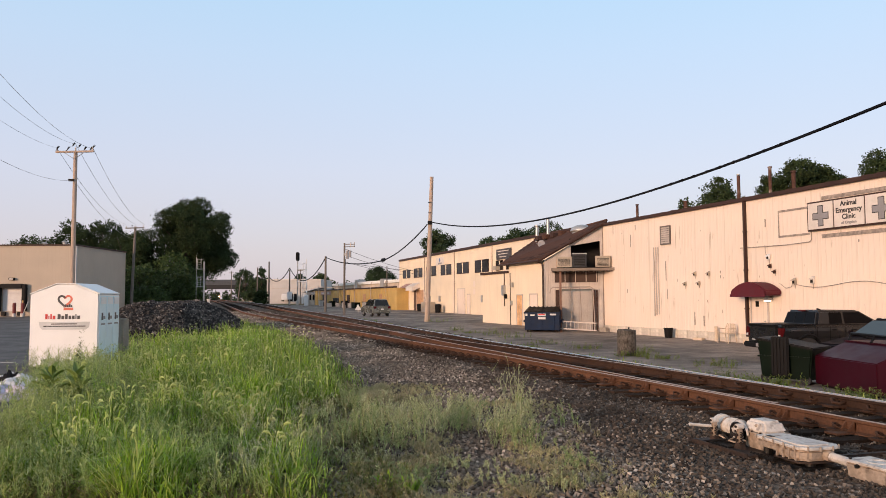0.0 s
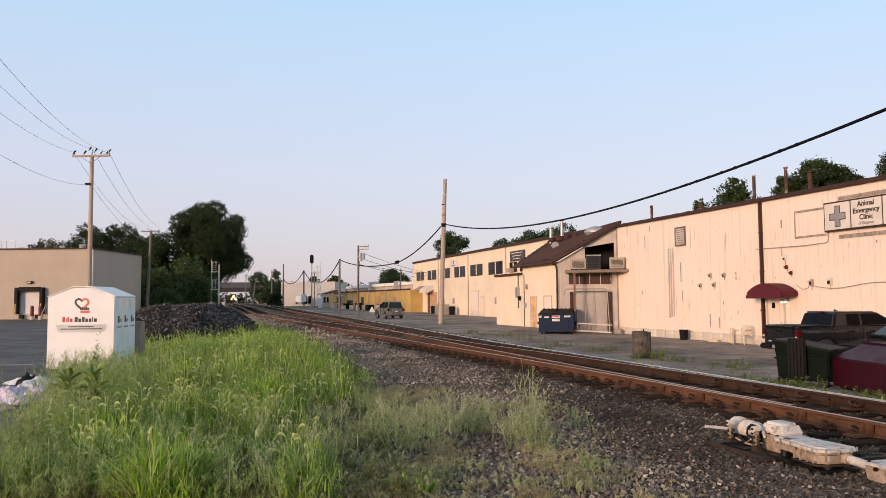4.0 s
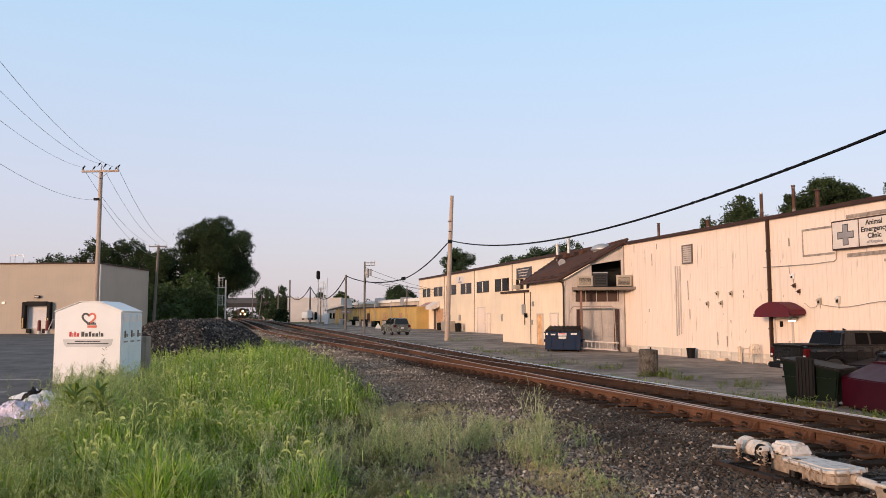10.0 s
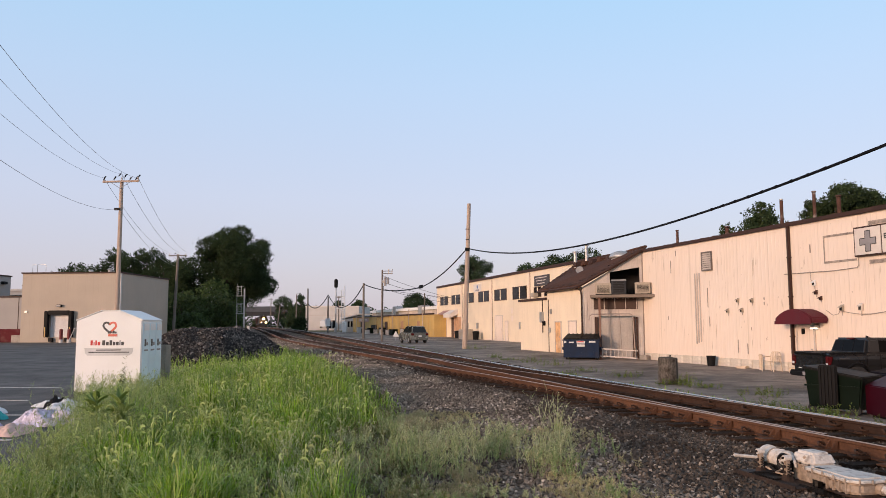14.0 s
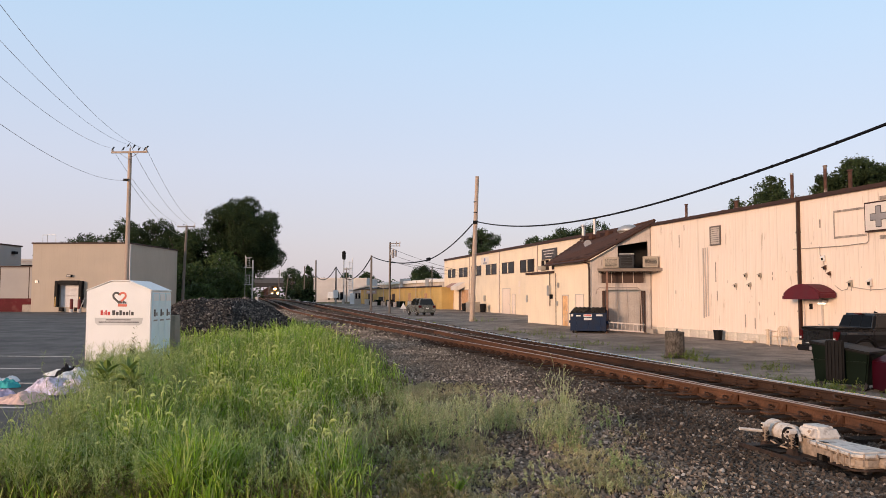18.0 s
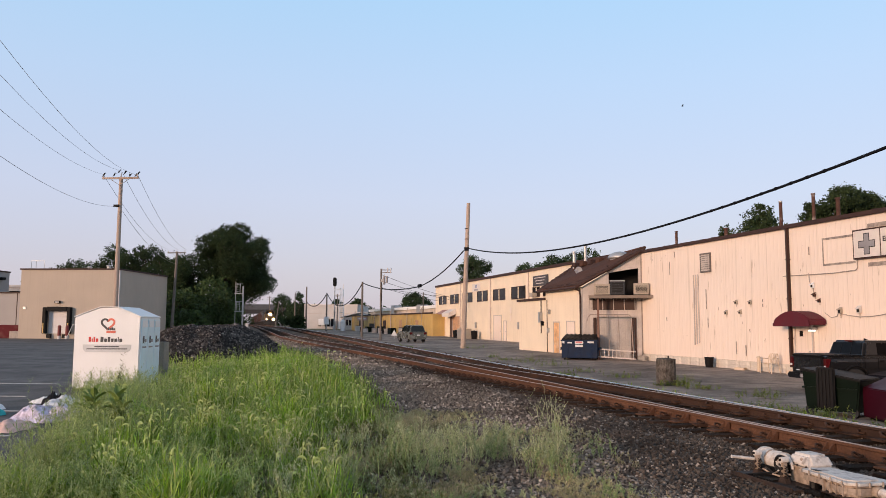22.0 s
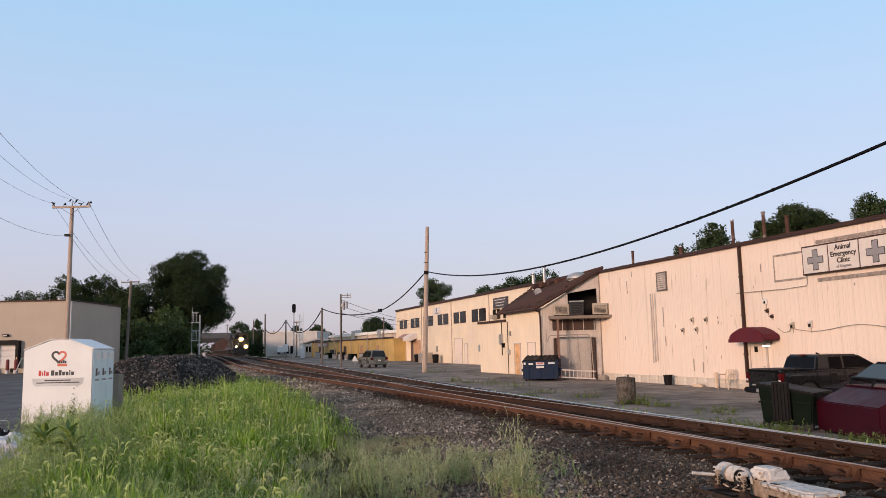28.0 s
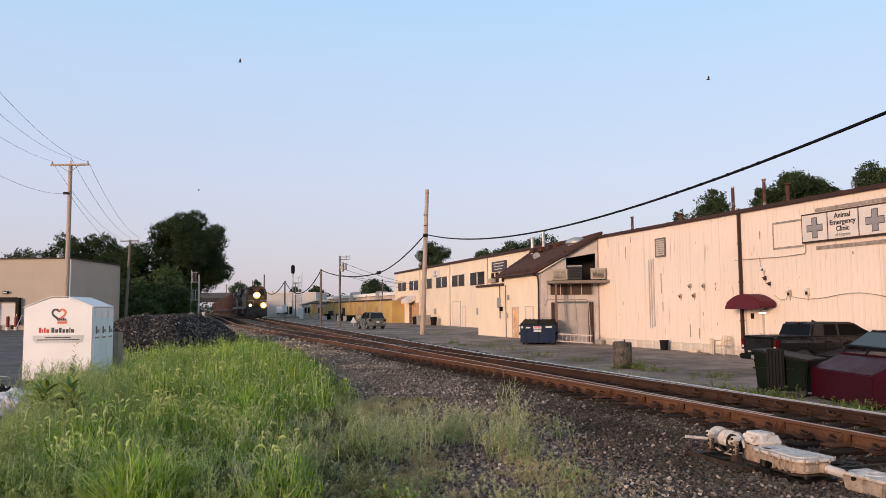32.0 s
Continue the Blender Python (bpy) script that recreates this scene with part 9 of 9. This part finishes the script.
    # dense weeds along the lot edge
    for i, (x, y, h, n, sz) in enumerate(((-6.45, 13.4, 0.6, 60, 0.09), (-5.7, 11.6, 0.45, 50, 0.08), (-7.4, 15.4, 0.6, 60, 0.09), (-5.0, 9.6, 0.45, 60, 0.08), (-4.4, 8.2, 0.42, 60, 0.07), (-7.9, 17.4, 0.6, 50, 0.09), (-4.2, 7.3, 0.4, 50, 0.06), (-8.8, 17.0, 0.55, 40, 0.09), (-3.7, 6.9, 0.45, 46, 0.06), (-6.3, 12.4, 0.4, 40, 0.08), (-5.3, 10.6, 0.5, 50, 0.08), (-6.9, 14.3, 0.55, 44, 0.08))):
        Q = np.array([(r.normal() * 0.4, r.normal() * 0.4, 0) for _ in range(n)])
        t = new("weed", plumes("weed", WEED, Q, h * r.uniform(0.45, 1.15, n), 90 + i, 8, 7, sz * 0.26, 0.85, 0.0026))
        t.matrix_basis = pose(x, y, ground_z(x, y) - 0.01)
        tagged(t, "dense fine-leaved weed by the lot edge", "weed", "weeds by the lot", "stuff")
    # tall single weed in front of the bin
    V, F = sprigs(np.array([(0, 0, 0), (0.06, 0.03, 0), (0.1, -0.02, 0)]), np.array([1.08, 0.85, 0.6]), 7, 60, 0.10, 0.16)
    me = bpy.data.meshes.new("tall_weed")
    me.from_pydata([tuple(v) for v in V], [], F)
    me.materials.append(TALLW)
    t = new("tall_weed", me)
    t.matrix_basis = pose(-7.13, 14.89, ground_z(-7.13, 14.89))
    tagged(t, "tall thin weed standing before the white bin", "weed")
    # broad-leaved plant, three stems with long folded leaves
    pl = thing("broadleaf_weed", pose(-5.72, 11.3, ground_z(-5.72, 11.3)), "broad-leaved weed with long dark green leaves", "weed")
    for j, (sx, sy, hh) in enumerate(((0, 0, 0.62), (0.34, 0.05, 0.60), (-0.18, 0.22, 0.5), (0.5, -0.15, 0.42))):
        part("stem", Geo().tube([(sx, sy, 0), (sx + 0.02, sy, hh)], 0.011, 6), BROAD, pl)
        for i in range(12):
            a, e, L = i * 2.4 + j, 10 + 60 * (i / 12), 0.30 - 0.1 * (i / 12)
            g = Geo().add([(0, 0, 0), (L * 0.35, 0.055, 0.025), (L * 0.8, 0.035, -0.005), (L, 0, -0.05), (L * 0.8, -0.035, -0.005), (L * 0.35, -0.055, 0.025), (L * 0.5, 0, -0.015)], [(0, 1, 6), (1, 2, 6), (2, 3, 6), (3, 4, 6), (4, 5, 6), (5, 0, 6)])
            part("leaf", g, BROAD, pl, at=pose(sx, sy, hh * (0.4 + 0.05 * i), 0, -e, math.degrees(a)))
    # weeds along the far side of the track
    P, H = [], []
    while len(P) < 14000:
        y = 9 + 50 * r.uniform() ** 1.7
        d = r.normal() * 0.35 + 2.9
        if noise.noise((y * 0.5, 3, 5)) < r.uniform(-0.7, 0.25):
            continue
        x = main_x(y) + d
        P.append((x, y, ground_z(x, y) - 0.02))
        H.append(r.uniform(0.05, 0.20) * (1.2 if y < 22 else 0.9))
    ob, _ = blades("track_side_grass", GRASS, np.array(P), np.array(H), 9, 0.010, 0.7)
    tagged(ob, "green weeds between track and yard", "grass", kind="stuff")
    for i in range(26):
        y = (12.5, 13.0, 13.6, 14.2, 14.7, 15.3, 16.0, 16.6, 17.4, 18.2, 19, 20, 21.5, 23, 24, 26, 27, 27.8, 28.6, 31, 34, 38, 43, 47, 52, 57)[i]
        x = main_x(y) + r.uniform(2.5, 3.3)
        n = 44
        Q = np.array([(r.normal() * 0.14, r.normal() * 0.2, 0) for _ in range(n)])
        V, F = sprigs(Q, (0.42 if y < 18 else 0.30) * r.uniform(0.4, 1.15, n), 140 + i, 34, 0.085, 0.4)
        me = bpy.data.meshes.new("weed")
        me.from_pydata([tuple(v) for v in V], [], F)
        me.materials.append(YWEED)
        t = new("weed", me)
        t.matrix_basis = pose(x, y, ground_z(x, y) - 0.01)
        tagged(t, "yellow-green weed at the edge of the yard", "weed", "weeds beside the track", "stuff")


UNDERW = islands("olive_undergrowth", [(0.07, 0.095, 0.03), (0.17, 0.20, 0.065), (0.24, 0.21, 0.11), (0.11, 0.145, 0.04), (0.20, 0.15, 0.085)], 0.8, 0.25, blot=0.9)
THATCH = islands("brown_green_mat", [(0.33, 0.29, 0.16), (0.48, 0.41, 0.25), (0.30, 0.31, 0.13), (0.60, 0.51, 0.35), (0.40, 0.38, 0.18)], 0.85, 0.32, blot=0.7)


TALLW = islands("dark_tall_weed", [(0.10, 0.13, 0.05), (0.16, 0.20, 0.085), (0.14, 0.14, 0.075)], 0.8, 0.2, blot=0.8)
BROAD = surf("broad_leaf_green", (0.15, 0.22, 0.045), 0.55, grain=30, var=0.15, blot=6, blot_var=0.3)
YWEED = islands("yellow_green_weeds", [(0.16, 0.21, 0.05), (0.22, 0.26, 0.07), (0.12, 0.17, 0.04)], 0.7, 0.3, blot=0.8)


def build_stones():
    r = np.random.RandomState(21)
    pts = []
    def scatter(n, y0, y1, s0, s1, pw):
        c = 0
        while c < n:
            y = y0 + (y1 - y0) * r.uniform() ** pw
            a, b = bed_left_x(y) - (0.6 if y < 16 else 0), main_x(y) + 2.4
            x = r.uniform(a, b)
            u = x - a
            if y < 14 and u < 2.6 and r.uniform() > 0.25 + u * 0.28:
                continue
            pts.append((x, y, ground_z(x, y) + r.uniform(-0.012, 0.012), r.uniform(s0, s1) * (0.75 if r.uniform() < 0.5 else 1.0)))
            c += 1
    scatter(42000, 6.0, 13, 0.016, 0.046, 1.15)
    scatter(30000, 12, 30, 0.024, 0.056, 1.25)
    scatter(11000, 28, 75, 0.07, 0.13, 1.3)
    def near_track(p):
        return main_x(p[1]) - p[0] < mix(4.1, 2.9, (p[1] - 8) / 7) + 1.1 * noise.noise((p[0], p[1] * 0.6, 5)) + 1.4 * noise.noise((p[0] * 31, p[1] * 29, 8))
    dark = [p for p in pts if near_track(p)]
    dusty = [p for p in pts if not near_track(p)]
    ob = new("ballast_stones", stones_mesh("ballast_stones", dark, STONES, 3))
    tagged(ob, "loose angular dark brown ballast stones", "ballast", kind="stuff")
    ob = new("dusty_stones", stones_mesh("dusty_stones", dusty, STONES_D, 4))
    tagged(ob, "loose dusty grey ballast stones among weeds", "ballast", kind="stuff")


def build_yard_weeds():
    r = np.random.RandomState(77)
    for i, (x, y, h, n, w) in enumerate(YARD_WEEDS):
        Q = np.array([(r.normal() * w, r.normal() * w, 0) for _ in range(n)])
        V, F = sprigs(Q, h * r.uniform(0.4, 1.1, n), 300 + i, 26, 0.08, 0.5)
        me = bpy.data.meshes.new("weed")
        me.from_pydata([tuple(v) for v in V], [], F)
        me.materials.append(YWEED)
        t = new("weed", me)
        t.matrix_basis = pose(x, y, ground_z(x, y) - 0.01)
        tagged(t, "green weed tuft in the asphalt yard", "weed", "weeds in the yard", "stuff")


YARD_WEEDS = [(6.95, 26.9, 0.4, 40, 0.22), (6.4, 26.7, 0.25, 30, 0.25), (7.3, 25.6, 0.25, 30, 0.3), (0.8, 46.0, 0.35, 24, 0.2), (2.6, 42.0, 0.5, 30, 0.3), (3.6, 39.0, 0.4, 26, 0.35), (4.6, 34.0, 0.3, 26, 0.4), (-0.6, 56.5, 0.4, 26, 0.5), (5.7, 30.6, 0.3, 26, 0.3), (8.1, 22.6, 0.3, 30, 0.35), (1.6, 44.6, 0.2, 26, 0.4)]


# ---- fastenings on the near track ----
RUST_B = surf("dark_rusty_castings", (0.062, 0.034, 0.023), 0.85, spec=0.12, grain=30, var=0.35, blot=3, blot_var=0.35, bump=0.4)


def build_fastenings():
    grp = tagged(new("track_fittings"), "rusty rail braces, plates and spikes", "track fittings", kind="structure")
    plate = Geo().box(-0.09, 0.09, -0.16, 0.20, 0, 0.018).box(-0.03, 0.03, 0.08, 0.11, 0.018, 0.05).box(-0.03, 0.03, -0.11, -0.08, 0.018, 0.05).mesh("tie_plate", RUST_B, 0.004)
    ribs = [(0.012, 0.0), (0.15, 0.0), (0.13, 0.03), (0.06, 0.10), (0.03, 0.132), (0.012, 0.132)]
    brace = Geo().prism(ribs, -0.065, -0.045).prism(ribs, 0.045, 0.065).box(0.012, 0.034, -0.065, 0.065, 0.02, 0.12).box(0.06, 0.32, -0.10, 0.10, -0.012, 0.012).mesh("rail_brace", RUST, 0.005)
    clip = Geo().tube([(0.05, 0.06, 0.03), (0.055, 0.12, 0.07), (0.03, 0.18, 0.075), (-0.02, 0.21, 0.05), (-0.05, 0.16, 0.035), (-0.045, 0.09, 0.05)], 0.014, 6).box(-0.07, 0.07, 0.06, 0.25, 0.0, 0.022).mesh("rail_clip", RUST_B)
    ang = math.degrees(math.atan2(0.959, -0.283))
    y, i = -6.0, 0
    step = 0.52 * COS
    while y < 40:
        if y > 5:
            z = rail_z(y) - 0.166
            for x, sgn in ((main_x(y) + HALF / COS, -1), (side_x(y) - HALF / COS, 1)):
                o = new("tie_plate", plate)
                o.parent, o.matrix_basis = grp, pose(x, y, z + 0.001, 0, 0, ang)
                if y < 14 and (sgn > 0 and i % 2 == 0):
                    o = new("rail_brace", brace)
                    o.parent, o.matrix_basis = grp, pose(x, y, z + 0.014, 0, 0, ang + 90)
                if y < 26:
                    o = new("rail_clip", clip)
                    o.parent, o.matrix_basis = grp, pose(x, y + (0.12 if sgn > 0 and i % 2 == 0 and y < 14 else 0), z + 0.02, 0, 0, ang)
                    if sgn < 0 and i % 2 == 0:
                        o = new("rail_clip", clip)
                        o.parent, o.matrix_basis = grp, pose(x, y, z + 0.02, 0, 0, ang) @ Matrix.Scale(1.5, 4)
        y += step
        i += 1
    # bolted joint bars on both rails
    for y in (7.2, 13.4, 16.8, 22.0):
        for path in (lambda v: side_x(v) - HALF / COS - 0.03, lambda v: main_x(v) + HALF / COS - 0.03):
            for k in range(4):
                part("joint_bolt", Geo().cyl((0, 0, 0), (-0.05, 0, 0), 0.018, 0.018, 6), RUST, grp, at=pose(path(y) - 0.283 * k * 0.14, y + 0.959 * k * 0.14, rail_z(y) - 0.09))


def motions():
    run_train()
    for i, b in enumerate(FLOCK):
        bird_path(b, i)


build_ground()
build_main_warehouse()
build_far_warehouse()
build_annex()
build_lot()
build_yard_things()
build_switch()
build_poles()
build_far()
build_train()
FLOCK = build_birds()
build_trees()
build_grass()
build_yard_weeds()
build_stones()
build_tracks()
build_fastenings()
build_ties()
motions()
